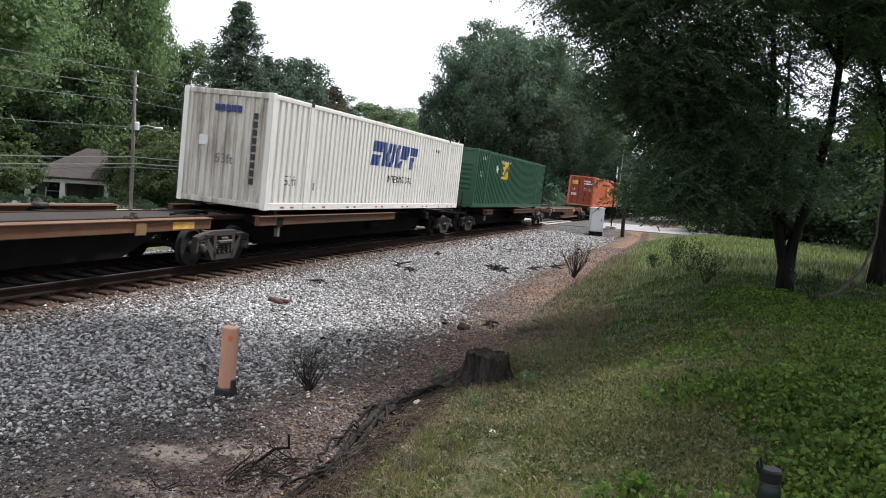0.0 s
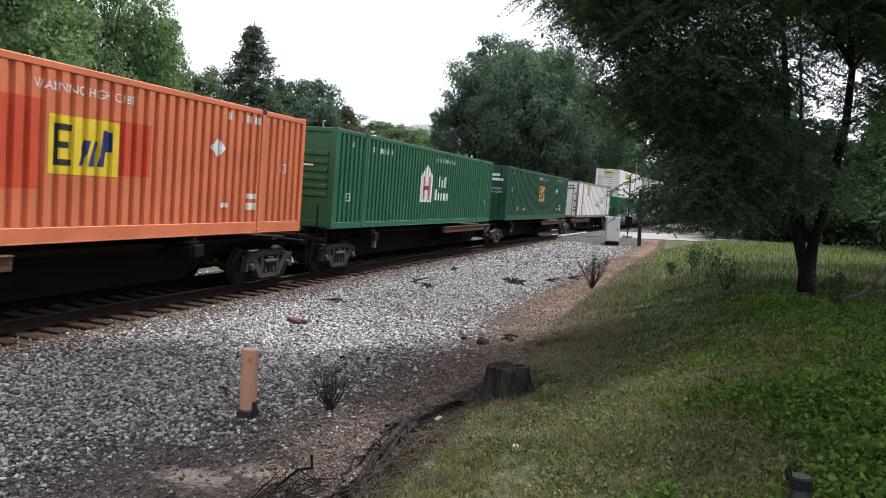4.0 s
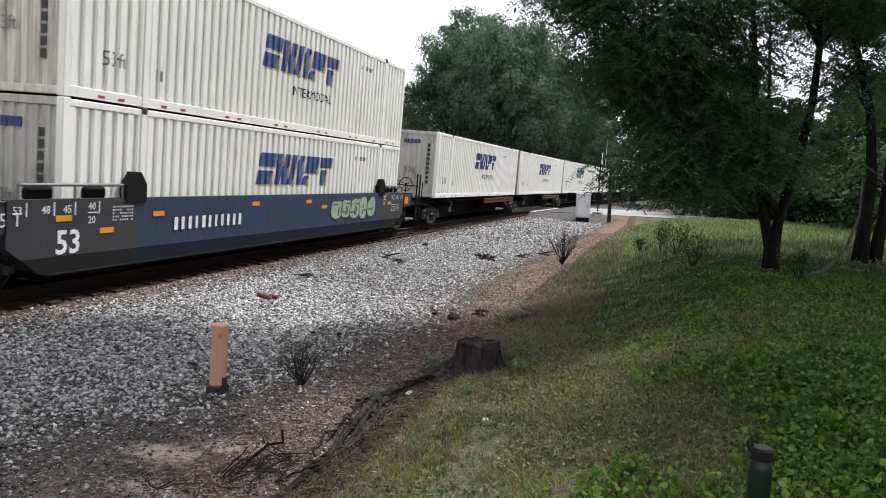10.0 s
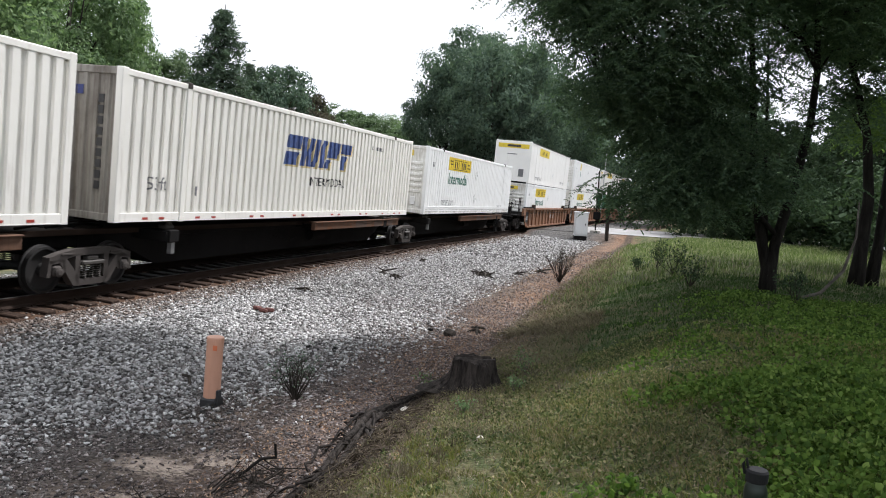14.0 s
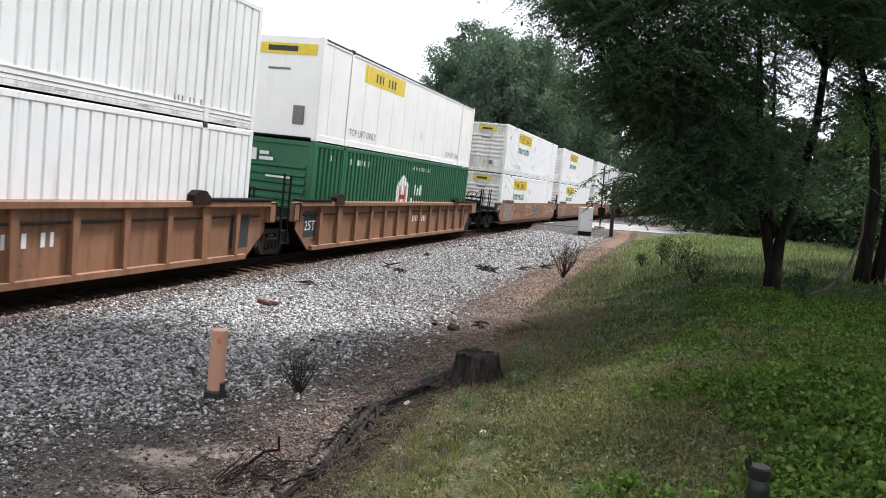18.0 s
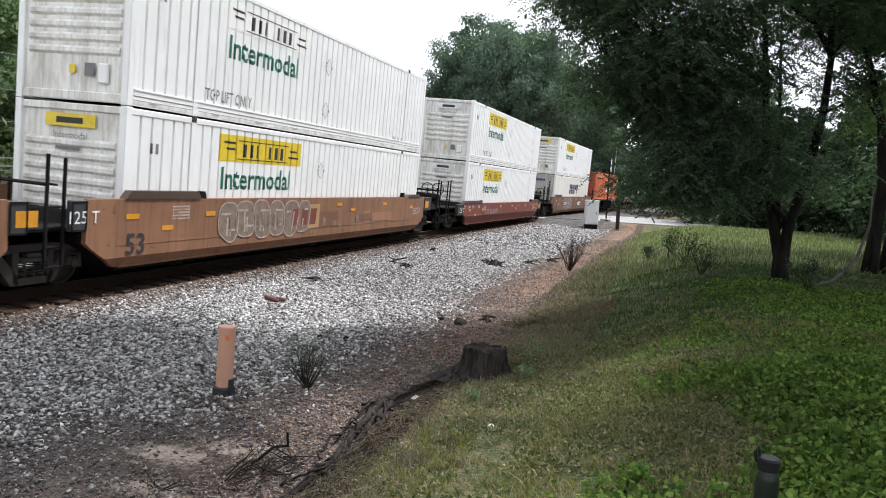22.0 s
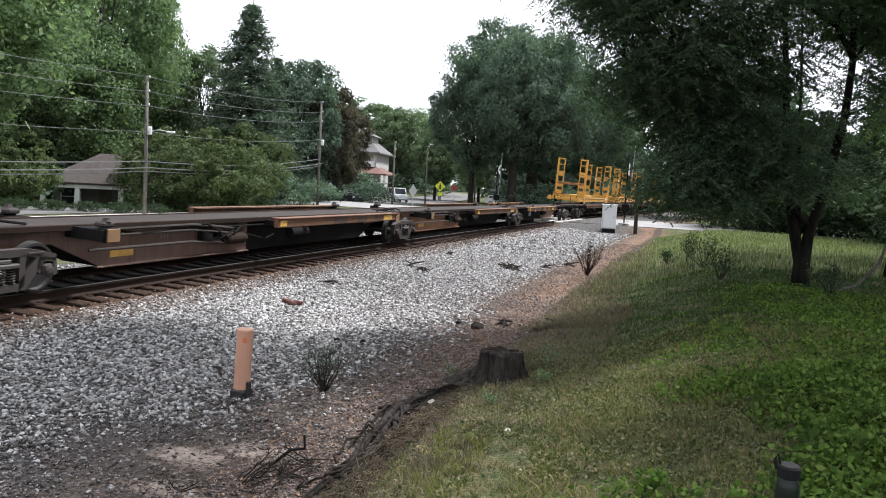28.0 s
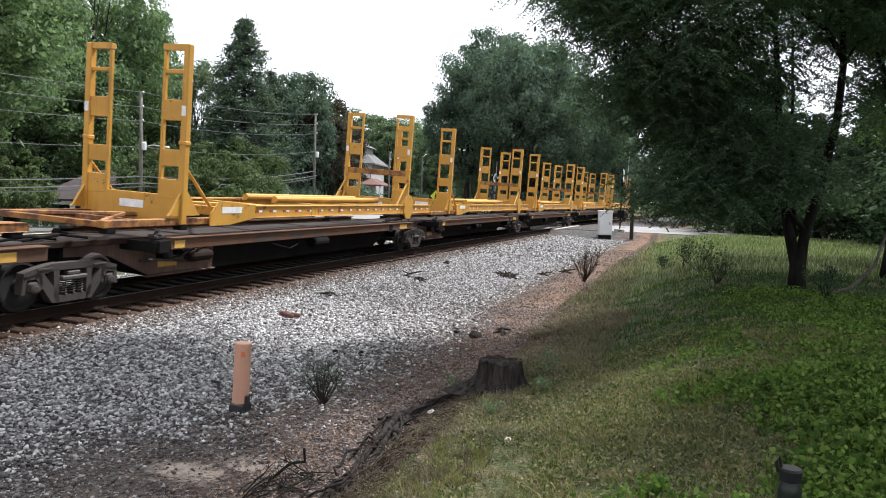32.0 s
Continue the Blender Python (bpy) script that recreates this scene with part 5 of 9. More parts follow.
# ---------------------------------------------------------------- yellow rack load
def yellow_rack(double=True):
    """A steel bolster rack with tall end uprights, resting on a platform; origin at deck level, middle."""
    root = thing("loading_rack", "tall yellow steel loading rack with ladder-like uprights", "rack", "yellow racks on the train")
    Y0, Y1 = -6.7, 5.8
    for sx in (1, -1):
        b = Mesh().box(sx * 1.18, sx * 1.30, -5.3, Y1 + 2.4, .22, .50, .012).box(sx * 1.12, sx * 1.33, -5.3, Y1 + 2.4, .48, .51, .006).box(sx * 1.12, sx * 1.33, -5.3, Y1 + 2.4, .21, .235, .006)
        part("side_beam", b, M["yellow"], root)
        for y in np.arange(-4.0, 8.1, .62):
            part("reflector", shared(("rack_reflector", sx), lambda: Mesh().box(min(sx * 1.30, sx * 1.305), max(sx * 1.30, sx * 1.305), -.13, .02, .34, .39), M["red_print"]), None, root, at=pose(0, float(y), 0))
            part("reflector", shared(("rack_reflector_white", sx), lambda: Mesh().box(min(sx * 1.30, sx * 1.305), max(sx * 1.30, sx * 1.305), .02, .17, .34, .39), M["type_white"]), None, root, at=pose(0, float(y), 0))
        part("end_plate", Mesh().slab([(-5.9, .08), (-5.2, .08), (-4.2, .22), (-4.2, .52), (-5.6, .60), (-5.9, .34)], min(sx * 1.31, sx * 1.34), max(sx * 1.31, sx * 1.34)), M["yellow"], root)
        part("maker_plate", Mesh().box(min(sx * 1.34, sx * 1.346), max(sx * 1.34, sx * 1.346), -5.5, -4.75, .34, .48), M["type_white"], root)
        part("drop_frame", Mesh().box(sx * 1.05, sx * 1.22, Y0 - 2.1, -5.2, .10, .24, .012), M["rack_worn"], root, "rust-worn yellow drop frame")
        for q in (-1.4, -1.2, -1.0):
            part("stiffener", Mesh().box(sx * 1.16, sx * 1.31, q, q + .04, .22, .5), M["yellow"], root)
    for y in (Y0 - 2.05, Y0 - 1.0):
        part("drop_rung", Mesh().box(-1.1, 1.1, y - .06, y + .06, .11, .22, .01), M["rack_worn"], root, "rust-worn yellow rung")
    [part("drop_brace", Mesh().path([(-q * 1.05, Y0 - 2.0, .2), (q * .2, Y0 + .1, .24)], [.05, .05], 6), M["rack_worn"], root) for q in (1, -1)]
    for y in (-5.2, -2.6, .6, 3.4, 5.8, 8.1):
        part("cross_beam", Mesh().box(-1.2, 1.2, y - .09, y + .09, .26, .46, .01), M["yellow"], root)
    for q in (1.1, -1.1):
        part("diagonal", Mesh().path([(-q, -5.6, .44), (q, -2.8, .44)], [.05, .05], 6), M["yellow"], root)
    for q in (.5, -.4):
        part("pipe_load", Mesh().tube((q, -2.0, .60), (q, 4.8, .60), .09, n=10), M["yellow"], root)
    for y, sgn in ((Y0, 1), (Y1, -1)):
        for sx in (1.22, -1.22):
            part("strut", Mesh().tube((sx, y + sgn * .08, 1.25), (sx, y + sgn * .95, .46), .035, n=8), M["yellow"], root)
        for sx in (1, -1):
            x0, x1 = sx * .68, sx * 1.22
            u = Mesh()
            u.box(x1 - .070, x1 + .070, y - .08, y + .08, .12, 3.72, .015)
            u.box(x1 - .085, x1 + .085, y - .095, y + .095, 1.72, 1.80, .012)
            u.box(x0 - .035, x0 + .035, y - .045, y + .045, .62, 3.58, .012)
            lo, hi = min(x0, x1), max(x0, x1)
            u.slab([(y - .055, 3.60), (y + .055, 3.60), (y + .055, 3.72), (y - .055, 3.72)], lo - .04, hi + .04)
            for z, t in ((3.22, .08), (2.62, .42), (1.62, .34), (1.02, .40)):
                u.box(lo, hi, y - .045, y + .045, z - t, z, .01)
            part("upright", u, M["yellow"], root)
            gs = Mesh().slab([(y + sgn * .06, .30), (y + sgn * .55, .30), (y + sgn * .47, .36), (y + sgn * .06, .86), (y + sgn * .06, .76)], x1 - .04, x1 + .04)
            gs.slab([(y - sgn * .06, .30), (y - sgn * .42, .30), (y - sgn * .35, .36), (y - sgn * .06, .78), (y - sgn * .06, .68)], x1 - .03, x1 + .03)
            part("brace", gs, M["yellow"], root)
            part("spec_label", Mesh().box(x1 - .05, x1 + .05, y - .086, y - .080, 2.3, 2.5), M["type_white"], root)
            if y > 0:
                part("pivot_plate", Mesh().slab([(y - .2, .02), (y + .2, .02), (y + .42, .26), (y + .42, .62), (y + .2, .84), (y - .2, .84), (y - .42, .62), (y - .42, .26)], min(sx * 1.30, sx * 1.34), max(sx * 1.30, sx * 1.34)), M["yellow"], root)
        if y > 0:
            part("tie_beam", Mesh().box(-1.2, 1.2, y - .05, y + .05, 1.52, 1.72, .01), M["rack_worn"], root, "rust-worn cross beam between the uprights")
        part("end_panel", Mesh().box(-1.2, 1.2, y - .04, y + .04, .14, .70, .01), M["yellow"], root)
        part("maker_plate", Mesh().box(-.3, .3, y - .052, y - .045, .38, .54), M["type_white"], root)
    for y in (Y0 - 1.9, Y0 + .1, 5.9):
        for x in (-1.12, 1.12):
            part("foot", Mesh().box(x - .1, x + .1, y - .12, y + .12, 0.0, .13 if y < 0 else .24, .02), M["steel_dark"], root)
    return root


# ---------------------------------------------------------------- the train
PL = "platforms of the passing freight train"
swift_new, swift_old, swift_gold = swift_faces("navy"), swift_faces("faded"), swift_faces("faded", True)
jbh = jbh_faces()
LIST = []          # (thing, b0, b1, middle, offset along, height, turn) for the motion


def load(car, thing_ob, centre, z, turn=0):
    ob, mid, b0, b1 = car
    LIST.append((thing_ob, b0, b1, mid, centre - mid, z, turn))


def run(car):
    ob, mid, b0, b1 = car
    LIST.append((ob, b0, b1, mid, 0.0, 0.0, 0))
    return car


Z1, ZW, ZT = 1.275, 0.37, 3.262
empty = "empty skeleton container platform with worn yellow ledges"
run(spine_car(-8.0, 10.1, "A", "A", "steel_dark", ((-8, 8.1),), empty))
c = run(spine_car(10.1, 26.7, "A", "C", "steel_dark", ((-7.3, 1.6),), spine_lbl))
load(c, container("cream white ribbed container, rust-streaked at its end, blue emblem", "cream", "corr", "plain", front_mat="cream_stained", extras=(swift_old,)), 19.4, Z1)
c = run(spine_car(30.5, 48.0, "C", "A", "steel_dark", ((-.5, 6.5), (-7, -5.4)), spine_lbl))
load(c, container("green ribbed freight container with yellow sign panel", "green", "corr", "shelves", extras=(emp_faces(-3.25, "sign_yellow"),)), 38.05, Z1)
run(spine_car(48.0, 66.5, "A", "A", "tan", ((-6.5, 3.0),), empty, rear="tan"))
c = run(spine_car(66.5, 84.4, "A", "C", "steel_dark", ((-8.4, 1.3),), spine_lbl))
load(c, container("orange ribbed freight container with dark red doors and yellow panel", "orange", "corr", "doors", extras=(orange_faces,), front_mat="orange_dark", rail=0.24), 77.3, Z1)
c = run(spine_car(88.2, 105.9, "C", "A", "steel_dark", ((-.2, 6.4),), spine_lbl))
load(c, container("deep green ribbed freight container with white house-shaped emblem", "hub_green", "corr", "shelves", extras=(hub_faces(),)), 95.2, Z1)
c = run(spine_car(105.9, 124.8, "A", "A", "steel_dark", ((-.2, 7.4),), spine_lbl))
load(c, container("green ribbed freight container with dark doors and amber sign panel", "green", "corr", "doors", extras=(emp_faces(-.66, "sign_amber", True),), rail=0.24), 114.47, Z1)
c = run(spine_car(124.8, 142.3, "A", "C", "steel_dark", ((-8.2, -1.0),), spine_lbl))
load(c, container("white panelled freight container with dark vertical ribs and grimy doors", "panel_white", "ribs", "doors", extras=(ribbed_faces,), front_mat="cream", edging="rib_grey"), 134.97, Z1)

BLUE_LBL = "navy blue and dark grey well car with sprayed tags"
c = run(well_car(146.5, 165.8, "C", "A", "blue", "plate", "grey", BLUE_LBL, ((-2.1, .78, 3.6, .76, 4, 3, "tag_pink"), (1.7, .78, 3.4, .70, 5, 5, "grey"))))
load(c, container("deep green ribbed container with white house-shaped emblem in a well car", "hub_green", "corr", "shelves", extras=(hub_faces(),)), 156.09, ZW)
load(c, container("white finely ribbed freight container with yellow sign, stacked on another", "white", "fine", "shelves", extras=(jbh,)), 156.09, ZT)
c = run(well_car(165.8, 185.2, "A", "A", "blue", "plate", "grey", BLUE_LBL))
load(c, container("cream white ribbed freight container with navy emblem in a well car", "cream", "corr", "plain", extras=(swift_faces("navy", False, False),)), 175.45, ZW)
load(c, container("cream white ribbed freight container with navy emblem, stacked on another", "cream", "corr", "plain", extras=(swift_new,)), 175.45, ZT)
c = run(well_car(185.2, 203.9, "A", "C", "blue", "plate", "grey", BLUE_LBL, ((2.6, .77, 3.4, .72, 5, 8, "tag_green"),)))
load(c, container("cream white ribbed container with half-peeled blue emblem in a well car", "cream", "corr", "plain", extras=(swift_faces("faded", True, False),)), 195.0, ZW)
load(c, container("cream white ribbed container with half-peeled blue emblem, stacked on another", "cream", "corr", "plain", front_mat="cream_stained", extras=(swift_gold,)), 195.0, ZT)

for b0, b1, e0, cc, fn in ((208.3, 225.2, "C", 215.94, swift_new), (225.2, 242.3, "A", 233.34, swift_new), (242.3, 259.6, "A", 250.63, swift_new), (259.6, 276.9, "A", 267.91, swift_gold)):
    c = run(spine_car(b0, b1, e0, "A", "steel_dark", ((-.2, 6.8),), spine_lbl))
    load(c, container("cream white ribbed freight container with large blue emblem", "cream", "corr", "plain", extras=(fn,), front_mat="cream_shaded" if e0 == "A" else None), cc, Z1)
c = run(spine_car(276.9, 294.5, "A", "C", "steel_dark", ((-2, 6.8),), spine_lbl))
load(c, container("white finely ribbed freight container with yellow sign", "white", "fine", "shelves", extras=(jbh,)), 286.16, Z1)

TAN_LBL = "rust-brown well car with upright side ribs"
low = "white finely ribbed freight container with yellow sign in a well car"
up = "white finely ribbed freight container with yellow sign, stacked on another"
c = run(well_car(298.6, 317.3, "C", "A", "tan", "ribbed", None, TAN_LBL))
load(c, container(low, "white", "fine", "shelves", extras=(jbh,)), 307.53, ZW)
load(c, container("white smooth-panelled freight container with yellow sign, stacked on another", "panel_white", "flat", "panel", extras=(panel_faces,)), 307.53, ZT)
c = run(well_car(317.3, 336.8, "A", "A", "tan", "ribbed", None, TAN_LBL))
load(c, container(low, "white", "fine", "shelves", extras=(jbh,)), 327.07, ZW)


def torn_faces(root, style):
    mark(root, "sign_panel", style, [rect(-5.15, 2.02, .55, .6)], M["sign_yellow"], 0.004, "scrap of a yellow sign")
    words_on(root, style, "In", -5.05, 1.40, 0.50, M["type_green"], bold=0.012, squeeze=1.02)
    words_on(root, style, "TOP LIFT ONLY", -5.7, 0.42, 0.20, M["type_grey"])
    jbh_faces(False, False)(root, style)


load(c, container("white finely ribbed container with a torn sign, stacked on another", "white", "fine", "shelves", extras=(torn_faces,)), 327.07, ZT)
c = run(well_car(336.8, 356.0, "A", "C", "tan", "ribbed", None, TAN_LBL))
load(c, container("deep green ribbed container with white house-shaped emblem in a well car", "hub_green", "corr", "shelves", extras=(hub_faces(),)), 346.47, ZW)
load(c, container("white smooth-panelled freight container with yellow sign, stacked on another", "panel_white", "flat", "panel", extras=(panel_faces,)), 346.47, ZT)

BR = "tan brown well car with sprayed tags"
plain_sign = jbh_faces(True, True, "type_white", "panel_white")
for b0, b1, e0, e1, cc, tags, fn in (
        (360.5, 379.8, "C", "A", 370.01, ((-8.0, .35, 2.6, 1.0, 4, 11, "tag_tan"), (-.1, .3, 2.4, 1.1, 4, 12, "tag_dusk"), (5.0, .7, 1.9, .7, 4, 13, "tag_tan")), jbh),
        (379.8, 399.3, "A", "A", 389.51, ((-7.6, .4, 2.0, .9, 3, 14, "tag_tan"), (1.2, .4, 3.6, .9, 6, 15, "tag_dusk")), jbh),
        (399.3, 418.4, "A", "C", 409.09, ((-5.0, .25, 4.2, 1.05, 6, 16, "tag_tan"),), plain_sign)):
    c = run(well_car(b0, b1, e0, e1, "tan", "plate", None, BR, tags))
    load(c, container(low, "white", "fine", "shelves", extras=(jbh,)), cc, ZW)
    load(c, container(up, "white", "fine", "shelves", extras=(fn,)), cc, ZT)
c = run(well_car(422.6, 441.7, "C", "C", "red", "plate", None, "low-sided oxide red well car with faded lettering", top=1.24))
load(c, container(low, "white", "fine", "shelves", extras=(jbh_faces(True, True, "type_white", "sign_yellow"),)), 432.11, ZW)
load(c, container(up, "white", "fine", "shelves", extras=(jbh_faces(True, True, "type_white", "sign_yellow"),)), 432.11, ZT)
c = run(well_car(445.9, 464.8, "C", "C", "brown", "plate", None, "brown well car with white numbering", ((-4.6, .3, 3.6, 1.1, 5, 21, "tag_tan"),)))
load(c, container("cream white ribbed freight container with navy emblem in a well car", "cream", "corr", "plain", extras=(swift_faces("faded", True, False),)), 455.53, ZW)
load(c, container(up, "white", "fine", "shelves", extras=(jbh,)), 455.53, ZT)
c = run(spine_car(468.8, 485.5, "C", "A", "steel_dark", ((-.2, 6.4),), spine_lbl))
load(c, container("orange ribbed freight container with white house-shaped emblem", "orange", "corr", "shelves", extras=(hub_faces(),), front_mat="orange_dark"), 476.52, Z1)
run(spine_car(485.5, 502.7, "A", "A", "brown", ((-6.5, 5.0),), empty))
run(spine_car(502.7, 519.5, "A", "A", "brown", ((-.9, 7.0),), empty, nose="sill_brown", bolsters=(-6.4, 6.9)))
run(spine_car(519.5, 536.9, "A", "A", "brown", ((-.6, 7.0),), empty, nose="tan", bolsters=(-6.6, 7.0)))
run(spine_car(536.9, 551.6, "A", "C", "brown", ((-5.8, 1.9),), empty, "ledge_bright", rear="brown", bolsters=(-4.3, 1.6)))
rack0 = None
JOINTS = [556.8, 573.0, 589.8, 606.7, 623.6, 640.5, 657.4]
for i in range(6):
    e0 = "C" if i == 0 else "A"
    c = run(spine_car(JOINTS[i], JOINTS[i + 1], e0, "A", "steel_dark", ((-6.2, 7.3),), "skeleton platform carrying a yellow rack", "ledge_rust", nose="sill_brown"))
    if rack0 is None:
        rack0 = r = yellow_rack()
    else:
        r = copy_thing(rack0, Matrix())
    load(c, r, {0: 563.1, 1: 582.3, 2: 599.7}.get(i, 599.7 + 16.9 * (i - 2)), 1.27, 180 if i == 0 else 0)


def motions():
    step = 1.0
    for ob, b0, b1, mid, off, z, turn in LIST:
        rows = []
        t = 0.0
        while t <= 32.001:
            d = gone(t)
            rows.append((t, on_track(b0 - d, b1 - d, mid - d) @ pose(0, off, z, 0, 0, turn)))
            t += step
        walk(ob, rows)
    for ob, y in zip(WHEELSETS, (-0.84, 0.84)):
        walk(ob, [(k / FPS, pose(0, y, WHEEL_R) @ Matrix.Rotation((gone(k / FPS) / WHEEL_R) % (2 * math.pi), 4, "X")) for k in range(32 * FPS + 1)])
    for b in BOGIE_USED[1:]:
        sets = sorted((c for c in b.children if c.name.startswith("wheelset")), key=lambda c: c.matrix_basis.translation.y)
        for c, src in zip(sets, WHEELSETS):
            c.rotation_mode = "QUATERNION"
            c.animation_data_create()
            c.animation_data.action = src.animation_data.action
            c.animation_data.action_slot = src.animation_data.action_slot

# ---------------------------------------------------------------- ground
def smooth(a, b, x):
    t = np.clip((x - a) / (b - a), 0, 1)
    return t * t * (3 - 2 * t)


def ground_z(x, y):
    """Height of the ground; x, y may be arrays."""
    x, y = np.asarray(x, float), np.asarray(y, float)
    yc = np.clip(y, -25, 260)
    u = x + TRACK_X - 0.5 * CURVE * yc * yc
    near = ZR - 0.235 - 0.03 * smooth(1.4, 2.2, u) - 0.20 * smooth(1.6, 5.5, u) + 0.10 * smooth(8.45, 9.0, u)
    near = near - 0.0456 * np.clip(u, -1.6, 1.6) * (1 - smooth(1.6, 3.4, np.abs(u)))
    rise = 0.95 * smooth(8.6, 12.6, u) * (1 - 0.30 * smooth(20, 46, y)) * (1 - 0.6 * smooth(14, 60, u))
    left = -0.30 * smooth(1.6, 5.0, -u) + 0.15 * smooth(8, 16, -u) - 1.9 * smooth(20, 33, -u) * (1 - smooth(52, 76, y)) * smooth(34, 44, y + 0.1 * u + 6) + 1.0 * smooth(30, 60, -u) * smooth(70, 100, y)
    z = near + rise + left
    w = 0.035 * (np.sin(x * 1.7 + 0.6 * y) * np.sin(y * 1.3 - 0.4 * x) + 0.6 * np.sin(3.9 * x + 1.1) * np.sin(4.3 * y + x)) * smooth(5.2, 7.5, u)
    bank = 1 - smooth(9.0, 13.0, y)
    z = z + .14 * bank * (smooth(8.30, 8.64, u) - smooth(8.9, 10.6, u))
    road = smooth(50.0, 52.0, y) * (1 - smooth(70.0, 73.0, y))
    z = z + w * (1 - road)
    flat = (ZR - 0.03)
    cross = road * (1 - smooth(24, 40, np.abs(u)))
    return z * (1 - cross * (np.abs(u) > 1.5)) + flat * cross * (np.abs(u) > 1.5)


def axis(points):
    out = []
    for (a, b, n) in points:
        out += list(np.linspace(a, b, n, endpoint=False))
    return np.array(out + [points[-1][1]])


gx = axis([(-900, -120, 12), (-120, -40, 24), (-40, -14, 30), (-14, 4, 120), (4, 30, 40), (30, 120, 20), (120, 900, 12)])
gy = axis([(-900, -60, 14), (-60, -4, 20), (-4, 26, 150), (26, 80, 80), (80, 260, 30), (260, 1200, 14)])
GX, GY = np.meshgrid(gx, gy)
GZ = ground_z(GX, GY)
gv = np.stack([GX, GY, GZ], -1).reshape(-1, 3)
nx, ny = len(gx), len(gy)
ii = (np.arange(ny - 1)[:, None] * nx + np.arange(nx - 1)[None]).ravel()
gf = np.stack([ii, ii + 1, ii + nx + 1, ii + nx], -1)


def ground_material():
    m, n, l, b = nodes_of("ground")
    co = n.new("ShaderNodeTexCoord")
    sep = n.new("ShaderNodeSeparateXYZ")
    l.new(co.outputs["Object"], sep.inputs[0])

    def math_(op, a, c, clamp=False):
        k = n.new("ShaderNodeMath")
        k.operation, k.use_clamp = op, clamp
        for i, v in enumerate((a, c)):
            if isinstance(v, (int, float)):
                k.inputs[i].default_value = v
            else:
                l.new(v, k.inputs[i])
        return k.outputs[0]
    yy = math_("MULTIPLY", sep.outputs["Y"], sep.outputs["Y"])
    u = math_("SUBTRACT", sep.outputs["X"], math_("MULTIPLY", yy, 0.5 * CURVE))
    edge = noise_node(n, l, 0.9, 6, 0.65)
    uu = math_("ADD", u, math_("MULTIPLY", math_("SUBTRACT", edge.outputs["Fac"], 0.5), 2.2))

    def zone(a, c):
        return math_("DIVIDE", math_("SUBTRACT", uu, a), c - a, True)
    # stone chips seen from afar
    vor = n.new("ShaderNodeTexVoronoi")
    vor.inputs["Scale"].default_value = 22.0
    l.new(co.outputs["Object"], vor.inputs["Vector"])
    chips = ramp_node(n, l, vor.outputs["Color"], [(0.0, (0.045, 0.043, 0.041)), (0.5, (0.13, 0.127, 0.122)), (1.0, (0.30, 0.295, 0.287))])
    vd = ramp_node(n, l, vor.outputs["Distance"], [(0.0, (1, 1, 1)), (0.75, (0.35, 0.33, 0.32))])
    ball = mix_node(n, l, 1.0, chips.outputs["Color"], vd.outputs["Color"], "MULTIPLY")
    # dirt with fine gravel
    v2 = n.new("ShaderNodeTexVoronoi")
    v2.inputs["Scale"].default_value = 46.0
    l.new(co.outputs["Object"], v2.inputs["Vector"])
    d1 = noise_node(n, l, 1.6, 8, 0.7)
    dirt = ramp_node(n, l, d1.outputs["Fac"], [(0.30, (0.042, 0.034, 0.029)), (0.5, (0.092, 0.073, 0.060)), (0.72, (0.195, 0.152, 0.122))])
    grav = ramp_node(n, l, v2.outputs["Color"], [(0.2, (0.55, 0.53, 0.50)), (0.8, (1.5, 1.45, 1.4))])
    dirtc = mix_node(n, l, 0.85, dirt.outputs["Color"], grav.outputs["Color"], "MULTIPLY")
    # soil under grass
    g1 = noise_node(n, l, 2.3, 9, 0.7)
    grass = ramp_node(n, l, g1.outputs["Fac"], [(0.30, (0.030, 0.038, 0.018)), (0.46, (0.060, 0.068, 0.034)), (0.58, (0.105, 0.090, 0.055)), (0.75, (0.165, 0.125, 0.085))])
    g2 = noise_node(n, l, 0.25, 4)
    gdim = ramp_node(n, l, g2.outputs["Fac"], [(0.3, (0.8, 0.9, 0.7)), (0.7, (1.15, 1.2, 1.0))])
    grassc = mix_node(n, l, 1.0, grass.outputs["Color"], gdim.outputs["Color"], "MULTIPLY")
    litter = noise_node(n, l, 7.0, 8, 0.75)
    # mulch: grey-purple chips in the near ditch, orange needles and bark farther along
    chips_ = ramp_node(n, l, litter.outputs["Fac"], [(0.35, (0.075, 0.058, 0.052)), (0.7, (0.215, 0.165, 0.145))])
    needles = ramp_node(n, l, litter.outputs["Fac"], [(0.35, (0.100, 0.060, 0.040)), (0.7, (0.34, 0.205, 0.130))])
    along = math_("DIVIDE", math_("SUBTRACT", sep.outputs["Y"], 8.5), 4.0, True)
    lit = mix_node(n, l, along, chips_.outputs["Color"], needles.outputs["Color"])
    # rust-stained fines under and beside the ties
    bed = ramp_node(n, l, d1.outputs["Fac"], [(0.3, (0.035, 0.021, 0.015)), (0.55, (0.080, 0.048, 0.031)), (0.75, (0.14, 0.085, 0.055))])
    off = math_("ABSOLUTE", math_("ADD", u, TRACK_X), 0)
    in_bed = math_("SUBTRACT", 1.0, math_("DIVIDE", math_("SUBTRACT", math_("ADD", off, math_("MULTIPLY", math_("SUBTRACT", edge.outputs["Fac"], .5), .5)), 1.36), .75, True))
    # shade under the train, put into the bed colour between the rails
    under_shade = math_("SUBTRACT", 1.0, math_("DIVIDE", math_("SUBTRACT", off, .6), .25, True))
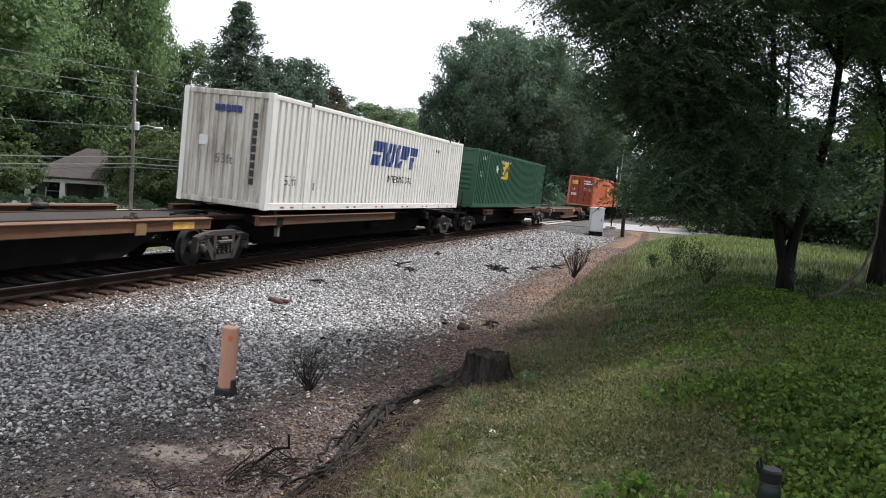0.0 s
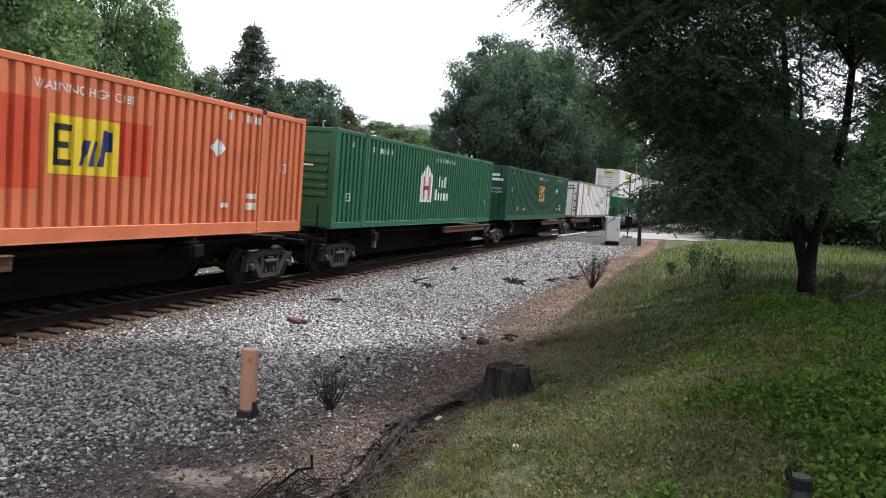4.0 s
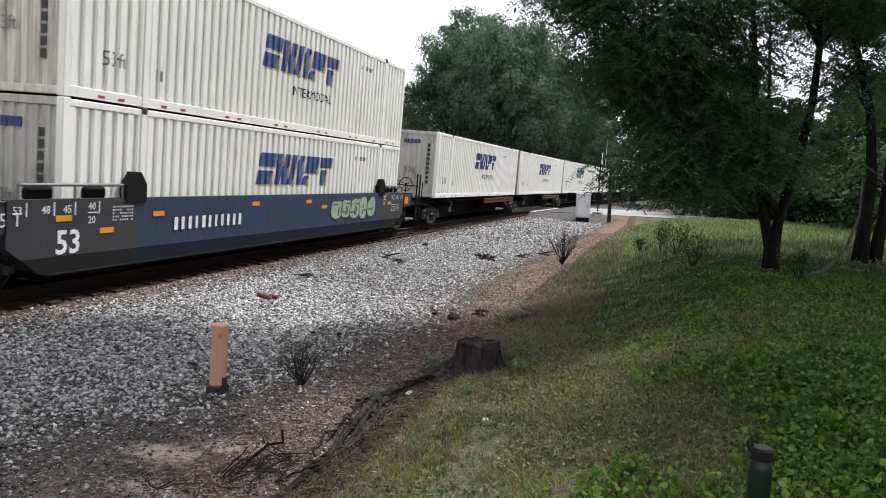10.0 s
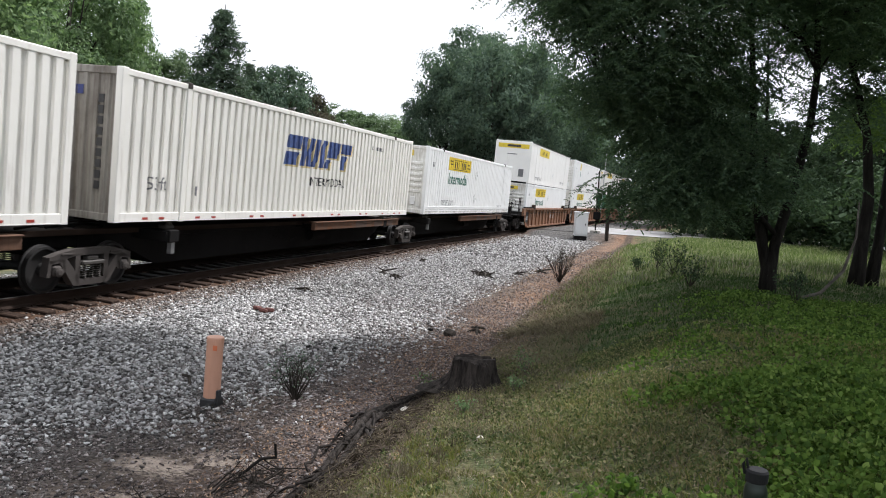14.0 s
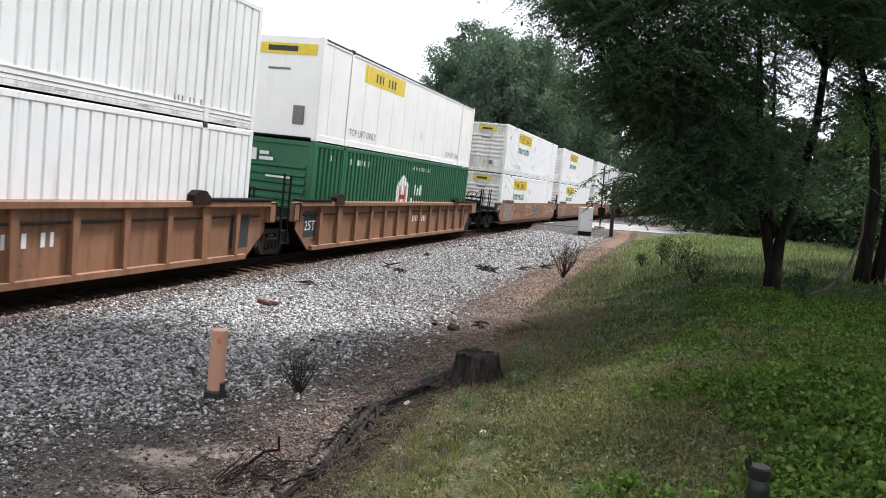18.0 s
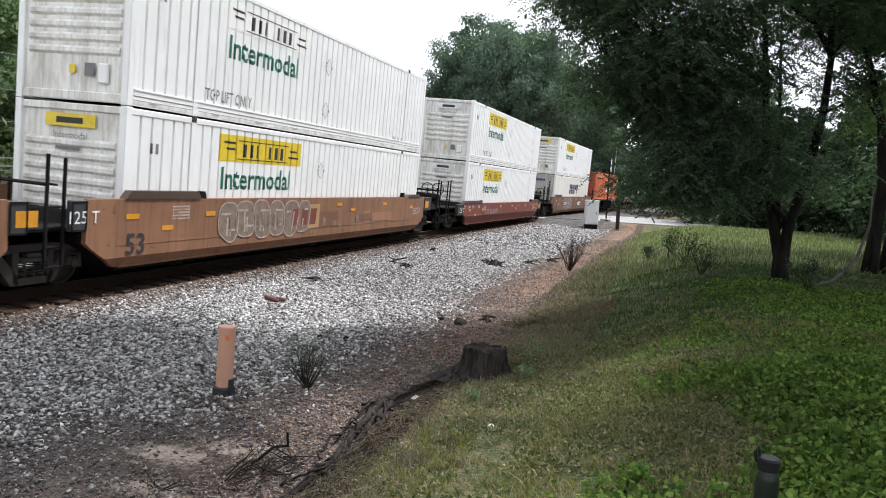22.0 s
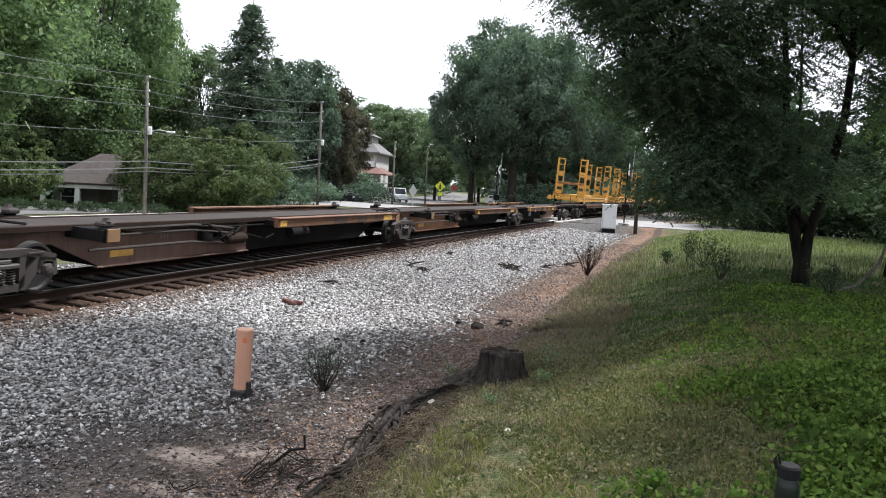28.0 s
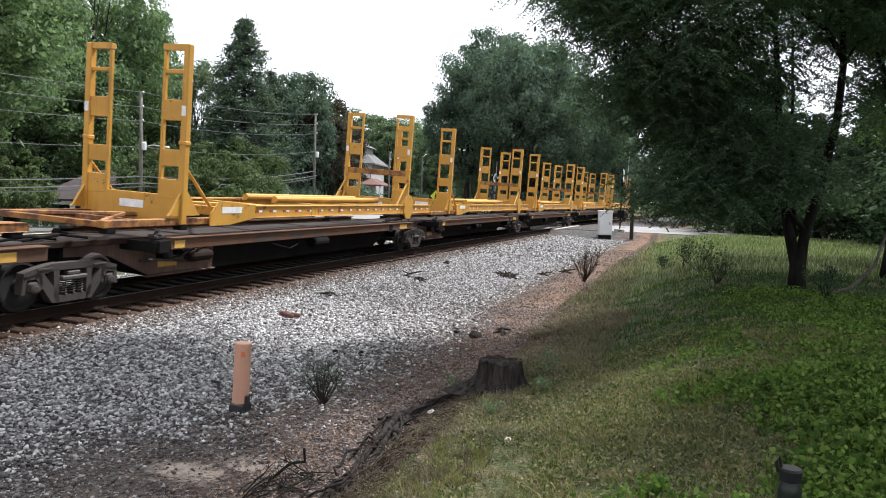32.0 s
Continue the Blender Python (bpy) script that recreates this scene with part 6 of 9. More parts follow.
    bedc = mix_node(n, l, under_shade, bed.outputs["Color"], (0.013, 0.011, 0.010))
    ball = mix_node(n, l, in_bed, ball, mix_node(n, l, .6, bedc, grav.outputs["Color"], "MULTIPLY"))
    c1 = mix_node(n, l, zone(-5.3, -4.0), ball, dirtc)
    c2 = mix_node(n, l, math_("MULTIPLY", zone(-3.9, -3.0), 0.6), c1, mix_node(n, l, .8, lit, grav.outputs["Color"], "MULTIPLY"))
    c3 = mix_node(n, l, zone(-2.5, -1.7), c2, grassc)
    # bare dark soil on the face of the bank
    face = math_("SUBTRACT", 1.0, math_("MULTIPLY", math_("ABSOLUTE", math_("ADD", u, 2.46), 0), 2.9), True)
    soil = ramp_node(n, l, litter.outputs["Fac"], [(0.3, (0.030, 0.022, 0.017)), (0.55, (0.070, 0.052, 0.039)), (0.75, (0.13, 0.098, 0.072))])
    c3 = mix_node(n, l, math_("MULTIPLY", math_("MULTIPLY", face, 1.8, True), .92), c3, soil.outputs["Color"])
    # pale dry soil in the ditch
    for cx, cy, rx, ry in ((-4.05, 5.55, .42, .30), (-3.5, 5.95, .55, .24), (-3.75, 4.85, .40, .18)):
        ex = math_("DIVIDE", math_("SUBTRACT", sep.outputs["X"], cx), rx)
        ey = math_("DIVIDE", math_("SUBTRACT", sep.outputs["Y"], cy), ry)
        rad = math_("ADD", math_("MULTIPLY", ex, ex), math_("MULTIPLY", ey, ey))
        rad = math_("ADD", rad, math_("MULTIPLY", math_("SUBTRACT", litter.outputs["Fac"], .5), 4.5))
        k = math_("SUBTRACT", 1.0, math_("MULTIPLY", rad, 1.0), True)
        c3 = mix_node(n, l, math_("MULTIPLY", k, .9), c3, (0.40, 0.33, 0.27))
    # beyond the line
    far = math_("DIVIDE", math_("SUBTRACT", -14.6, uu), 1.6, True)
    c4 = mix_node(n, l, far, c3, grassc)
    l.new(c4, b.inputs["Base Color"])
    hsum = math_("ADD", math_("MULTIPLY", vor.outputs["Distance"], -1.0), math_("MULTIPLY", g1.outputs["Fac"], 1.2))
    bump_to(n, l, b, hsum, 0.7, 0.05)
    b.inputs["Roughness"].default_value = 0.95
    b.inputs["Specular IOR Level"].default_value = 0.15
    return m


ground = new("ground", raw_mesh("ground", gv, gf, ground_material(), True))
tagged(ground, "ground of grey ballast, dirt ditch and patchy grass", "ground", kind="structure")

# ---------------------------------------------------------------- track
def tie_material():
    """Tarred wood, rust-stained at the ends; the train's shade is put into the middle."""
    m, n, l, b = nodes_of("weathered_tie")
    co = n.new("ShaderNodeTexCoord")
    sp = n.new("ShaderNodeSeparateXYZ")
    l.new(co.outputs["Object"], sp.inputs[0])
    ab = n.new("ShaderNodeMath")
    ab.operation = "ABSOLUTE"
    l.new(sp.outputs["X"], ab.inputs[0])
    # near-black middle holds the shade beneath the train, brown ends lie outside it
    tie_shade = ramp_node(n, l, ab.outputs[0], [(0.62, (0.009, 0.008, 0.007)), (0.88, (0.034, 0.022, 0.016))])
    g1 = noise_node(n, l, 5.0, 8, 0.7, stretch=(0.5, 6, 6))
    gr = ramp_node(n, l, g1.outputs["Fac"], [(0.3, (0.45, 0.45, 0.45)), (0.7, (1.5, 1.4, 1.3))])
    l.new(mix_node(n, l, 1.0, tie_shade.outputs["Color"], gr.outputs["Color"], "MULTIPLY"), b.inputs["Base Color"])
    bump_to(n, l, b, g1.outputs["Fac"], 0.6, 0.02)
    b.inputs["Roughness"].default_value = 0.9
    b.inputs["Specular IOR Level"].default_value = 0.15
    return m


M["tie"] = tie_material()
track = thing("railway_track", "single rusty railway track on wooden ties in grey ballast", "railway track", kind="structure")
RAIL = [(-.068, 0), (.068, 0), (.068, .018), (.010, .045), (.010, .135), (.036, .148), (.036, .180), (-.036, .180), (-.036, .148), (-.010, .135), (-.010, .045), (-.068, .018)]


def rail_mesh(lat, s0, s1, step=2.0):
    m = Mesh()
    n = len(RAIL)
    v, f = [], []
    ss = np.arange(s0, s1 + .01, step)
    for s in ss:
        p = on_track(float(s) - .1, float(s) + .1, float(s))
        v += [tuple(p @ Vector((lat + a, 0, b - .180))) for a, b in RAIL]
    for i in range(len(ss) - 1):
        f += [(i * n + k, i * n + (k + 1) % n, (i + 1) * n + (k + 1) % n, (i + 1) * n + k) for k in range(n)]
    m.add(v, f)
    return m


for lat in (-.755, .755):
    part("rail", rail_mesh(lat, -60, 300), M["rust"], track, "rusty rail")
    part("rail_head", Mesh().add(*(lambda ss: ([tuple(on_track(float(s) - .1, float(s) + .1, float(s)) @ Vector((lat + dx, 0, .002))) for s in ss for dx in (-.028, .028)],
         [(2 * i, 2 * i + 1, 2 * i + 3, 2 * i + 2) for i in range(len(ss) - 1)]))(np.arange(-60, 300.1, 2.0))), M["tread"], track, "shiny worn rail head")
rng = random.Random(5)
tie_me = [Mesh().box(-1.30, 1.30, -.115, .115, -.37, -.185, .015).data("tie") for _ in range(1)]
plate_me = Mesh().box(-.18, .18, -.10, .10, -.188, -.172, .004).box(-.13, -.09, -.06, -.02, -.175, -.15).box(.09, .13, .02, .06, -.175, -.15).data("tie_plate")
tie_me[0].materials.append(M["tie"])
plate_me.materials.append(M["rust"])
for i in range(190):
    s = -6 + i * .52
    p = on_track(s - .1, s + .1, s) @ pose(rng.uniform(-.05, .05), rng.uniform(-.02, .02), rng.uniform(-.01, .01), 0, 0, rng.uniform(-1.2, 1.2))
    tie = part("tie", tie_me[0], None, track, at=p)
    if i < 90:
        for lat in (-.755, .755):
            part("tie_plate", plate_me, None, tie, at=pose(lat, 0, 0))


# ---------------------------------------------------------------- placing by direction from the eye
def far(az, d):
    """Ground point at d metres in the direction az (degrees to the left of the track's heading)."""
    x, y = -d * math.sin(radians(az)), d * math.cos(radians(az))
    return x, y, float(ground_z(x, y))


def spot(az, el):
    """Ground point seen in that direction."""
    lo, hi = 1.0, 200.0
    for d in np.arange(1.5, 200, 0.05):
        x, y, z = far(az, float(d))
        if EYE[2] + d * math.tan(radians(el)) <= z:
            return x, y, z
    return far(az, 60.0)


# ---------------------------------------------------------------- trees
M["leaf_mid"] = leafy("leaf_mid", [(0.088, 0.142, 0.078), (0.145, 0.212, 0.114), (0.215, 0.290, 0.166)], through=.38)
M["leaf_light"] = leafy("leaf_light", [(0.074, 0.112, 0.068), (0.110, 0.156, 0.094), (0.156, 0.204, 0.130)])
M["leaf_dark"] = leafy("leaf_dark", [(0.066, 0.104, 0.086), (0.102, 0.150, 0.118), (0.146, 0.195, 0.154)], through=0.30)
M["leaf_blue"] = leafy("leaf_conifer", [(0.056, 0.086, 0.068), (0.086, 0.122, 0.094), (0.122, 0.162, 0.126)], through=0.25)
M["leaf_bush"] = leafy("leaf_bush", [(0.052, 0.080, 0.038), (0.088, 0.120, 0.058), (0.130, 0.162, 0.082)])
M["leaf_thicket"] = leafy("leaf_thicket", [(0.030, 0.050, 0.030), (0.046, 0.074, 0.042), (0.066, 0.100, 0.054)], rough=.95, through=0.2)
M["leaf_red"] = leafy("leaf_reddish", [(0.066, 0.054, 0.048), (0.094, 0.080, 0.066), (0.078, 0.088, 0.062)])
M["leaf_near"] = leafy("leaf_near", [(0.060, 0.100, 0.070), (0.088, 0.136, 0.090), (0.122, 0.178, 0.110)], rough=.9, through=0.44)
M["leaf_backlit"] = leafy("leaf_backlit", [(0.064, 0.110, 0.036), (0.105, 0.165, 0.052), (0.15, 0.22, 0.075)], rough=.9, through=0.5)
M["bark_dark"] = bark("bark_dark", (0.014, 0.012, 0.010), (0.060, 0.051, 0.043))
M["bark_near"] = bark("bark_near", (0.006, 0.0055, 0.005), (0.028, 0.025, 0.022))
M["bark_grey"] = bark("bark_grey", (0.05, 0.045, 0.04), (0.15, 0.135, 0.12))
nr = np.random.default_rng(7)


def leaves_mesh(name, pts, size, material, rs, up=0.35, aspect=0.55, face=None, blade=False):
    """One small leaf (a kite of two triangles) at each point."""
    n = len(pts)
    d = rs.normal(size=(n, 3))
    d /= np.linalg.norm(d, axis=1, keepdims=True)
    q = rs.normal(size=(n, 3))
    q[:, 2] += up * 3
    if face is not None:
        d = np.cross(d, face)
        d /= np.linalg.norm(d, axis=1, keepdims=True) + 1e-9
        q = face
    e = np.cross(d, q)
    e /= np.linalg.norm(e, axis=1, keepdims=True) + 1e-9
    s = size * rs.uniform(0.6, 1.35, (n, 1))
    a = pts - d * s * 0.5
    b = pts + e * s * aspect * 0.5
    c = pts + d * s * 0.5
    f = pts - e * s * aspect * 0.5
    if blade:
        # a rounded leaf, folded a little along its midrib
        nrm = np.cross(d, e)
        nrm /= np.linalg.norm(nrm, axis=1, keepdims=True) + 1e-9
        w = e * s * aspect * 0.5
        up_ = nrm * s * 0.09
        v = np.stack([a, pts - d * s * 0.24 + w * .86 + up_, pts + d * s * 0.16 + w + up_, c - nrm * s * .06, pts + d * s * 0.16 - w + up_, pts - d * s * 0.24 - w * .86 + up_], 1).reshape(-1, 3)
        i = np.arange(n)[:, None] * 6
        quads = np.concatenate([np.concatenate([i, i + 1, i + 2, i + 3], 1), np.concatenate([i, i + 3, i + 4, i + 5], 1)])
        return raw_mesh(name, v, quads, material)
    v = np.stack([a, b, c, f], 1).reshape(-1, 3)
    i = np.arange(n)[:, None] * 4
    return raw_mesh(name, v, np.concatenate([i, i + 1, i + 2, i + 3], 1), material)


def crown_points(rs, clusters, per, rx, rz, base, lumps=7, puff=0.16, hollow=0.45):
    """Leaf places in tufts over an uneven crown of half-width rx and half-height rz, its middle at height base."""
    lump = rs.normal(size=(lumps, 3))
    lump /= np.linalg.norm(lump, axis=1, keepdims=True)
    d = rs.normal(size=(clusters, 3))
    d /= np.linalg.norm(d, axis=1, keepdims=True)
    bulge = 0.78 + 0.30 * np.max(d @ lump.T, axis=1) ** 3
    r = rs.uniform(hollow, 1.0, clusters) ** 0.6 * bulge
    c = d * r[:, None] * np.array([rx, rx, rz]) + np.array([0, 0, base])
    w = rs.uniform(0.55, 1.35, clusters) * puff * rx
    # each tuft is a rough shell, fuller on its outer and upper side
    u = rs.normal(size=(clusters, per, 3)) + 0.55 * d[:, None] + np.array([0, 0, 0.55])
    u /= np.linalg.norm(u, axis=2, keepdims=True)
    p = c[:, None] + u * np.array([1, 1, 0.72]) * (w[:, None] * rs.uniform(0.55, 1.12, (clusters, per)))[..., None]
    face = (u + 0.42 * rs.normal(size=u.shape)).reshape(-1, 3)
    face /= np.linalg.norm(face, axis=1, keepdims=True)
    return c, p.reshape(-1, 3), face


def limb_mesh(rs, h, r, tips, fork=0.35, lean=(0, 0)):
    """Tapered trunk with limbs reaching towards some of the tufts."""
    m = Mesh()
    top = Vector((lean[0], lean[1], h * 0.8))
    pts = [Vector((0, 0, -0.3)), Vector((0, 0, 0.15))] + [top * k + Vector((rs.normal() * .05 * h * k, rs.normal() * .05 * h * k, 0)) * 0.35 for k in (0.25, 0.5, 0.75, 1.0)]
    rad = [r * 1.5, r * 1.15, r * 0.9, r * 0.7, r * 0.45, r * 0.12]
    m.path(pts, rad, 10)
    for t in tips:
        t = Vector(t)
        k = min(0.95, max(fork, t.z / h * rs.uniform(0.45, 0.8)))
        a = top * k
        mid = a.lerp(t, 0.5) + Vector((rs.normal() * .3, rs.normal() * .3, h * 0.03))
        q = r * 0.42 * (1.05 - k)
        m.path([a, a.lerp(mid, 0.5), mid, t], [q + .03, q * .8 + .02, q * .5 + .015, .012], 6)
    return m


KINDS = {}


def tree_kind(key, h, rx, rz, base, clusters, per, leaf, mat, r=0.3, seed=1, barkm="bark_dark", inner=26, **kw):
    rs = np.random.default_rng(seed)
    c, p, face = crown_points(rs, clusters, per, rx, rz, base, **kw)
    tips = c[rs.choice(len(c), 26, replace=False)] * np.array([.8, .8, 1])
    tips = tips[tips[:, 2] > h * .2]
    # broad shaded leaves deep inside every tuft close the crown
    deep = np.repeat(c * np.array([.96, .96, 1]) + np.array([0, 0, -.02 * rz]), inner, 0)
    deep = deep + rs.normal(size=deep.shape) * np.array([1, 1, .75]) * kw.get("puff", .16) * rx * .34
    out = leaves_mesh("crown", p, leaf, M[mat], rs, face=face)
    core = leaves_mesh("crown_core", deep, leaf * 1.9, M[mat], rs, aspect=.6)
    bm = bmesh.new()
    bm.from_mesh(out)
    bm.from_mesh(core)
    bm.to_mesh(out)
    bm.free()
    bpy.data.meshes.remove(core)
    KINDS[key] = (limb_mesh(rs, h, r, tips).data("trunk", True), out)
    KINDS[key][0].materials.append(M[barkm])


def conifer_kind(key, h, rx, tiers, per, leaf, mat, seed):
    rs = np.random.default_rng(seed)
    m = Mesh().path([(0, 0, -.3), (0, 0, h * .5), (0.1, 0, h)], [.32, .2, .02], 8)
    pts = []
    for i in range(tiers):
        z = h * (0.08 + 0.90 * i / tiers)
        reach = rx * (1 - (z / h) ** 1.25) ** 0.9 + 0.15
        for k in range(9):
            a = rs.uniform(0, 2 * math.pi)
            L = reach * rs.uniform(.6, 1.1)
            tip = Vector((L * math.cos(a), L * math.sin(a), z - L * .18 + .15 * L * rs.normal()))
            if i % 2 == 0 and k < 4:
                m.path([(0, 0, z), tip * .5 + Vector((0, 0, z * .5 + .1)), tip], [.05, .03, .01], 5)
            n = int(per * (0.35 + L / rx))
            t = rs.uniform(.15, 1, n)[:, None]
            q = np.array(tip)[None] * t + np.array([0, 0, z])[None] * (1 - t) + rs.normal(size=(n, 3)) * np.array([.26, .26, .20]) * (0.5 + L / rx * .6)
            pts.append(q)
    KINDS[key] = (m.data("trunk", True), leaves_mesh("crown", np.concatenate(pts), leaf, M[mat], rs, aspect=.3))
    KINDS[key][0].materials.append(M["bark_dark"])


tree_kind("broad", 18, 6.0, 7.4, 10.4, 170, 200, 0.24, "leaf_mid", .34, 11, puff=.24, lumps=14)
tree_kind("pale", 16, 5.2, 6.6, 9.5, 190, 100, 0.25, "leaf_light", .28, 12, puff=.18)
tree_kind("oak", 20, 9.5, 7.0, 12.8, 230, 200, 0.29, "leaf_dark", .55, 13, puff=.17, lumps=16, inner=34)
tree_kind("dense", 13, 5.0, 6.0, 6.6, 210, 110, 0.25, "leaf_dark", .3, 14, puff=.19, lumps=10)
tree_kind("reddish", 13, 4.2, 5.6, 7.2, 180, 90, 0.24, "leaf_red", .28, 15, puff=.19)
tree_kind("bush", 4.0, 3.6, 2.2, 1.9, 110, 120, 0.15, "leaf_bush", .10, 16, puff=.15, lumps=10)
tree_kind("hedge", 3.0, 4.6, 1.7, 1.5, 130, 44, 0.21, "leaf_dark", .10, 17, puff=.15, lumps=10, inner=6)
tree_kind("thicket", 3.0, 4.6, 1.7, 1.5, 150, 80, 0.15, "leaf_thicket", .10, 27, puff=.15, lumps=10, inner=8)
tree_kind("copse", 13, 5.0, 6.0, 6.6, 210, 110, 0.25, "leaf_thicket", .3, 28, puff=.19, lumps=10)
conifer_kind("spruce", 18, 4.6, 54, 64, 0.33, "leaf_blue", 18)


def plant_tree(name, key, az, d, scale, label, category="tree", turn=0.0, wide=1.0, group="", sink=0.0):
    x, y, z = far(az, d)
    reach = {"oak": 9.5, "broad": 6.0, "pale": 5.4, "dense": 5.2, "reddish": 4.4, "bush": 3.8, "hedge": 4.8, "thicket": 4.8, "copse": 5.2, "spruce": 4.2}[key] * scale * wide + 3.0
    u = lateral(x, y)
    if abs(u) < reach and y < 260:
        x += (reach - abs(u)) * (1 if u > 0 else -1)
    z = float(ground_z(x, y))
    root = thing(name, label, category, group)
    root.matrix_basis = pose(x, y, z - sink, 0, 0, turn) @ Matrix.Diagonal((scale * wide, scale * wide, scale, 1))
    part("trunk", KINDS[key][0], None, root)
    part("crown", KINDS[key][1], None, root)
    return root


G1 = "trees beyond the railway"
for az, d, key, sc, wide, turn in ((52.6, 50, "broad", 1.12, 1.0, 0), (47.6, 74, "broad", 1.25, .9, 80), (41.6, 80, "broad", 1.15, .85, 160), (52.5, 46, "broad", 1.1, 1.0, 240),
                                   (46.0, 72, "broad", .95, 1.2, 30), (57, 48, "broad", 1.15, 1, 100), (50, 75, "broad", 1.05, 1.3, 200), (39.6, 92, "broad", 1.1, .8, 20), (42.7, 76, "broad", 1.5, .78, 310)):
    plant_tree("tree", key, az, d, sc, "tall leafy green tree beyond the railway", turn=turn, wide=wide, group=G1)
for az, d, key, sc, wide, turn, lab in ((36.0, 82, "pale", 1.04, .9, 0, "pale airy green tree behind a conifer"),
                                        (32.6, 66, "spruce", .94, 1.42, 0, "tall dark pointed conifer"), (30.6, 76, "spruce", .80, 1.35, 140, "dark conifer beside a taller one"),
                                        (28.7, 78, "dense", 1.12, .8, 30, "dense dark green tree"), (26.4, 80, "reddish", .98, .85, 60, "brownish green tree beside a white house"),
                                        (25.1, 86, "reddish", .90, .72, 200, "brownish green tree beside a white house"),
                                        (29.5, 92, "dense", 1.05, 1.0, 250, "dense dark green tree"),
                                        (23.6, 150, "pale", 1.15, 1.5, 90, "round leafy green tree in the distance"), (21.6, 140, "pale", 1.02, 1.3, 10, "round leafy green tree in the distance"),
                                        (25.3, 140, "pale", 1.02, 1.3, 130, "round leafy green tree in the distance"), (19.4, 165, "broad", 1.0, 1.4, 130, "round leafy green tree in the distance"),
                                        (9.3, 88, "oak", 1.10, .84, 0, "huge spreading dark oak tree"), (15.6, 92, "oak", .84, .72, 70, "large dark oak tree"), (5.4, 97, "oak", 1.15, .86, 20, "large dark oak tree beyond the crossing"), (2.5, 120, "oak", 1.0, .9, 110, "large dark oak tree beyond the crossing"),
                                        (8.6, 92, "oak", .86, .9, 150, "large dark oak tree"), (18.4, 122, "pale", .80, 1.0, 10, "leafy tree by the street"), (15.0, 124, "pale", .78, 1.1, 90, "leafy tree by the street"), (11.6, 124, "pale", .85, 1.1, 190, "leafy tree by the street"), (18.0, 118, "pale", .62, 1.0, 40, "small pale green tree by the street"),
                                        (15.5, 112, "pale", .60, 1.0, 200, "small pale green tree by the street"), (13.5, 125, "pale", .6, 1.2, 100, "small pale green tree by the street"),
                                        (5.6, 135, "dense", 1.3, 1.1, 60, "leafy green tree beyond the crossing"), (2.4, 190, "dense", 2.2, 1.2, 0, "leafy dark tree beyond the crossing"),
                                        (-5.6, 96, "broad", .62, 1.1, 210, "leafy green tree beyond the crossing"), (-.6, 104, "dense", 1.45, 1.2, 40, "tall dark tree beyond the crossing"), (-3.0, 98, "dense", 1.1, 1.1, 140, "tall dark tree beyond the crossing"), (7.4, 130, "dense", 1.1, 1.2, 70, "leafy dark tree beyond the crossing")):
    plant_tree("tree", key, az, d, sc, lab, turn=turn, wide=wide)
for az, d, sc, key in ((36.6, 50, 1.0, "bush"), (35.2, 50, 1.15, "bush"), (33.4, 54, 1.0, "bush"), (36.4, 60, 1.6, "bush"), (33.9, 62, 1.5, "bush"), (31.2, 58, .9, "hedge"), (50.4, 50, 1.2, "bush"), (49.6, 54, 1.25, "bush"), (47.8, 45, .2, "thicket"), (45.6, 45, .2, "thicket"), (43.4, 45, .19, "thicket"), (41.2, 45, .2, "thicket"), (39.0, 45, .19, "thicket")):
    plant_tree("shrub", key, az, d, sc, "rounded yellow-green shrub along the street", "shrub", az * 31, 1.0, "shrubs along the street")
for az, d, sc in ((30.0, 68, .72), (28.2, 70, .56), (24.4, 84, .7), (9.2, 100, 1.0), (6.2, 92, 1.0), (44.8, 84, 1.6), (41.0, 90, 1.8), (50.5, 70, 1.6), (26.5, 98, 1.2), (34.5, 84, 1.6), (31.5, 86, 1.6), (37.8, 84, 1.8), (20.5, 150, 2.0), (22.5, 160, 2.0), (8.0, 128, 2.0), (4.0, 118, 1.9)):
    plant_tree("hedge", "hedge", az, d, sc, "dark green undergrowth beneath the trees", "hedge", az * 17, 1.4, "undergrowth")
# woods to the right of the crossing
for az, d, key, sc, wide in ((-4.6, 66, "thicket", 1.3, 1.0), (-7.2, 62, "thicket", 1.6, 1.1), (-9.6, 60, "thicket", 1.6, 1.1), (-13.2, 57, "thicket", 1.7, 1.1), (-17, 53, "thicket", 1.7, 1.1), (-21, 44, "thicket", 1.7, 1.1),
                             (-6.5, 70, "copse", .8, 1.0), (-8.5, 60, "copse", .7, 1.0), (-9.0, 66, "copse", .5, 1.0), (-13, 58, "copse", .62, 1.0), (-17.5, 54, "copse", .8, 1.0), (-23, 48, "copse", 1.0, 1.1), (-28, 44, "copse", .9, 1), (-34, 40, "copse", 1.1, 1.1), (-14.6, 50, "copse", .7, 1.0)):
    plant_tree("tree" if key != "thicket" else "hedge", key, az, d, sc, "dark leafy woods at the edge of the meadow" if key != "thicket" else "dark green undergrowth at the meadow's edge", "tree" if key != "thicket" else "hedge", az * 29, wide, "woods by the meadow")
# far woods closing the horizon
rs = np.random.default_rng(21)
pts = []
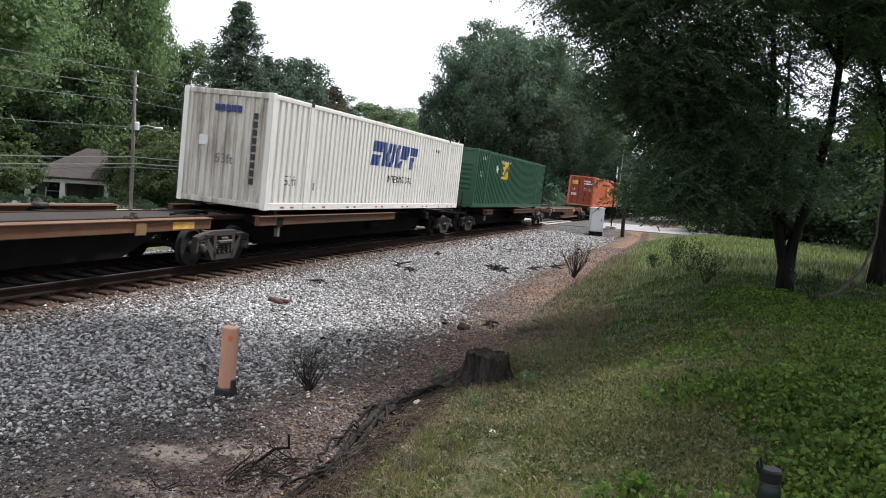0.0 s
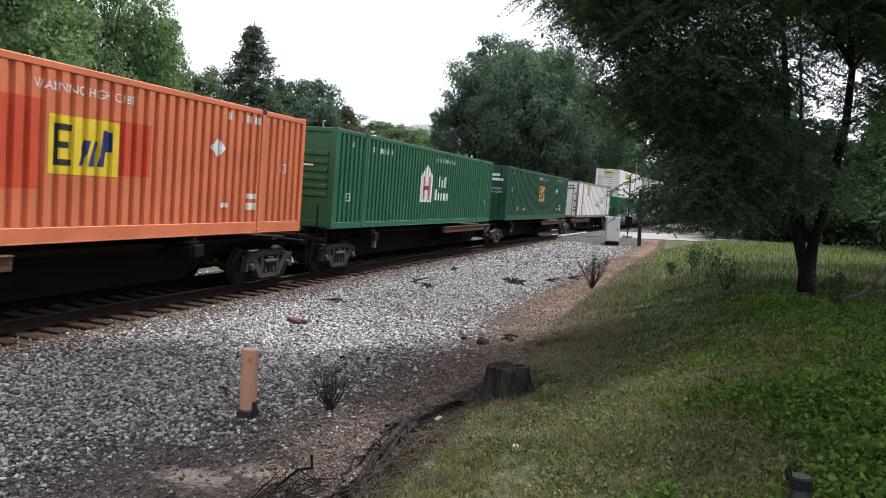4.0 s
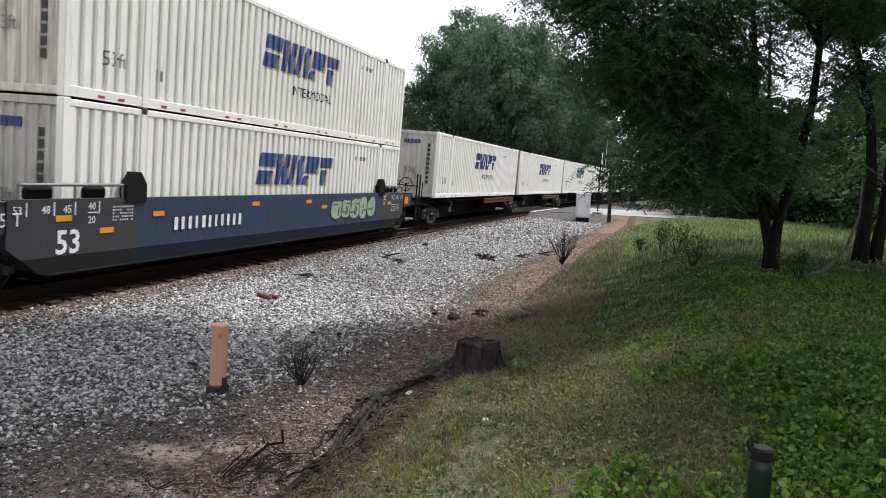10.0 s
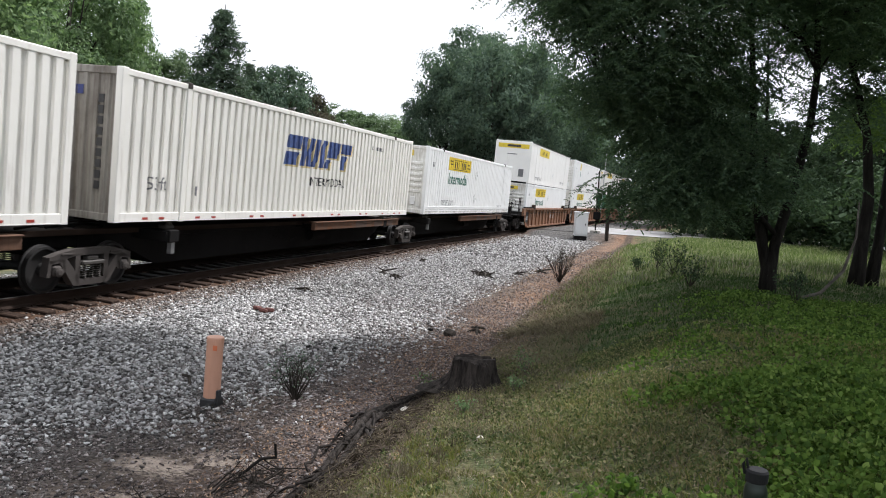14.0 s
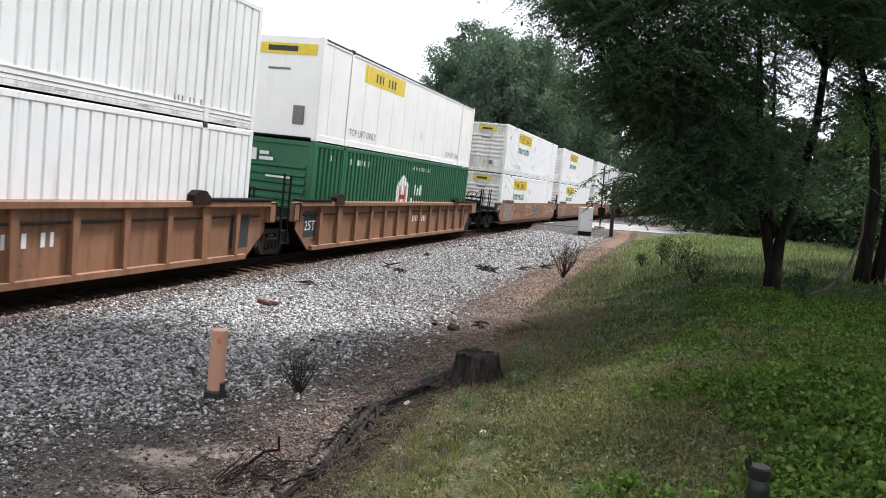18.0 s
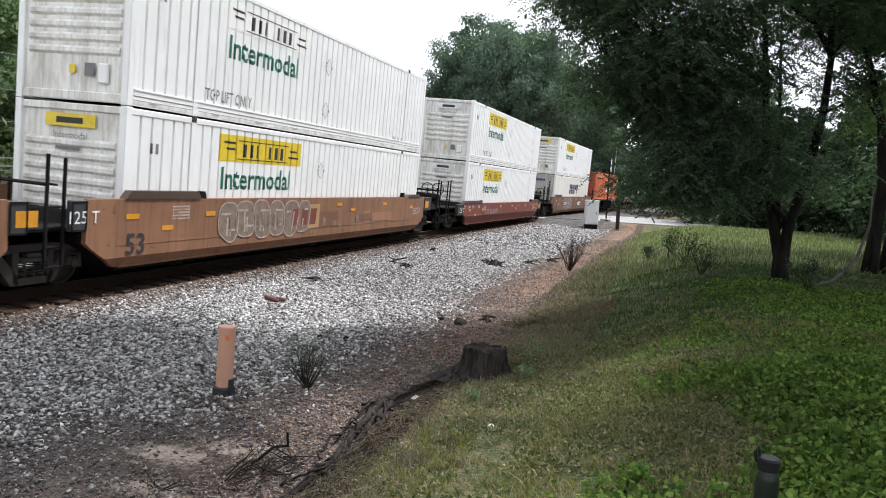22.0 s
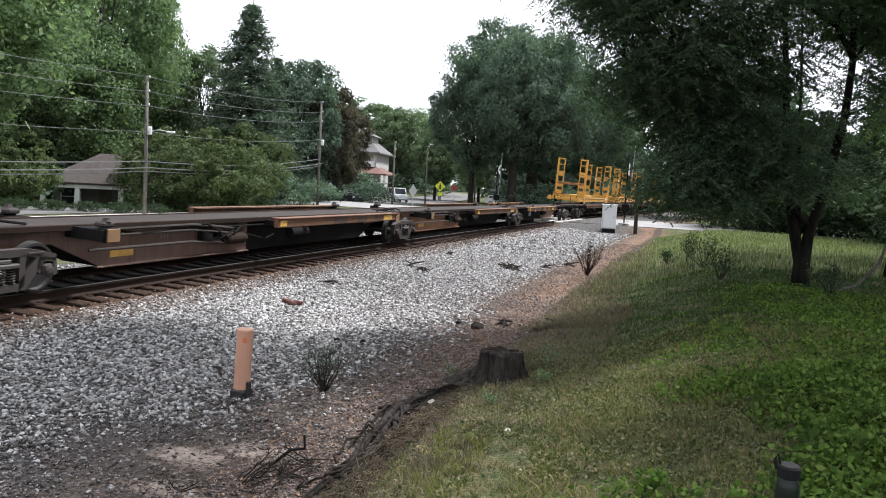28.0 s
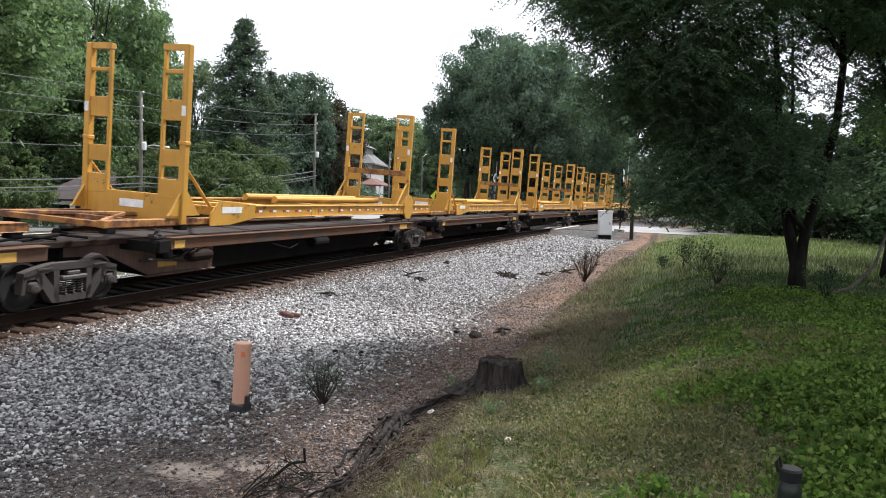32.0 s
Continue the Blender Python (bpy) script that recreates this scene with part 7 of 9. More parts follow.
for a in np.arange(-180, 180, 1.2):
    rr = 230 + 20 * math.sin(a * .3)
    if a < -40 or a > 65:
        rr = 120 + 15 * math.sin(a * .23)
    hh = 9 + 3 * math.sin(a * .9) + 2 * math.sin(a * 2.3)
    n = 130
    ang = np.radians(a + rs.uniform(-.8, .8, n))
    d = rr + rs.uniform(-6, 6, n)
    pts.append(np.stack([-d * np.sin(ang), d * np.cos(ang), rs.uniform(0, 1, n) ** .8 * hh], -1))
woods = new("far_woods", leaves_mesh("far_woods", np.concatenate(pts), 2.4, M["leaf_dark"], rs, aspect=.8))
tagged(woods, "distant belt of dark green woods round the place", "woods", kind="stuff")

# ---------------------------------------------------------------- road, crossing and street
M["asphalt"] = plain("pale_worn_asphalt", (0.23, 0.225, 0.22), 0.9, vary=0.25, scale=1.5)
M["asphalt_dark"] = plain("dark_asphalt", (0.11, 0.108, 0.105), 0.9, vary=0.25, scale=1.5)
M["concrete"] = plain("concrete", (0.42, 0.40, 0.37), 0.9, vary=0.2, scale=3)
M["pole_wood"] = bark("pole_wood", (0.10, 0.094, 0.085), (0.23, 0.215, 0.195), 12)
M["galv"] = plain("galvanised_steel", (0.42, 0.43, 0.43), 0.45, 0.7, 0.2)
M["case_white"] = painted("white_enamel", (0.68, 0.69, 0.69), 0.4, dirt=(0.3, 0.27, 0.22), amount=0.5)
M["house_white"] = painted("white_clapboard", (0.72, 0.73, 0.73), 0.6, amount=0.3)
# dark behind the columns: the porch's shade is put into the wall colour
M["siding_shaded"] = painted("shaded_porch_siding", (0.11, 0.11, 0.105), 0.7, amount=0.4)
# house_white again, greyed: shade of the backlit walls put into the colour
M["clapboard"] = plain("shaded_clapboard", (0.46, 0.455, 0.44), 0.8, vary=0.15, scale=3)
M["shingle_grey"] = plain("grey_shingles", (0.13, 0.128, 0.125), 0.9, vary=0.3, scale=4)
M["shingle_brown"] = plain("brown_shingles", (0.050, 0.040, 0.036), 0.95, vary=0.35, scale=3)
M["roof_red"] = plain("red_roof", (0.125, 0.058, 0.045), 0.8, vary=0.25, scale=4)
M["dark_glass"] = plain("dark_window_glass", (0.02, 0.024, 0.028), 0.08)
M["wire"] = plain("weathered_wire", (0.16, 0.16, 0.165), 0.5)
M["sign_lime"] = plain("fluorescent_sign", (0.62, 0.68, 0.03), 0.5)
M["car_white"] = plain("white_car_paint", (0.70, 0.71, 0.72), 0.25, vary=.03)
M["car_dark"] = plain("dark_car_paint", (0.045, 0.05, 0.06), 0.25, vary=.1)
M["tyre"] = plain("tyre_rubber", (0.025, 0.025, 0.025), 0.8)


def strip(name, pts, width, material, lift, label, category):
    """A paved band following the ground along a line of points."""
    v, f = [], []
    pts = [Vector((p[0], p[1], 0)) for p in pts]
    fine = []
    for a, b in zip(pts, pts[1:]):
        n = max(2, int((b - a).length / 3))
        fine += [a.lerp(b, i / n) for i in range(n)]
    fine.append(pts[-1])
    for i, p in enumerate(fine):
        d = (fine[min(i + 1, len(fine) - 1)] - fine[max(i - 1, 0)]).normalized()
        s = Vector((d.y, -d.x, 0)) * width / 2
        for k in (-1, -.5, 0, .5, 1):
            q = p + s * k
            v.append((q.x, q.y, max(float(ground_z(q.x, q.y)), float(ground_z(p.x, p.y))) + lift))
    n = 5
    for i in range(len(fine) - 1):
        f += [(i * n + k, i * n + k + 1, (i + 1) * n + k + 1, (i + 1) * n + k) for k in range(n - 1)]
    m = Mesh().add(v, f)
    ob = part(name, m, material)
    tagged(ob, label, category, kind="structure")
    return ob


strip("crossing_road", [(45, 62), (6, 60.5), (-8.2, 60)], 13.0, M["asphalt"], .035, "pale worn asphalt road leading to the level crossing", "road")
strip("crossing_road", [(-11.0, 60), (-22, 60.5), (-34, 61)], 12.0, M["asphalt"], .035, "pale worn asphalt road beyond the level crossing", "road")
strip("street", [(-34, -30), (-34, 30), (-33, 62), (-36, 100), (-48, 170)], 8.5, M["asphalt_dark"], .03, "asphalt street running beside the railway", "road")
strip("sidewalk", [(-27.5, -20), (-27.5, 50)], 1.6, M["concrete"], .06, "narrow concrete pavement beside the street", "pavement")
cp = thing("crossing_panel", "concrete level-crossing panel between the rails", "crossing", kind="structure")
for i in range(4):
    for lat, w in ((-1.35, .9), (0, 1.25), (1.35, .9)):
        s = 55.5 + i * 2.6
        part("panel", shared(("crossing_slab", w), lambda: Mesh().box(-w / 2, w / 2, -1.27, 1.27, -.2, -.01, .02), M["concrete"]), None, cp, at=on_track(s - .1, s + .1, s) @ pose(lat, 0, 0))


def utility_pole(x, y, top, label, box=False, lamp=False):
    z = float(ground_z(x, y))
    root = thing("utility_pole", label, "utility pole", "utility poles along the street", at=pose(x, y, z))
    h = top - z
    part("shaft", Mesh().path([(0, 0, -.3), (0, 0, h * .5), (0, 0, h)], [.11, .10, .08], 10), M["pole_wood"], root, smooth=True)
    for i in range(3):
        part("insulator", Mesh().lathe([(.03, 0), (.06, .03), (.06, .09), (.03, .13)], "z", 8, (.14, 0, h - .12 - i * .75)).tube((0, 0, h - .07 - i * .75), (.14, 0, h - .07 - i * .75), .02, n=5), M["galv"], root)
    if box:
        part("transformer", Mesh().lathe([(.10, 0), (.13, .03), (.13, .40), (.08, .45)], "z", 12, (.22, 0, h * .58)).tube((0, 0, h * .60), (.22, 0, h * .60), .03, n=5), M["case_white"], root, "pale cylindrical transformer")
    if lamp:
        l = Mesh().path([(0, 0, h * .60), (.55, .35, h * .62), (1.0, .65, h * .61)], [.035, .03, .03], 6)
        part("lamp_arm", l, M["galv"], root)
        part("lamp_head", Mesh().box(.85, 1.35, .55, .75, h * .60, h * .60 + .12, .05), M["case_white"], root)
    return root, h


POLES = []
for x, y, top, box, lamp in ((-28, -6, 7.6, False, False), (-28, 33.8, 7.45, True, True), (-28, 54.2, 8.6, True, False), (-28, 70.6, 6.65, False, False), (-28.4, 82, 6.9, False, False), (-29, 103.5, 9.7, False, False)):
    utility_pole(x, y, top, "weathered wooden utility pole carrying several wires", box, lamp)
    POLES.append((x, y, top))
x, y, z = far(15.3, 94)
utility_pole(x, y, 11.6, "tall pale wooden utility pole by the crossing")
WIRE_H = ((-.05, 0), (-.85, .1), (-1.6, -.1), (-3.0, .1), (-4.6, -.1), (-4.95, .1), (-5.15, 0))
for (x0, y0, t0), (x1, y1, t1) in zip(POLES, POLES[1:3]):
    for dz, dx in WIRE_H:
        m = Mesh()
        n = 12
        sag = .35 if y0 > 0 else .7
        pts = []
        for i in range(n + 1):
            k = i / n
            pts.append((x0 + (x1 - x0) * k + .14 + dx, y0 + (y1 - y0) * k, t0 + (t1 - t0) * k + dz - 4 * sag * k * (1 - k)))
        m.path(pts, [.016 if dz > -4 else .03] * (n + 1), 4)
        w = part("overhead_wire", m, M["wire"])
        tagged(w, "thin weathered overhead wire between utility poles", "wire", "overhead wires")

# relay cabinet, signal posts and signs at the crossing
x, y, z = spot(5.0, -2.84)
cab = thing("relay_cabinet", "white metal signal relay cabinet beside the crossing", "cabinet", at=pose(x, y, z, 0, 0, 12))
part("plinth", Mesh().box(-.40, .40, -.40, .40, -.1, .28, .02), M["steel_dark"], cab)
part("case", Mesh().box(-.43, .43, -.45, .45, .26, 1.82, .03), M["case_white"], cab)
part("lid", Mesh().box(-.47, .47, -.49, .49, 1.80, 1.88, .02), M["case_white"], cab)
d = part("door", Mesh().box(-.38, .38, -.472, -.448, .34, 1.74, .01), M["case_white"], cab)
part("handle", Mesh().box(.24, .28, -.51, -.47, .95, 1.12, .01), M["steel_dark"], d)
x, y, z = spot(3.0, -2.80)
sg = thing("signal_post", "dark wooden line post with a small white plate", "post", at=pose(x, y, z, 0, -1.2, 0))
part("shaft", Mesh().path([(0, 0, -.2), (0, 0, 3.75)], [.13, .11], 10), M["bark_dark"], sg)
part("plate", Mesh().box(.08, .36, -.02, .02, 2.85, 3.45, .01), M["case_white"], sg, "small white plate")
part("crossarm", Mesh().box(-.3, .3, -.05, .05, 3.3, 3.38, .01), M["bark_dark"], sg)


def crossing_signal(x, y, label, turn=0.0):
    z = float(ground_z(x, y))
    root = thing("crossing_signal", label, "crossing signal", "crossing signals", at=pose(x, y, z, 0, 0, turn))
    part("base", Mesh().box(-.35, .35, -.35, .35, -.1, .25, .04), M["concrete"], root)
    part("mast", Mesh().tube((0, 0, .2), (0, 0, 4.4), .05, n=10), M["steel_dark"], root)
    part("mechanism", Mesh().box(-.18, .18, -.28, .2, 1.0, 1.55, .04), M["steel_dark"], root)
    part("gate_arm", Mesh().path([(0, -.25, 1.4), (0, -.35, 4.0), (0, -.4, 5.6)], [.035, .03, .02], 6), M["galv"], root)
    for s in (1, -1):
        part("crossbuck_blade", Mesh().box(-.55, .55, -.02, 0, -.09, .09, .005), M["case_white"], root, at=pose(0, -.08, 3.95, 0, s * 45, 0))
        part("lamp", Mesh().lathe([(.02, 0), (.15, .02), (.15, .12), (.28, .13), (.28, .15), (.05, .2)], "y", 16, (s * .42, -.1, 2.6)), M["black"], root)
    part("lamp_bar", Mesh().box(-.45, .45, -.04, .02, 2.55, 2.63), M["galv"], root)
    return root


crossing_signal(-3.6, 53.0, "crossing signal mast with lamps and a raised gate arm", 88)
crossing_signal(-17.0, 70.0, "crossing signal mast with white crossbuck and lamps", 128)


def street_sign(x, y, h, face, size, label, diamond=True, turn=0.0):
    z = float(ground_z(x, y))
    root = thing("street_sign", label, "sign", at=pose(x, y, z, 0, 0, turn))
    part("post", Mesh().box(-.03, .03, -.03, .03, -.1, h + .1, .004), M["galv"], root)
    a = size / 2 * (1.0 if diamond else .8)
    part("board", Mesh().add([(0, -.05, h - a), (a, -.05, h), (0, -.05, h + a), (-a, -.05, h), (0, -.035, h - a), (a, -.035, h), (0, -.035, h + a), (-a, -.035, h)] if diamond else
         [(-a, -.05, h - a), (a, -.05, h - a), (a, -.05, h + a), (-a, -.05, h + a), (-a, -.035, h - a), (a, -.035, h - a), (a, -.035, h + a), (-a, -.035, h + a)],
         [(0, 1, 2, 3), (7, 6, 5, 4), (0, 4, 5, 1), (1, 5, 6, 2), (2, 6, 7, 3), (3, 7, 4, 0)]), face, root)
    return root


x, y, z = far(18.0, 86)
sg = street_sign(x, y, 2.45 - z + -.15, M["sign_lime"], 1.25, "yellow diamond crossing sign with a dark symbol", True, 18)
part("symbol", Mesh().box(-.09, .09, -.056, -.052, 2.1 - z, 2.5 - z).box(-.16, .16, -.056, -.052, 1.98 - z, 2.08 - z).box(-.05, .05, -.056, -.052, 2.52 - z, 2.64 - z), M["black"], sg, "dark walking symbol")
part("plaque", Mesh().box(-.25, .25, -.05, -.035, 1.2 - z, 1.6 - z), M["sign_lime"], sg)
x, y, z = far(20.1, 70)
street_sign(x, y, 1.75 - z, M["galv"], 1.3, "bare grey back of a diamond road sign", True, 74)
x, y, z = far(26.4, 72)
street_sign(x, y, 1.6 - z, M["galv"], 1.1, "bare grey back of a diamond road sign", True, 26)
x, y, z = far(16.9, 92)
street_sign(x, y, 2.2 - z, M["red_print"], .8, "red stop sign on a steel post", False, 17)
x, y, z = far(13.9, 100)
street_sign(x, y, 2.0 - z, M["galv"], .9, "grey back of a rectangular road sign", False, 14)

# ---------------------------------------------------------------- houses
def window(owner, x, z, w, h, y, name="window"):
    wd = part(name, Mesh().box(x - w / 2 - .08, x + w / 2 + .08, y - .06, y, z - .08, z + h + .08, .01), M["house_white"], owner)
    part("pane", Mesh().box(x - w / 2, x + w / 2, y - .075, y - .061, z, z + h), M["dark_glass"], wd)
    part("glazing_bar", Mesh().box(x - w / 2, x + w / 2, y - .09, y - .076, z + h * .5 - .025, z + h * .5 + .025), M["house_white"], wd)


x, y, z = far(42.5, 62)
cot = thing("cottage", "low cottage with brown hipped roof and white porch columns", "house", at=pose(x, y, -1.35, 0, 0, 33))
part("wall", Mesh().box(-3.6, 3.6, 1.6, 7.5, -1.2, 2.45), M["siding_shaded"], cot)
part("roof", Mesh().add([(-4.2, -1.0, 2.5), (4.2, -1.0, 2.5), (4.2, 8, 2.5), (-4.2, 8, 2.5), (-.6, 3.2, 4.8), (.6, 3.2, 4.8), (-4.2, -1.0, 2.35), (4.2, -1.0, 2.35), (4.2, 8, 2.35), (-4.2, 8, 2.35)],
     [(0, 1, 5, 4), (1, 2, 5), (2, 3, 4, 5), (3, 0, 4), (6, 7, 1, 0), (7, 8, 2, 1), (8, 9, 3, 2), (9, 6, 0, 3), (6, 9, 8, 7)]), M["shingle_brown"], cot)
part("porch_beam", Mesh().box(-4.0, 4.0, -.85, -.65, 2.08, 2.36, .02), M["house_white"], cot)
for cx in (-3.8, -1.5, 1.5, 3.8):
    part("porch_column", Mesh().add([(cx - .24, -.95, 0), (cx + .24, -.95, 0), (cx + .24, -.5, 0), (cx - .24, -.5, 0), (cx - .15, -.87, 2.1), (cx + .15, -.87, 2.1), (cx + .15, -.6, 2.1), (cx - .15, -.6, 2.1)],
         [(0, 3, 2, 1), (4, 5, 6, 7), (0, 1, 5, 4), (1, 2, 6, 5), (2, 3, 7, 6), (3, 0, 4, 7)]), M["house_white"], cot)
part("porch_floor", Mesh().box(-4.1, 4.1, -1.0, 1.7, -1.2, .02), M["concrete"], cot)
for wx in (-2.4, 2.4):
    window(cot, wx, .7, 1.3, 1.3, 1.6)
part("door", Mesh().box(-.5, .5, 1.54, 1.6, 0, 2.05), M["bark_grey"], cot)

x, y, z = far(24.3, 112)
vic = thing("tall_house", "tall white clapboard house with grey roof and red-roofed porch", "house", at=pose(x, y, .9, 0, 0, 10))
part("wall", Mesh().box(-5, 2.6, 0, 9, -1, 5.9), M["clapboard"], vic)
part("upper_wall", Mesh().box(-2.6, 1.4, .8, 6, 5.9, 8.3), M["clapboard"], vic)
part("roof", Mesh().add([(-5.6, -.6, 5.9), (3.2, -.6, 5.9), (3.2, 9.6, 5.9), (-5.6, 9.6, 5.9), (-3.4, 2, 7.6), (1.2, 2, 7.6), (1.2, 7, 7.6), (-3.4, 7, 7.6), (-5.6, -.6, 5.7), (3.2, -.6, 5.7), (3.2, 9.6, 5.7), (-5.6, 9.6, 5.7)],
     [(0, 1, 5, 4), (1, 2, 6, 5), (2, 3, 7, 6), (3, 0, 4, 7), (4, 5, 6, 7), (8, 9, 1, 0), (9, 10, 2, 1), (10, 11, 3, 2), (11, 8, 0, 3), (11, 10, 9, 8)]), M["shingle_grey"], vic)
part("dormer_roof", Mesh().add([(-3.1, .3, 8.3), (1.9, .3, 8.3), (1.9, 6.5, 8.3), (-3.1, 6.5, 8.3), (-.6, 3, 9.9)], [(0, 1, 4), (1, 2, 4), (2, 3, 4), (3, 0, 4), (3, 2, 1, 0)]), M["shingle_grey"], vic)
part("porch_roof", Mesh().add([(-5.5, -3.2, 2.7), (4.9, -3.2, 2.7), (4.9, 4, 2.7), (2.6, 4, 3.7), (2.6, 0, 3.7), (-5.5, 0, 3.7), (-5.5, -3.2, 2.5), (4.9, -3.2, 2.5), (4.9, 4, 2.5)],
     [(0, 1, 4, 5), (1, 2, 3, 4), (6, 7, 1, 0), (7, 8, 2, 1)]), M["roof_red"], vic)
for cx in (-5, -3, -1, 1, 2.8, 4.6):
    part("porch_column", Mesh().lathe([(.2, 0), (.16, .3), (.14, 2.3), (.2, 2.5)], "z", 10, (cx, -2.9, 0)), M["house_white"], vic)
part("porch_rail", Mesh().box(-5.2, 4.7, -2.95, -2.85, .75, .85).box(-5.2, 4.7, -2.95, -2.85, .1, .2), M["house_white"], vic)
part("porch_floor", Mesh().box(-5.4, 4.8, -3.1, 0, -1.5, 0), M["house_white"], vic)
part("balcony", Mesh().box(.2, 2.4, -.9, 0, 3.7, 4.5, .03), M["house_white"], vic)
for wx, wz in ((-3.4, 4.0), (-1.4, 4.0), (.9, 4.2), (-3.4, 1.0), (-1.0, 1.0), (1.4, 1.0)):
    window(vic, wx, wz, .8, 1.5, 0)
for wx in (-1.4, .2):
    window(vic, wx, 6.4, .7, 1.3, .8)


def parked_car(x, y, turn, paint, label, tall=1.75, length=4.6):
    z = float(ground_z(x, y))
    root = thing("parked_car", label, "car", at=pose(x, y, z + .03, 0, 0, turn))
    L = length / 2
    b = Mesh().slab([(-L, .45), (-L + .1, .95), (-L + .9, 1.05), (L - .2, 1.05), (L, .9), (L, .4), (L - .3, .3), (-L + .3, .3)], -.88, .88)
    part("body", b, M[paint], root)
    c = Mesh().slab([(-L + .8, 1.04), (-L + 1.4, tall), (L - .5, tall), (L - .15, 1.04)], -.80, .80)
    cab_ = part("cabin", c, M[paint], root)
    for sx in (1, -1):
        part("side_window", Mesh().slab([(-L + 1.15, 1.1), (-L + 1.55, tall - .12), (L - .7, tall - .12), (L - .5, 1.1)], sx * .80, sx * .812), M["dark_glass"], cab_)
        for yy in (-L + .85, L - .85):
            w = part("wheel", Mesh().lathe([(.1, sx * .72), (.33, sx * .72), (.34, sx * .80), (.33, sx * .90), (.2, sx * .90)], "x", 18, (0, yy, .34)), M["tyre"], root)
            part("rim", Mesh().lathe([(.05, sx * .905), (.2, sx * .905), (.2, sx * .89)], "x", 14, (0, yy, .34)), M["galv"], w)
    part("windscreen", Mesh().slab([(-L + .82, 1.08), (-L + 1.36, tall - .06), (-L + 1.33, tall - .06), (-L + .79, 1.08)], -.7, .7), M["dark_glass"], cab_)
    for sx in (-.65, .65):
        part("headlight", Mesh().box(sx - .16, sx + .16, -L - .02, -L + .05, .66, .82, .02), M["case_white"], root)
    return root


x, y, z = far(21.25, 98)
parked_car(x, y, 36, "car_white", "white sport utility car parked by the tall house", 1.85, 4.8)
x, y, z = far(13.2, 106)
parked_car(x, y, 70, "car_white", "white car parked at the street corner", 1.5, 4.4)
x, y, z = far(25.6, 82)
parked_car(x, y, 80, "car_dark", "dark car parked by the street", 1.5, 4.4)
for az, d in ((27.4, 70), (27.9, 69)):
    x, y, z = far(az, d)
    pl = thing("planter", "low concrete planter beside the street", "planter", "planters", at=pose(x, y, z))
    part("tub", Mesh().lathe([(.5, 0), (.6, .1), (.65, .5), (.55, .5), (.5, .35)], "z", 14), M["concrete"], pl)
    part("plants", leaves_mesh("plants", rs.normal(size=(160, 3)) * np.array([.3, .3, .14]) + np.array([0, 0, .6]), .16, M["leaf_mid"], rs), None, pl)

# ---------------------------------------------------------------- ballast stones, gravel, litter
M["stone"] = island("ballast_stone", [(0.036, 0.034, 0.032), (0.115, 0.109, 0.104), (0.235, 0.222, 0.210), (0.345, 0.34, 0.332), (0.46, 0.454, 0.444), (0.64, 0.634, 0.62)])
M["stone_rusty"] = island("rusty_ballast_stone", [(0.026, 0.020, 0.017), (0.075, 0.056, 0.046), (0.135, 0.104, 0.085), (0.20, 0.160, 0.135), (0.31, 0.27, 0.24)])
M["pebble"] = island("ditch_gravel", [(0.027, 0.022, 0.021), (0.065, 0.053, 0.049), (0.116, 0.095, 0.089), (0.190, 0.157, 0.147), (0.38, 0.34, 0.32)])
M["litter"] = island("dead_leaves", [(0.050, 0.033, 0.022), (0.15, 0.088, 0.052), (0.29, 0.170, 0.098), (0.40, 0.27, 0.175)])
M["chips"] = island("grey_bark_chips", [(0.040, 0.031, 0.028), (0.105, 0.082, 0.074), (0.20, 0.160, 0.145), (0.36, 0.30, 0.27)])
CHIP = np.array([(-1, -.8, -.8), (1, -.9, -.7), (.1, 1, -.8), (-.8, -.7, .8), (.8, -.5, .7), (-.1, .8, .9)], float)
CF = np.array([(0, 2, 1), (3, 4, 5), (0, 1, 4), (0, 4, 3), (1, 2, 5), (1, 5, 4), (2, 0, 3), (2, 3, 5)])


def rocks(name, x, y, size, material, rs, thick=0.42, tilt=0.32):
    """Sharp flat stones lying over one another."""
    n = len(x)
    z = ground_z(x, y)
    a = rs.uniform(0, 2 * np.pi, n)
    p, q = rs.normal(size=n) * tilt, rs.normal(size=n) * tilt
    nz = np.stack([p, q, np.ones(n)], -1)
    nz /= np.linalg.norm(nz, axis=1, keepdims=True)
    e = np.stack([np.cos(a), np.sin(a), 0 * a], -1)
    e -= nz * np.sum(e * nz, axis=1, keepdims=True)
    e /= np.linalg.norm(e, axis=1, keepdims=True)
    R = np.stack([e, np.cross(nz, e), nz], -1)
    sh = CHIP[None] * rs.uniform(.65, 1.15, (n, 6, 1)) * rs.uniform([.85, .5, thick * .6], [1.35, 1.0, thick * 1.4], (n, 3))[:, None]
    v = np.einsum("nij,nkj->nki", R, sh) * (size * .5)[:, None, None]
    v += np.stack([x, y, z + size * rs.uniform(-.08, .42, n)], -1)[:, None]
    f = (CF[None] + np.arange(n)[:, None, None] * 6).reshape(-1, 3)
    return raw_mesh(name, v.reshape(-1, 3), f, material)


def scatter(rs, n, u0, u1, y0, y1):
    y = rs.uniform(y0, y1, n)
    u = rs.uniform(u0, u1, n)
    return u - TRACK_X + .5 * CURVE * y * y, y


rs = np.random.default_rng(31)
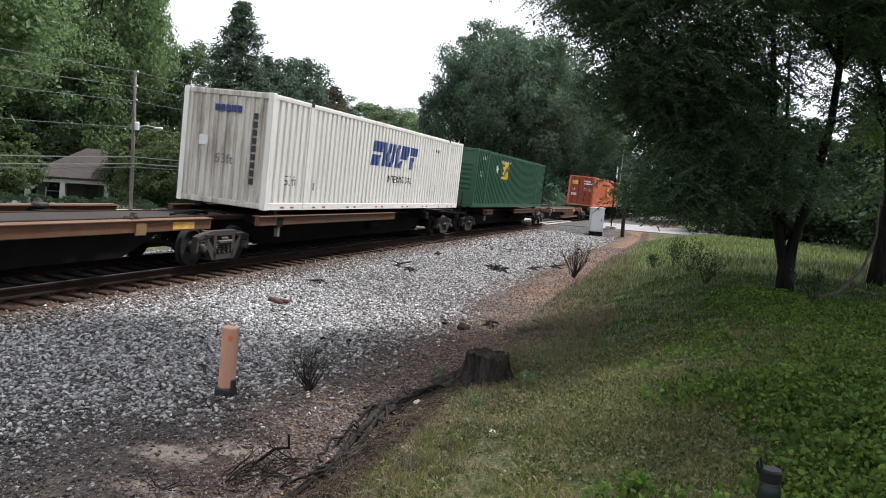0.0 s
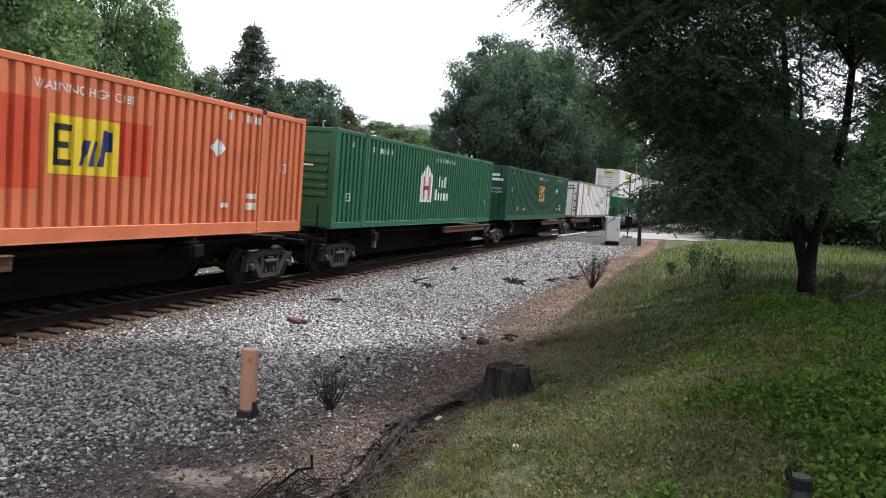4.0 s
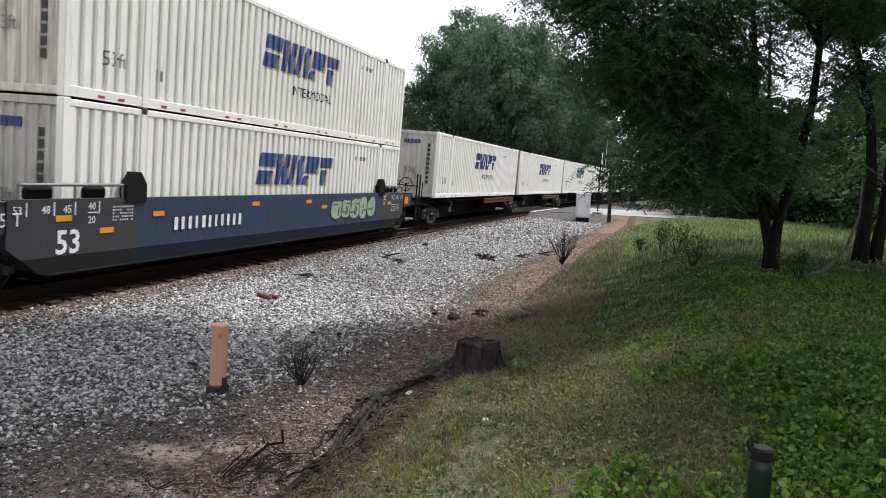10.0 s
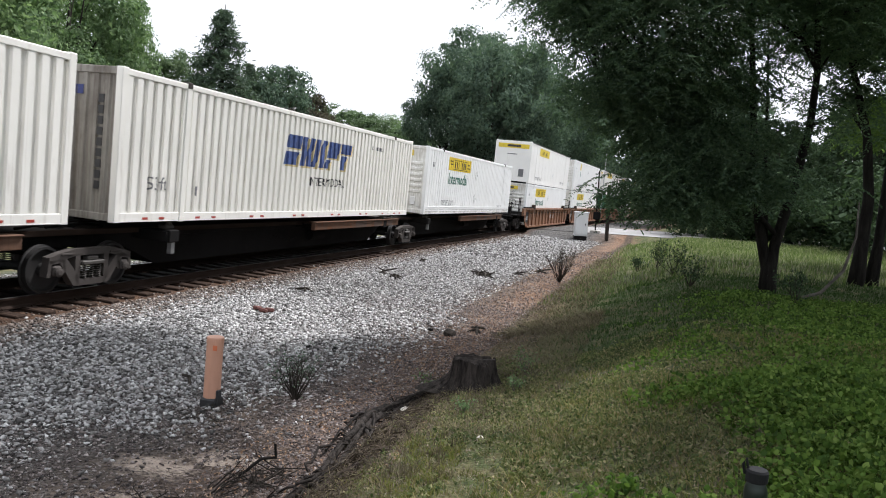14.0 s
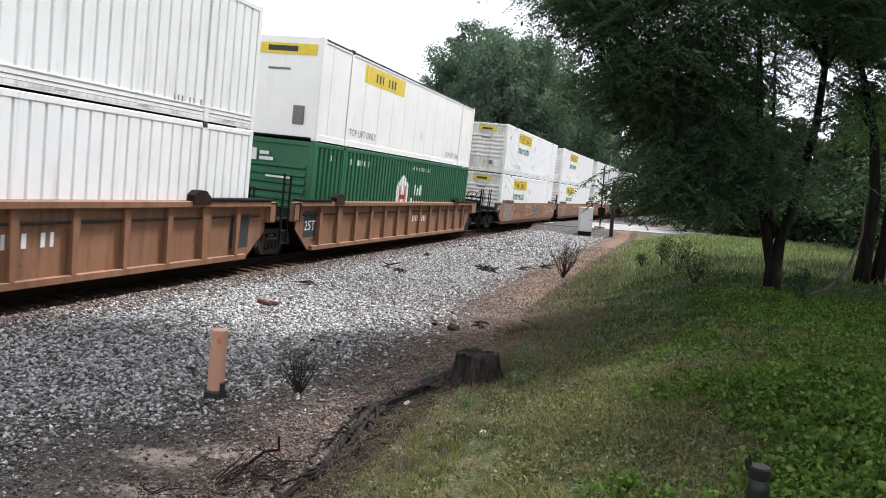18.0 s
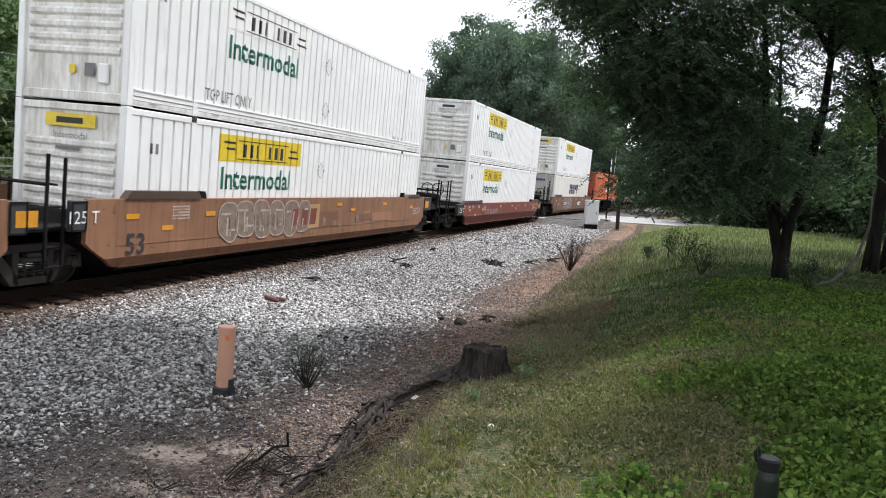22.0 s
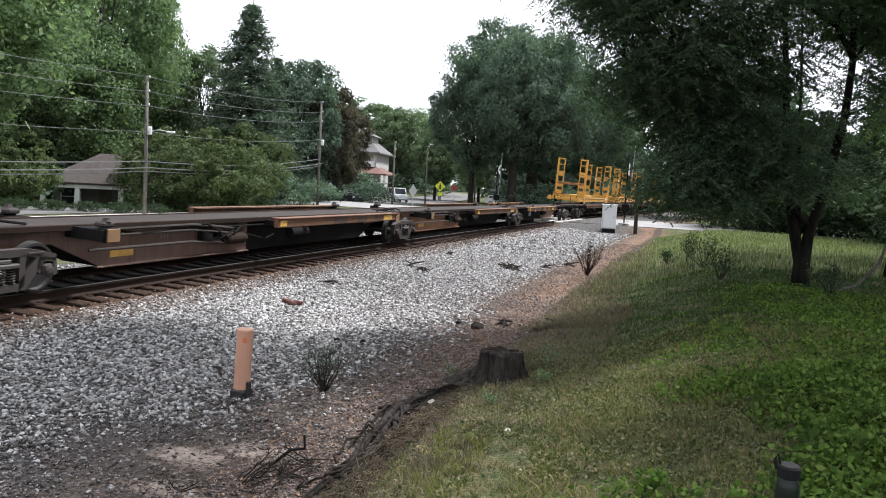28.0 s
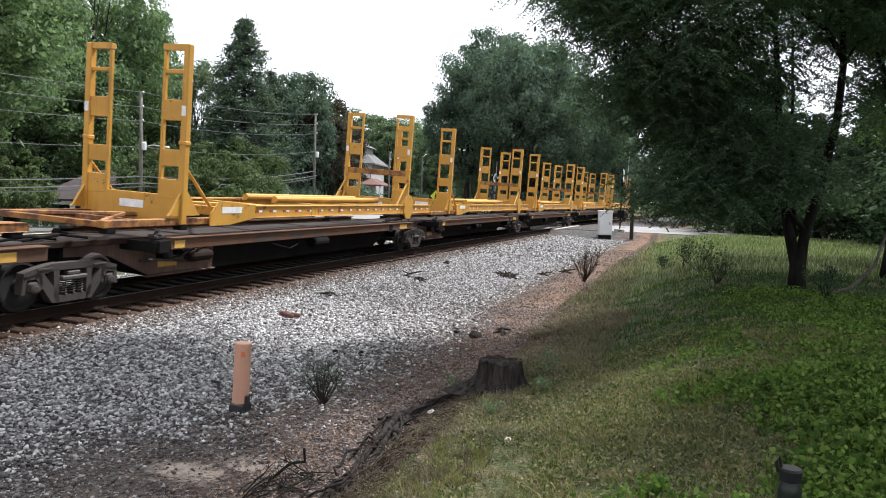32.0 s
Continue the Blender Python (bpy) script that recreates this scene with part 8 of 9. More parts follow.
parts_xy = [scatter(rs, 92000, 1.46, 7.6, 2.0, 15.0), scatter(rs, 30000, 1.46, 6.9, 15, 30), scatter(rs, 9000, 1.46, 7.0, 30, 50), scatter(rs, 900, .95, 1.5, 4, 30), scatter(rs, 5000, -4.5, -1.4, 6, 40)]
bx = np.concatenate([p[0] for p in parts_xy])
by = np.concatenate([p[1] for p in parts_xy])
bs = np.where(by < 15, .032 + .050 * rs.uniform(size=len(bx)) ** 1.7, np.where(by < 30, rs.uniform(.040, .072, len(bx)), rs.uniform(.08, .13, len(bx))))
bu = bx + TRACK_X - .5 * CURVE * by * by
keep = rs.uniform(size=len(bx)) > np.clip((bu - 5.0 - .10 * np.clip(by - 6.5, 0, 8) + .9 * (by < 6.2)) / 1.9, 0, .95)
keep &= np.hypot((bx + 3.95) / .7, (by - 5.5) / .5) > rs.uniform(.7, 1.3, len(bx))
stain = rs.uniform(size=len(bx)) < np.clip((2.75 - np.abs(bu)) / 1.2, 0, .9)
ob = new("ballast", rocks("ballast", bx[keep & stain], by[keep & stain], bs[keep & stain], M["stone_rusty"], rs))
tagged(ob, "rust-stained brown ballast stones beside the ties", "gravel", kind="stuff")
keep &= ~stain
ob = new("ballast", rocks("ballast", bx[keep], by[keep], bs[keep], M["stone"], rs))
tagged(ob, "loose sharp grey ballast stones beside the track", "gravel", kind="stuff")
px, py = scatter(rs, 60000, 4.6, 8.45, 2.5, 17)
qx, qy = scatter(rs, 7000, 6.2, 8.7, 16, 40)
px, py = np.concatenate([px, qx]), np.concatenate([py, qy])
ps = np.where(py < 17, .014 + .034 * rs.uniform(size=len(px)) ** 2, rs.uniform(.03, .06, len(px)))
hole = np.hypot((px + 3.9) / .75, (py - 5.5) / .55) > rs.uniform(.1, 1.3, len(px))
ob = new("ditch_gravel", rocks("ditch_gravel", px[hole], py[hole], ps[hole], M["pebble"], rs))
tagged(ob, "fine brown gravel and grit in the dirt ditch", "gravel", kind="stuff")
lx, ly = scatter(rs, 9000, 7.3, 9.0, 3, 15)
l2 = scatter(rs, 16000, 6.6, 9.3, 10, 40)
lx, ly = np.concatenate([lx, l2[0]]), np.concatenate([ly, l2[1]])
ob = new("leaf_litter", leaves_mesh("leaf_litter", np.stack([lx, ly, ground_z(lx, ly) + .012], -1), .034, M["litter"], rs, up=3.0, aspect=.6))
tagged(ob, "dry brown fallen leaves and bark along the bank", "leaf litter", kind="stuff")
# ---------------------------------------------------------------- grass and weeds
M["blade"] = leafy("grass_blade", [(0.066, 0.094, 0.028), (0.118, 0.146, 0.042), (0.180, 0.188, 0.060), (0.245, 0.195, 0.115), (0.34, 0.27, 0.18)], rough=.8, through=.25)
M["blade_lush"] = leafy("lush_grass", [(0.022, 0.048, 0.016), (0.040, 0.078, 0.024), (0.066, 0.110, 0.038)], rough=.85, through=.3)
M["blade_dry"] = leafy("dry_stems", [(0.085, 0.070, 0.058), (0.18, 0.148, 0.122), (0.32, 0.27, 0.22)], rough=.85, through=.1)
M["blade_brown"] = leafy("withered_weeds", [(0.075, 0.062, 0.048), (0.145, 0.118, 0.088), (0.22, 0.182, 0.132), (0.15, 0.155, 0.080)], rough=.9, through=.15)
M["vine"] = leafy("dead_vine", [(0.036, 0.028, 0.022), (0.072, 0.056, 0.044), (0.125, 0.102, 0.082)], rough=.95, through=.05)
M["blade_seed"] = leafy("meadow_grass", [(0.060, 0.098, 0.030), (0.100, 0.145, 0.046), (0.165, 0.205, 0.085), (0.36, 0.37, 0.26)], rough=.8, through=.3)


def blades(name, x, y, h, w, material, rs, lean=.5):
    n = len(x)
    z = ground_z(x, y)
    a = rs.uniform(0, 2 * np.pi, n)
    base = np.stack([x, y, z - .01], -1)
    side = np.stack([np.cos(a), np.sin(a), 0 * a], -1) * (w * .5)[:, None]
    b = rs.uniform(0, 2 * np.pi, n)
    tilt = rs.uniform(0, lean, n) * h
    off = np.stack([np.cos(b) * tilt, np.sin(b) * tilt, h], -1)
    midp = base + off * np.array([.35, .35, .6])
    v = np.stack([base - side, base + side, midp + side * .8, base + off, midp - side * .8], 1)
    k = np.arange(n)[:, None] * 5
    f4 = np.concatenate([k, k + 1, k + 2, k + 4], 1)
    f3 = np.concatenate([k + 4, k + 2, k + 3, k + 3], 1)
    me = bpy.data.meshes.new(name)
    vv = v.reshape(-1, 3).astype(np.float32)
    tri = np.concatenate([np.stack([f4[:, 0], f4[:, 1], f4[:, 2]], -1), np.stack([f4[:, 0], f4[:, 2], f4[:, 3]], -1), f3[:, :3]])
    return raw_mesh(name, vv, tri, material)


def field(rs, n, x0, x1, y0, y1, edge=-2.05, rag=.35):
    x, y = rs.uniform(x0, x1, n), rs.uniform(y0, y1, n)
    u = x - .5 * CURVE * y * y + rag * np.sin(y * 2.1) * np.sin(y * .73 + 1) + rs.normal(size=n) * .18
    k = u > edge
    return x[k], y[k]


def lumps_of(x, y, size, seed):
    """Smooth random field of 0 to 1 with patches of the given size."""
    tab = np.random.default_rng(seed).uniform(size=(64, 64))
    gx_, gy_ = x / size + 17.3, y / size + 5.1
    i, j = np.floor(gx_).astype(int), np.floor(gy_).astype(int)
    a, c = gx_ - i, gy_ - j
    a, c = a * a * (3 - 2 * a), c * c * (3 - 2 * c)
    v = lambda p, q: tab[p % 64, q % 64]
    return (v(i, j) * (1 - a) + v(i + 1, j) * a) * (1 - c) + (v(i, j + 1) * (1 - a) + v(i + 1, j + 1) * a) * c


def tufts(x, y, seed):
    return .5 * lumps_of(x, y, .55, seed) + .3 * lumps_of(x, y, .2, seed + 1) + .2 * lumps_of(x, y, 1.4, seed + 2)


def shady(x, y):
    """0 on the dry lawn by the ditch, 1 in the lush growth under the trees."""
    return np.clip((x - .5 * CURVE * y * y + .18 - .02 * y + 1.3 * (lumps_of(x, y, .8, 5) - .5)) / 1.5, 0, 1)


def parched(x, y):
    """1 on the withered strip of lawn beyond the stump, falling to 0 away from the bank."""
    return np.clip((10.25 - lateral(x, y) + .8 * (lumps_of(x, y, .5, 91) - .5)) / .9, 0, 1) * np.clip((y - 5.2) / 2.2, 0, 1) * np.clip((17 - y) / 4, 0, 1)


x1, y1 = field(rs, 150000, -2.6, 4.6, 2.4, 10, -2.15)
q = tufts(x1, y1, 40)
k = rs.uniform(size=len(x1)) < np.clip((q - .34) * 3.6, .05, 1) * (1 - .8 * parched(x1, y1))
x1, y1, q = x1[k], y1[k], q[k]
ob = new("lawn", blades("lawn", x1, y1, rs.uniform(.015, .075, len(x1)) * (.5 + 1.3 * q), rs.uniform(.004, .010, len(x1)), M["blade"], rs, 1.6))
tagged(ob, "thin patchy lawn grass with dry stems", "grass", kind="stuff")
x1, y1 = rs.normal(2.4, 2.6, 26000), rs.uniform(-5, 2.6, 26000) + rs.normal(size=26000) * .3
k = lateral(x1, y1) > 8.9 + rs.normal(size=26000) * .3
x1, y1 = x1[k], y1[k]
ob = new("lawn", blades("lawn", x1, y1, rs.uniform(.02, .10, len(x1)), rs.uniform(.005, .012, len(x1)), M["blade"], rs, 1.5))
tagged(ob, "patchy lawn grass behind the viewpoint", "grass", kind="stuff")
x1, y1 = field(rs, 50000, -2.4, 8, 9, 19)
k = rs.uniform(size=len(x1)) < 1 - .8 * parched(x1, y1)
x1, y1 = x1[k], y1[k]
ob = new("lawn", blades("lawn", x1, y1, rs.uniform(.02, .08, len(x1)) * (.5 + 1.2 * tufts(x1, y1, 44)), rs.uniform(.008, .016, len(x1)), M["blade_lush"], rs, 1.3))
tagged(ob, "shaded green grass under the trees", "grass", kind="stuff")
x1, y1 = field(rs, 60000, -3, 26, 18, 48, -2.2)
ob = new("meadow", blades("meadow", x1, y1, rs.uniform(.06, .22, len(x1)), rs.uniform(.012, .026, len(x1)), M["blade_seed"], rs, .8))
tagged(ob, "tall pale green meadow grass with seed heads", "grass", kind="stuff")
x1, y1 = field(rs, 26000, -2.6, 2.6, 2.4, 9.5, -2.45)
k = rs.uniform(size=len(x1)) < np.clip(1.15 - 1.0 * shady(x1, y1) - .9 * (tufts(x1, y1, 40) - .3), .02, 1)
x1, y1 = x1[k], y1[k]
ob = new("straw", leaves_mesh("straw", np.stack([x1, y1, ground_z(x1, y1) + rs.uniform(.005, .045, len(x1))], -1), .060, M["blade_dry"], rs, up=1.2, aspect=.075))
tagged(ob, "pale dead grass stems lying in the lawn", "grass", kind="stuff")


def leafy_clumps(rs, n, per, x0, x1, y0, y1, spread, high, want):
    """Leaf places gathered in small plants."""
    cx, cy = field(rs, n, x0, x1, y0, y1, -1.95)
    k = rs.uniform(size=len(cx)) < want(cx, cy)
    cx, cy = cx[k], cy[k]
    m = len(cx)
    hh = high * rs.uniform(.3, 1.0, m)
    x = (cx[:, None] + rs.normal(size=(m, per)) * spread).ravel()
    y = (cy[:, None] + rs.normal(size=(m, per)) * spread).ravel()
    return np.stack([x, y, ground_z(x, y) + (hh[:, None] * rs.uniform(.25, 1, (m, per))).ravel()], -1)


# low broad-leaved plants, lush under the trees and sparse on the dry lawn
M["clover"] = leafy("broad_leaf", [(0.038, 0.076, 0.018), (0.074, 0.132, 0.027), (0.118, 0.188, 0.042), (0.175, 0.245, 0.068)], through=.34, rough=.9)
M["weed_leaf"] = leafy("lawn_weed_leaf", [(0.052, 0.076, 0.030), (0.100, 0.125, 0.050), (0.165, 0.175, 0.082), (0.28, 0.24, 0.155)], through=.25, rough=.9)
p = np.concatenate([leafy_clumps(rs, 22000, 12, -1.6, 4.6, 1.4, 7.5, .05, .20, lambda x, y: shady(x, y) ** 1.3 * np.clip((y - 1.4) / 1.4, 0, 1) * np.clip(.45 + .9 * lumps_of(x, y, .5, 61), 0, 1)),
                    leafy_clumps(rs, 8000, 9, -1.6, 6.5, 7.0, 14.5, .06, .14, lambda x, y: shady(x, y) * np.clip(.3 + .9 * lumps_of(x, y, .7, 62), 0, 1))])
ob = new("ground_cover", leaves_mesh("ground_cover", p, .042, M["clover"], rs, up=.40, aspect=.74, blade=True))
tagged(ob, "lush green broad-leaved ground cover under the trees", "ground cover", kind="stuff")
p = leafy_clumps(rs, 1500, 6, -1.4, 3.4, 2.4, 6.5, .07, .17, lambda x, y: shady(x, y) ** 2 * np.clip((lumps_of(x, y, .6, 65) - .3) * 2, 0, 1))
ob = new("tall_weeds", leaves_mesh("tall_weeds", p, .085, M["clover"], rs, up=.4, aspect=.62, blade=True))
tagged(ob, "larger broad green weed leaves among the ground cover", "weeds", kind="stuff")
x1, y1 = field(rs, 14000, -1.4, 4.2, 2.4, 8, -1.2)
k = rs.uniform(size=len(x1)) < shady(x1, y1) * np.clip((lumps_of(x1, y1, .45, 66) - .45) * 3, 0, 1)
x1, y1 = x1[k], y1[k]
ob = new("lush_grass", blades("lush_grass", x1, y1, rs.uniform(.06, .2, len(x1)), rs.uniform(.005, .011, len(x1)), M["clover"], rs, .9))
tagged(ob, "tufts of long green grass in the ground cover", "grass", kind="stuff")
p = leafy_clumps(rs, 13000, 8, -2.5, 2.4, 2.4, 11, .035, .07, lambda x, y: np.clip(1.1 - shady(x, y), .1, 1) * np.clip((tufts(x, y, 71) - .35) * 4, .05, 1))
ob = new("lawn_weeds", leaves_mesh("lawn_weeds", p, .034, M["weed_leaf"], rs, up=.5, aspect=.55, blade=True))
tagged(ob, "small olive weeds scattered through the dry lawn", "weeds", kind="stuff")
# dry weeds along the bank
x1, y1 = scatter(rs, 26000, 8.5, 10.1, 6.6, 15)
l3 = scatter(rs, 12000, 8.3, 9.7, 13, 34)
x1, y1 = np.concatenate([x1, l3[0]]), np.concatenate([y1, l3[1]])
ob = new("dry_weeds", blades("dry_weeds", x1, y1, rs.uniform(.02, .10, len(x1)) * np.where(y1 < 13, 1, 1.5), np.where(y1 < 13, .005, .011), M["blade_brown"], rs, 3.0))
tagged(ob, "dry brown weeds and stems along the ditch bank", "weeds", kind="stuff")


def strands(name, x, y, dx, dy, w, material, rs, hang=.03):
    """Thin withered stems that trail down over the ground from (x, y) by (dx, dy)."""
    n, k = len(x), 5
    t = np.linspace(0, 1, k)
    px_ = x[:, None] + dx[:, None] * t + rs.normal(size=(n, k)) * .018
    py_ = y[:, None] + dy[:, None] * t + rs.normal(size=(n, k)) * .018
    pz_ = ground_z(px_, py_) + rs.uniform(0, 1, (n, 1)) * hang * np.sin(np.pi * (.15 + .8 * t)) * 2 + .004
    p = np.stack([px_, py_, pz_], -1)
    d = np.stack([-dy, dx, 0 * dx], -1)
    d /= np.linalg.norm(d, axis=1, keepdims=True) + 1e-9
    d = d + rs.normal(size=(n, 3)) * np.array([.2, .2, .9])
    d = d[:, None] * (w[:, None] * (1 - .6 * t) * .5)[..., None]
    v = np.stack([p - d, p + d], 2).reshape(-1, 3)
    i = (np.arange(n)[:, None] * 2 * k + 2 * np.arange(k - 1)[None]).reshape(-1, 1)
    return raw_mesh(name, v, np.concatenate([i, i + 1, i + 3, i + 2], 1), material)


m_ = 5200
x1, y1 = scatter(rs, m_, 8.36, 8.86, 3.0, 9.6)
ob = new("dead_vines", strands("dead_vines", x1, y1, rs.uniform(-.22, .03, m_), rs.normal(size=m_) * .13, rs.uniform(.003, .009, m_), M["vine"], rs, .05))
tagged(ob, "tangled grey-brown dead vines trailing down the bank", "weeds", kind="stuff")
x1, y1 = scatter(rs, 9000, 8.45, 9.25, 3.0, 9.4)
k = rs.uniform(size=len(x1)) < np.clip((tufts(x1, y1, 81) - .36) * 4, .08, 1)
x1, y1 = x1[k], y1[k]
ob = new("dry_weeds", blades("dry_weeds", x1, y1, rs.uniform(.03, .13, len(x1)), rs.uniform(.003, .006, len(x1)), M["blade_brown"], rs, 2.2))
tagged(ob, "withered grass and stems on the crest of the bank", "weeds", kind="stuff")
x1, y1 = scatter(rs, 5200, 8.40, 9.05, 3.0, 9.4)
k = rs.uniform(size=len(x1)) < np.clip((tufts(x1, y1, 85) - .42) * 5, .03, 1)
x1, y1 = x1[k], y1[k]
ob = new("bank_weeds", leaves_mesh("bank_weeds", np.stack([x1, y1, ground_z(x1, y1) + rs.uniform(.01, .07, len(x1))], -1), .028, M["weed_leaf"], rs, up=.5, aspect=.5, blade=True))
tagged(ob, "sparse olive weed leaves on the bank", "weeds", kind="stuff")


def tuft_blades(name, n, per, u0, u1, y0, y1, spread, high, material, label):
    """Separate tufts of stems, tallest in their middle."""
    cx, cy = scatter(rs, n, u0, u1, y0, y1)
    size = rs.uniform(.45, 1.0, n)
    gx_, gy_ = rs.normal(size=(n, per)), rs.normal(size=(n, per))
    x = (cx[:, None] + gx_ * spread * size[:, None]).ravel()
    y = (cy[:, None] + gy_ * spread * size[:, None]).ravel()
    h = (high * size[:, None] * np.exp(-.25 * (gx_ ** 2 + gy_ ** 2)) * rs.uniform(.5, 1.1, (n, per))).ravel()
    o = new(name, blades(name, x, y, h, rs.uniform(.003, .008, len(x)), material, rs, .9))
    tagged(o, label, "grass", kind="stuff")


M["blade_lime"] = leafy("yellowing_grass", [(0.105, 0.130, 0.034), (0.170, 0.188, 0.050), (0.255, 0.245, 0.085), (0.30, 0.25, 0.14)], rough=.85, through=.3)
tuft_blades("grass_tufts", 170, 34, 8.95, 9.55, 2.9, 6.6, .045, .13, M["blade_lime"], "yellowing grass tufts along the edge of the bank")
tuft_blades("grass_tufts", 190, 32, 8.72, 9.6, 5.2, 10.5, .050, .15, M["blade_brown"], "withered grey-brown tufts around the stump")
tuft_blades("grass_tufts", 320, 30, 9.2, 12.8, 2.9, 9.0, .050, .09, M["blade"], "uneven green tufts in the lawn")
m_ = 9000
x1, y1 = scatter(rs, m_, 6.9, 9.2, 3.0, 15)
a_ = rs.uniform(0, 6.28, m_)
ob = new("straw", strands("straw", x1, y1, np.cos(a_) * .09, np.sin(a_) * .09, rs.uniform(.003, .008, m_), M["chips"], rs, .012))
tagged(ob, "scraps of bark, twig and straw lying in the ditch", "litter", kind="stuff")


def twiggy(name, x, y, h, n, label, category, mat="bark_dark", spread=.6, seed=1, r=.008, leaf=None, leafn=0, leafs=.04):
    """A small plant of branching stems."""
    rg = random.Random(seed)
    z = float(ground_z(x, y))
    root = thing(name, label, category, at=pose(x, y, z))
    tips = []
    for i in range(n):
        a = rg.uniform(0, 6.28)
        L = h * rg.uniform(.55, 1.05)
        s = spread * rg.uniform(.2, 1)
        pts = [Vector((0, 0, -.03))]
        d = Vector((math.cos(a) * s, math.sin(a) * s, 1)).normalized()
        for k in range(4):
            d = (d + Vector((rg.uniform(-.3, .3), rg.uniform(-.3, .3), rg.uniform(-.05, .15)))).normalized()
            pts.append(pts[-1] + d * L / 4)
        m = Mesh().path(pts, [r, r * .8, r * .6, r * .45, r * .2], 5)
        for k in (2, 3, 3):
            b = pts[k]
            e = b + Vector((rg.uniform(-1, 1), rg.uniform(-1, 1), rg.uniform(.3, 1))) * L * .22
            m.path([b, b.lerp(e, .5) + Vector((0, 0, .01)), e], [r * .5, r * .35, r * .15], 4)
            tips.append(e)
        tips.append(pts[-1])
        part("stem", m, M[mat], root)
    if leaf:
        rg2 = np.random.default_rng(seed)
        t = np.array([tuple(q) for q in tips])
        p = t[rg2.integers(0, len(t), leafn)] + rg2.normal(size=(leafn, 3)) * h * .09
        part("foliage", leaves_mesh("foliage", p, leafs, M[leaf], rg2), None, root)
    return root


x, y, z = spot(26.3, -16.2)
twiggy("weed", x, y, .66, 30, "dark wiry leafless weed in the gravel", "weed", "bark_dark", .5, 3, .008, "leaf_dark", 420, .03)
x, y, z = spot(6.3, -6.2)
twiggy("bare_shrub", x, y, 1.45, 30, "bare dark twiggy shrub on the bank", "shrub", "bark_dark", .75, 4, .012, "leaf_red", 260, .045)
for i, (az, el, h) in enumerate(((9.1, -15.0, .28), (15.8, -15.4, .3), (8.4, -13.4, .35), (13.0, -16.8, .22))):
    x, y, z = spot(az, el)
    twiggy("weed", x, y, h, 9, "small green weed growing in the lawn edge", "weed", "bark_grey", .8, 30 + i, .004, "leaf_mid", 150, .035)
for i, (az, el, h) in enumerate(((-3.2, -5.7, .7), (-.8, -4.6, .8), (.6, -4.9, .6), (-10.4, -6.2, .6), (-2.0, -5.0, .9))):
    x, y, z = spot(az, el)
    twiggy("sapling", x, y, h, 8, "small leafy sapling in the shade", "sapling", "bark_dark", .9, 40 + i, .010, "leaf_thicket", 360, .06)
# brushwood heaps
def brushwood(x, y, reach, n, long, seed):
    """Broken twigs lying over one another."""
    rg = random.Random(seed)
    root = thing("brushwood", "heap of broken dark twigs in the ditch", "brushwood", "brushwood heaps", at=pose(x, y, float(ground_z(x, y))))
    for i in range(n):
        a = rg.uniform(0, 6.28)
        L = long * rg.uniform(.35, 1.0)
        d = Vector((math.cos(a), math.sin(a), rg.uniform(-.05, .75) ** 2)).normalized()
        p = Vector((rg.gauss(0, reach), rg.gauss(0, reach), rg.uniform(-.01, .06))) - d * L * .3
        p.z = max(p.z, -.01)
        pts = [p]
        for k in range(5):
            d = (d + Vector((rg.uniform(-.45, .45), rg.uniform(-.45, .45), rg.uniform(-.22, .22)))).normalized()
            q = pts[-1] + d * L / 5
            q.z = max(q.z, .0)
            pts.append(q)
        w = rg.uniform(.004, .009)
        m = Mesh().path(pts, [w, w, w * .9, w * .75, w * .6, w * .3], 5)
        for k in (2, 3, 4):
            if rg.random() < .6:
                e = pts[k] + Vector((rg.uniform(-1, 1), rg.uniform(-1, 1), rg.uniform(-.2, .9))) * L * .25
                m.path([pts[k], pts[k].lerp(e, .5) + Vector((0, 0, .012)), e], [w * .6, w * .45, w * .2], 4)
        part("twig", m, M["bark_dark"], root)


for i, (az, el, reach, n, long) in enumerate(((29.6, -22.4, .11, 20, .42), (27.9, -21.7, .11, 16, .40), (31.2, -22.6, .10, 8, .34), (36.9, -22.9, .05, 5, .5), (24.0, -21.9, .10, 12, .3), (33.2, -17.3, .14, 6, .3), (22.6, -19.6, .10, 10, .35))):
    x, y, z = spot(az, el)
    brushwood(x, y, reach, n, long, 60 + i)
stick = spot(28.6, -22.0)
o = part("fallen_branch", Mesh().path([(stick[0] - .16, stick[1] - .1, stick[2] + .05), (stick[0], stick[1], stick[2] + .2), (stick[0] + .12, stick[1] + .03, stick[2] + .22), (stick[0] + .10, stick[1] + .05, stick[2] + .33)], [.012, .014, .016, .011], 7), M["bark_near"])
tagged(o, "crooked dark branch sticking out of a twig heap", "branch", "fallen branches")
# debris lying on the stones
M["brick_red"] = plain("broken_brick", (0.125, 0.050, 0.042), .9, vary=.3)
M["stone_pale"] = plain("pale_stone", (0.50, 0.46, 0.41), .85, vary=.2)


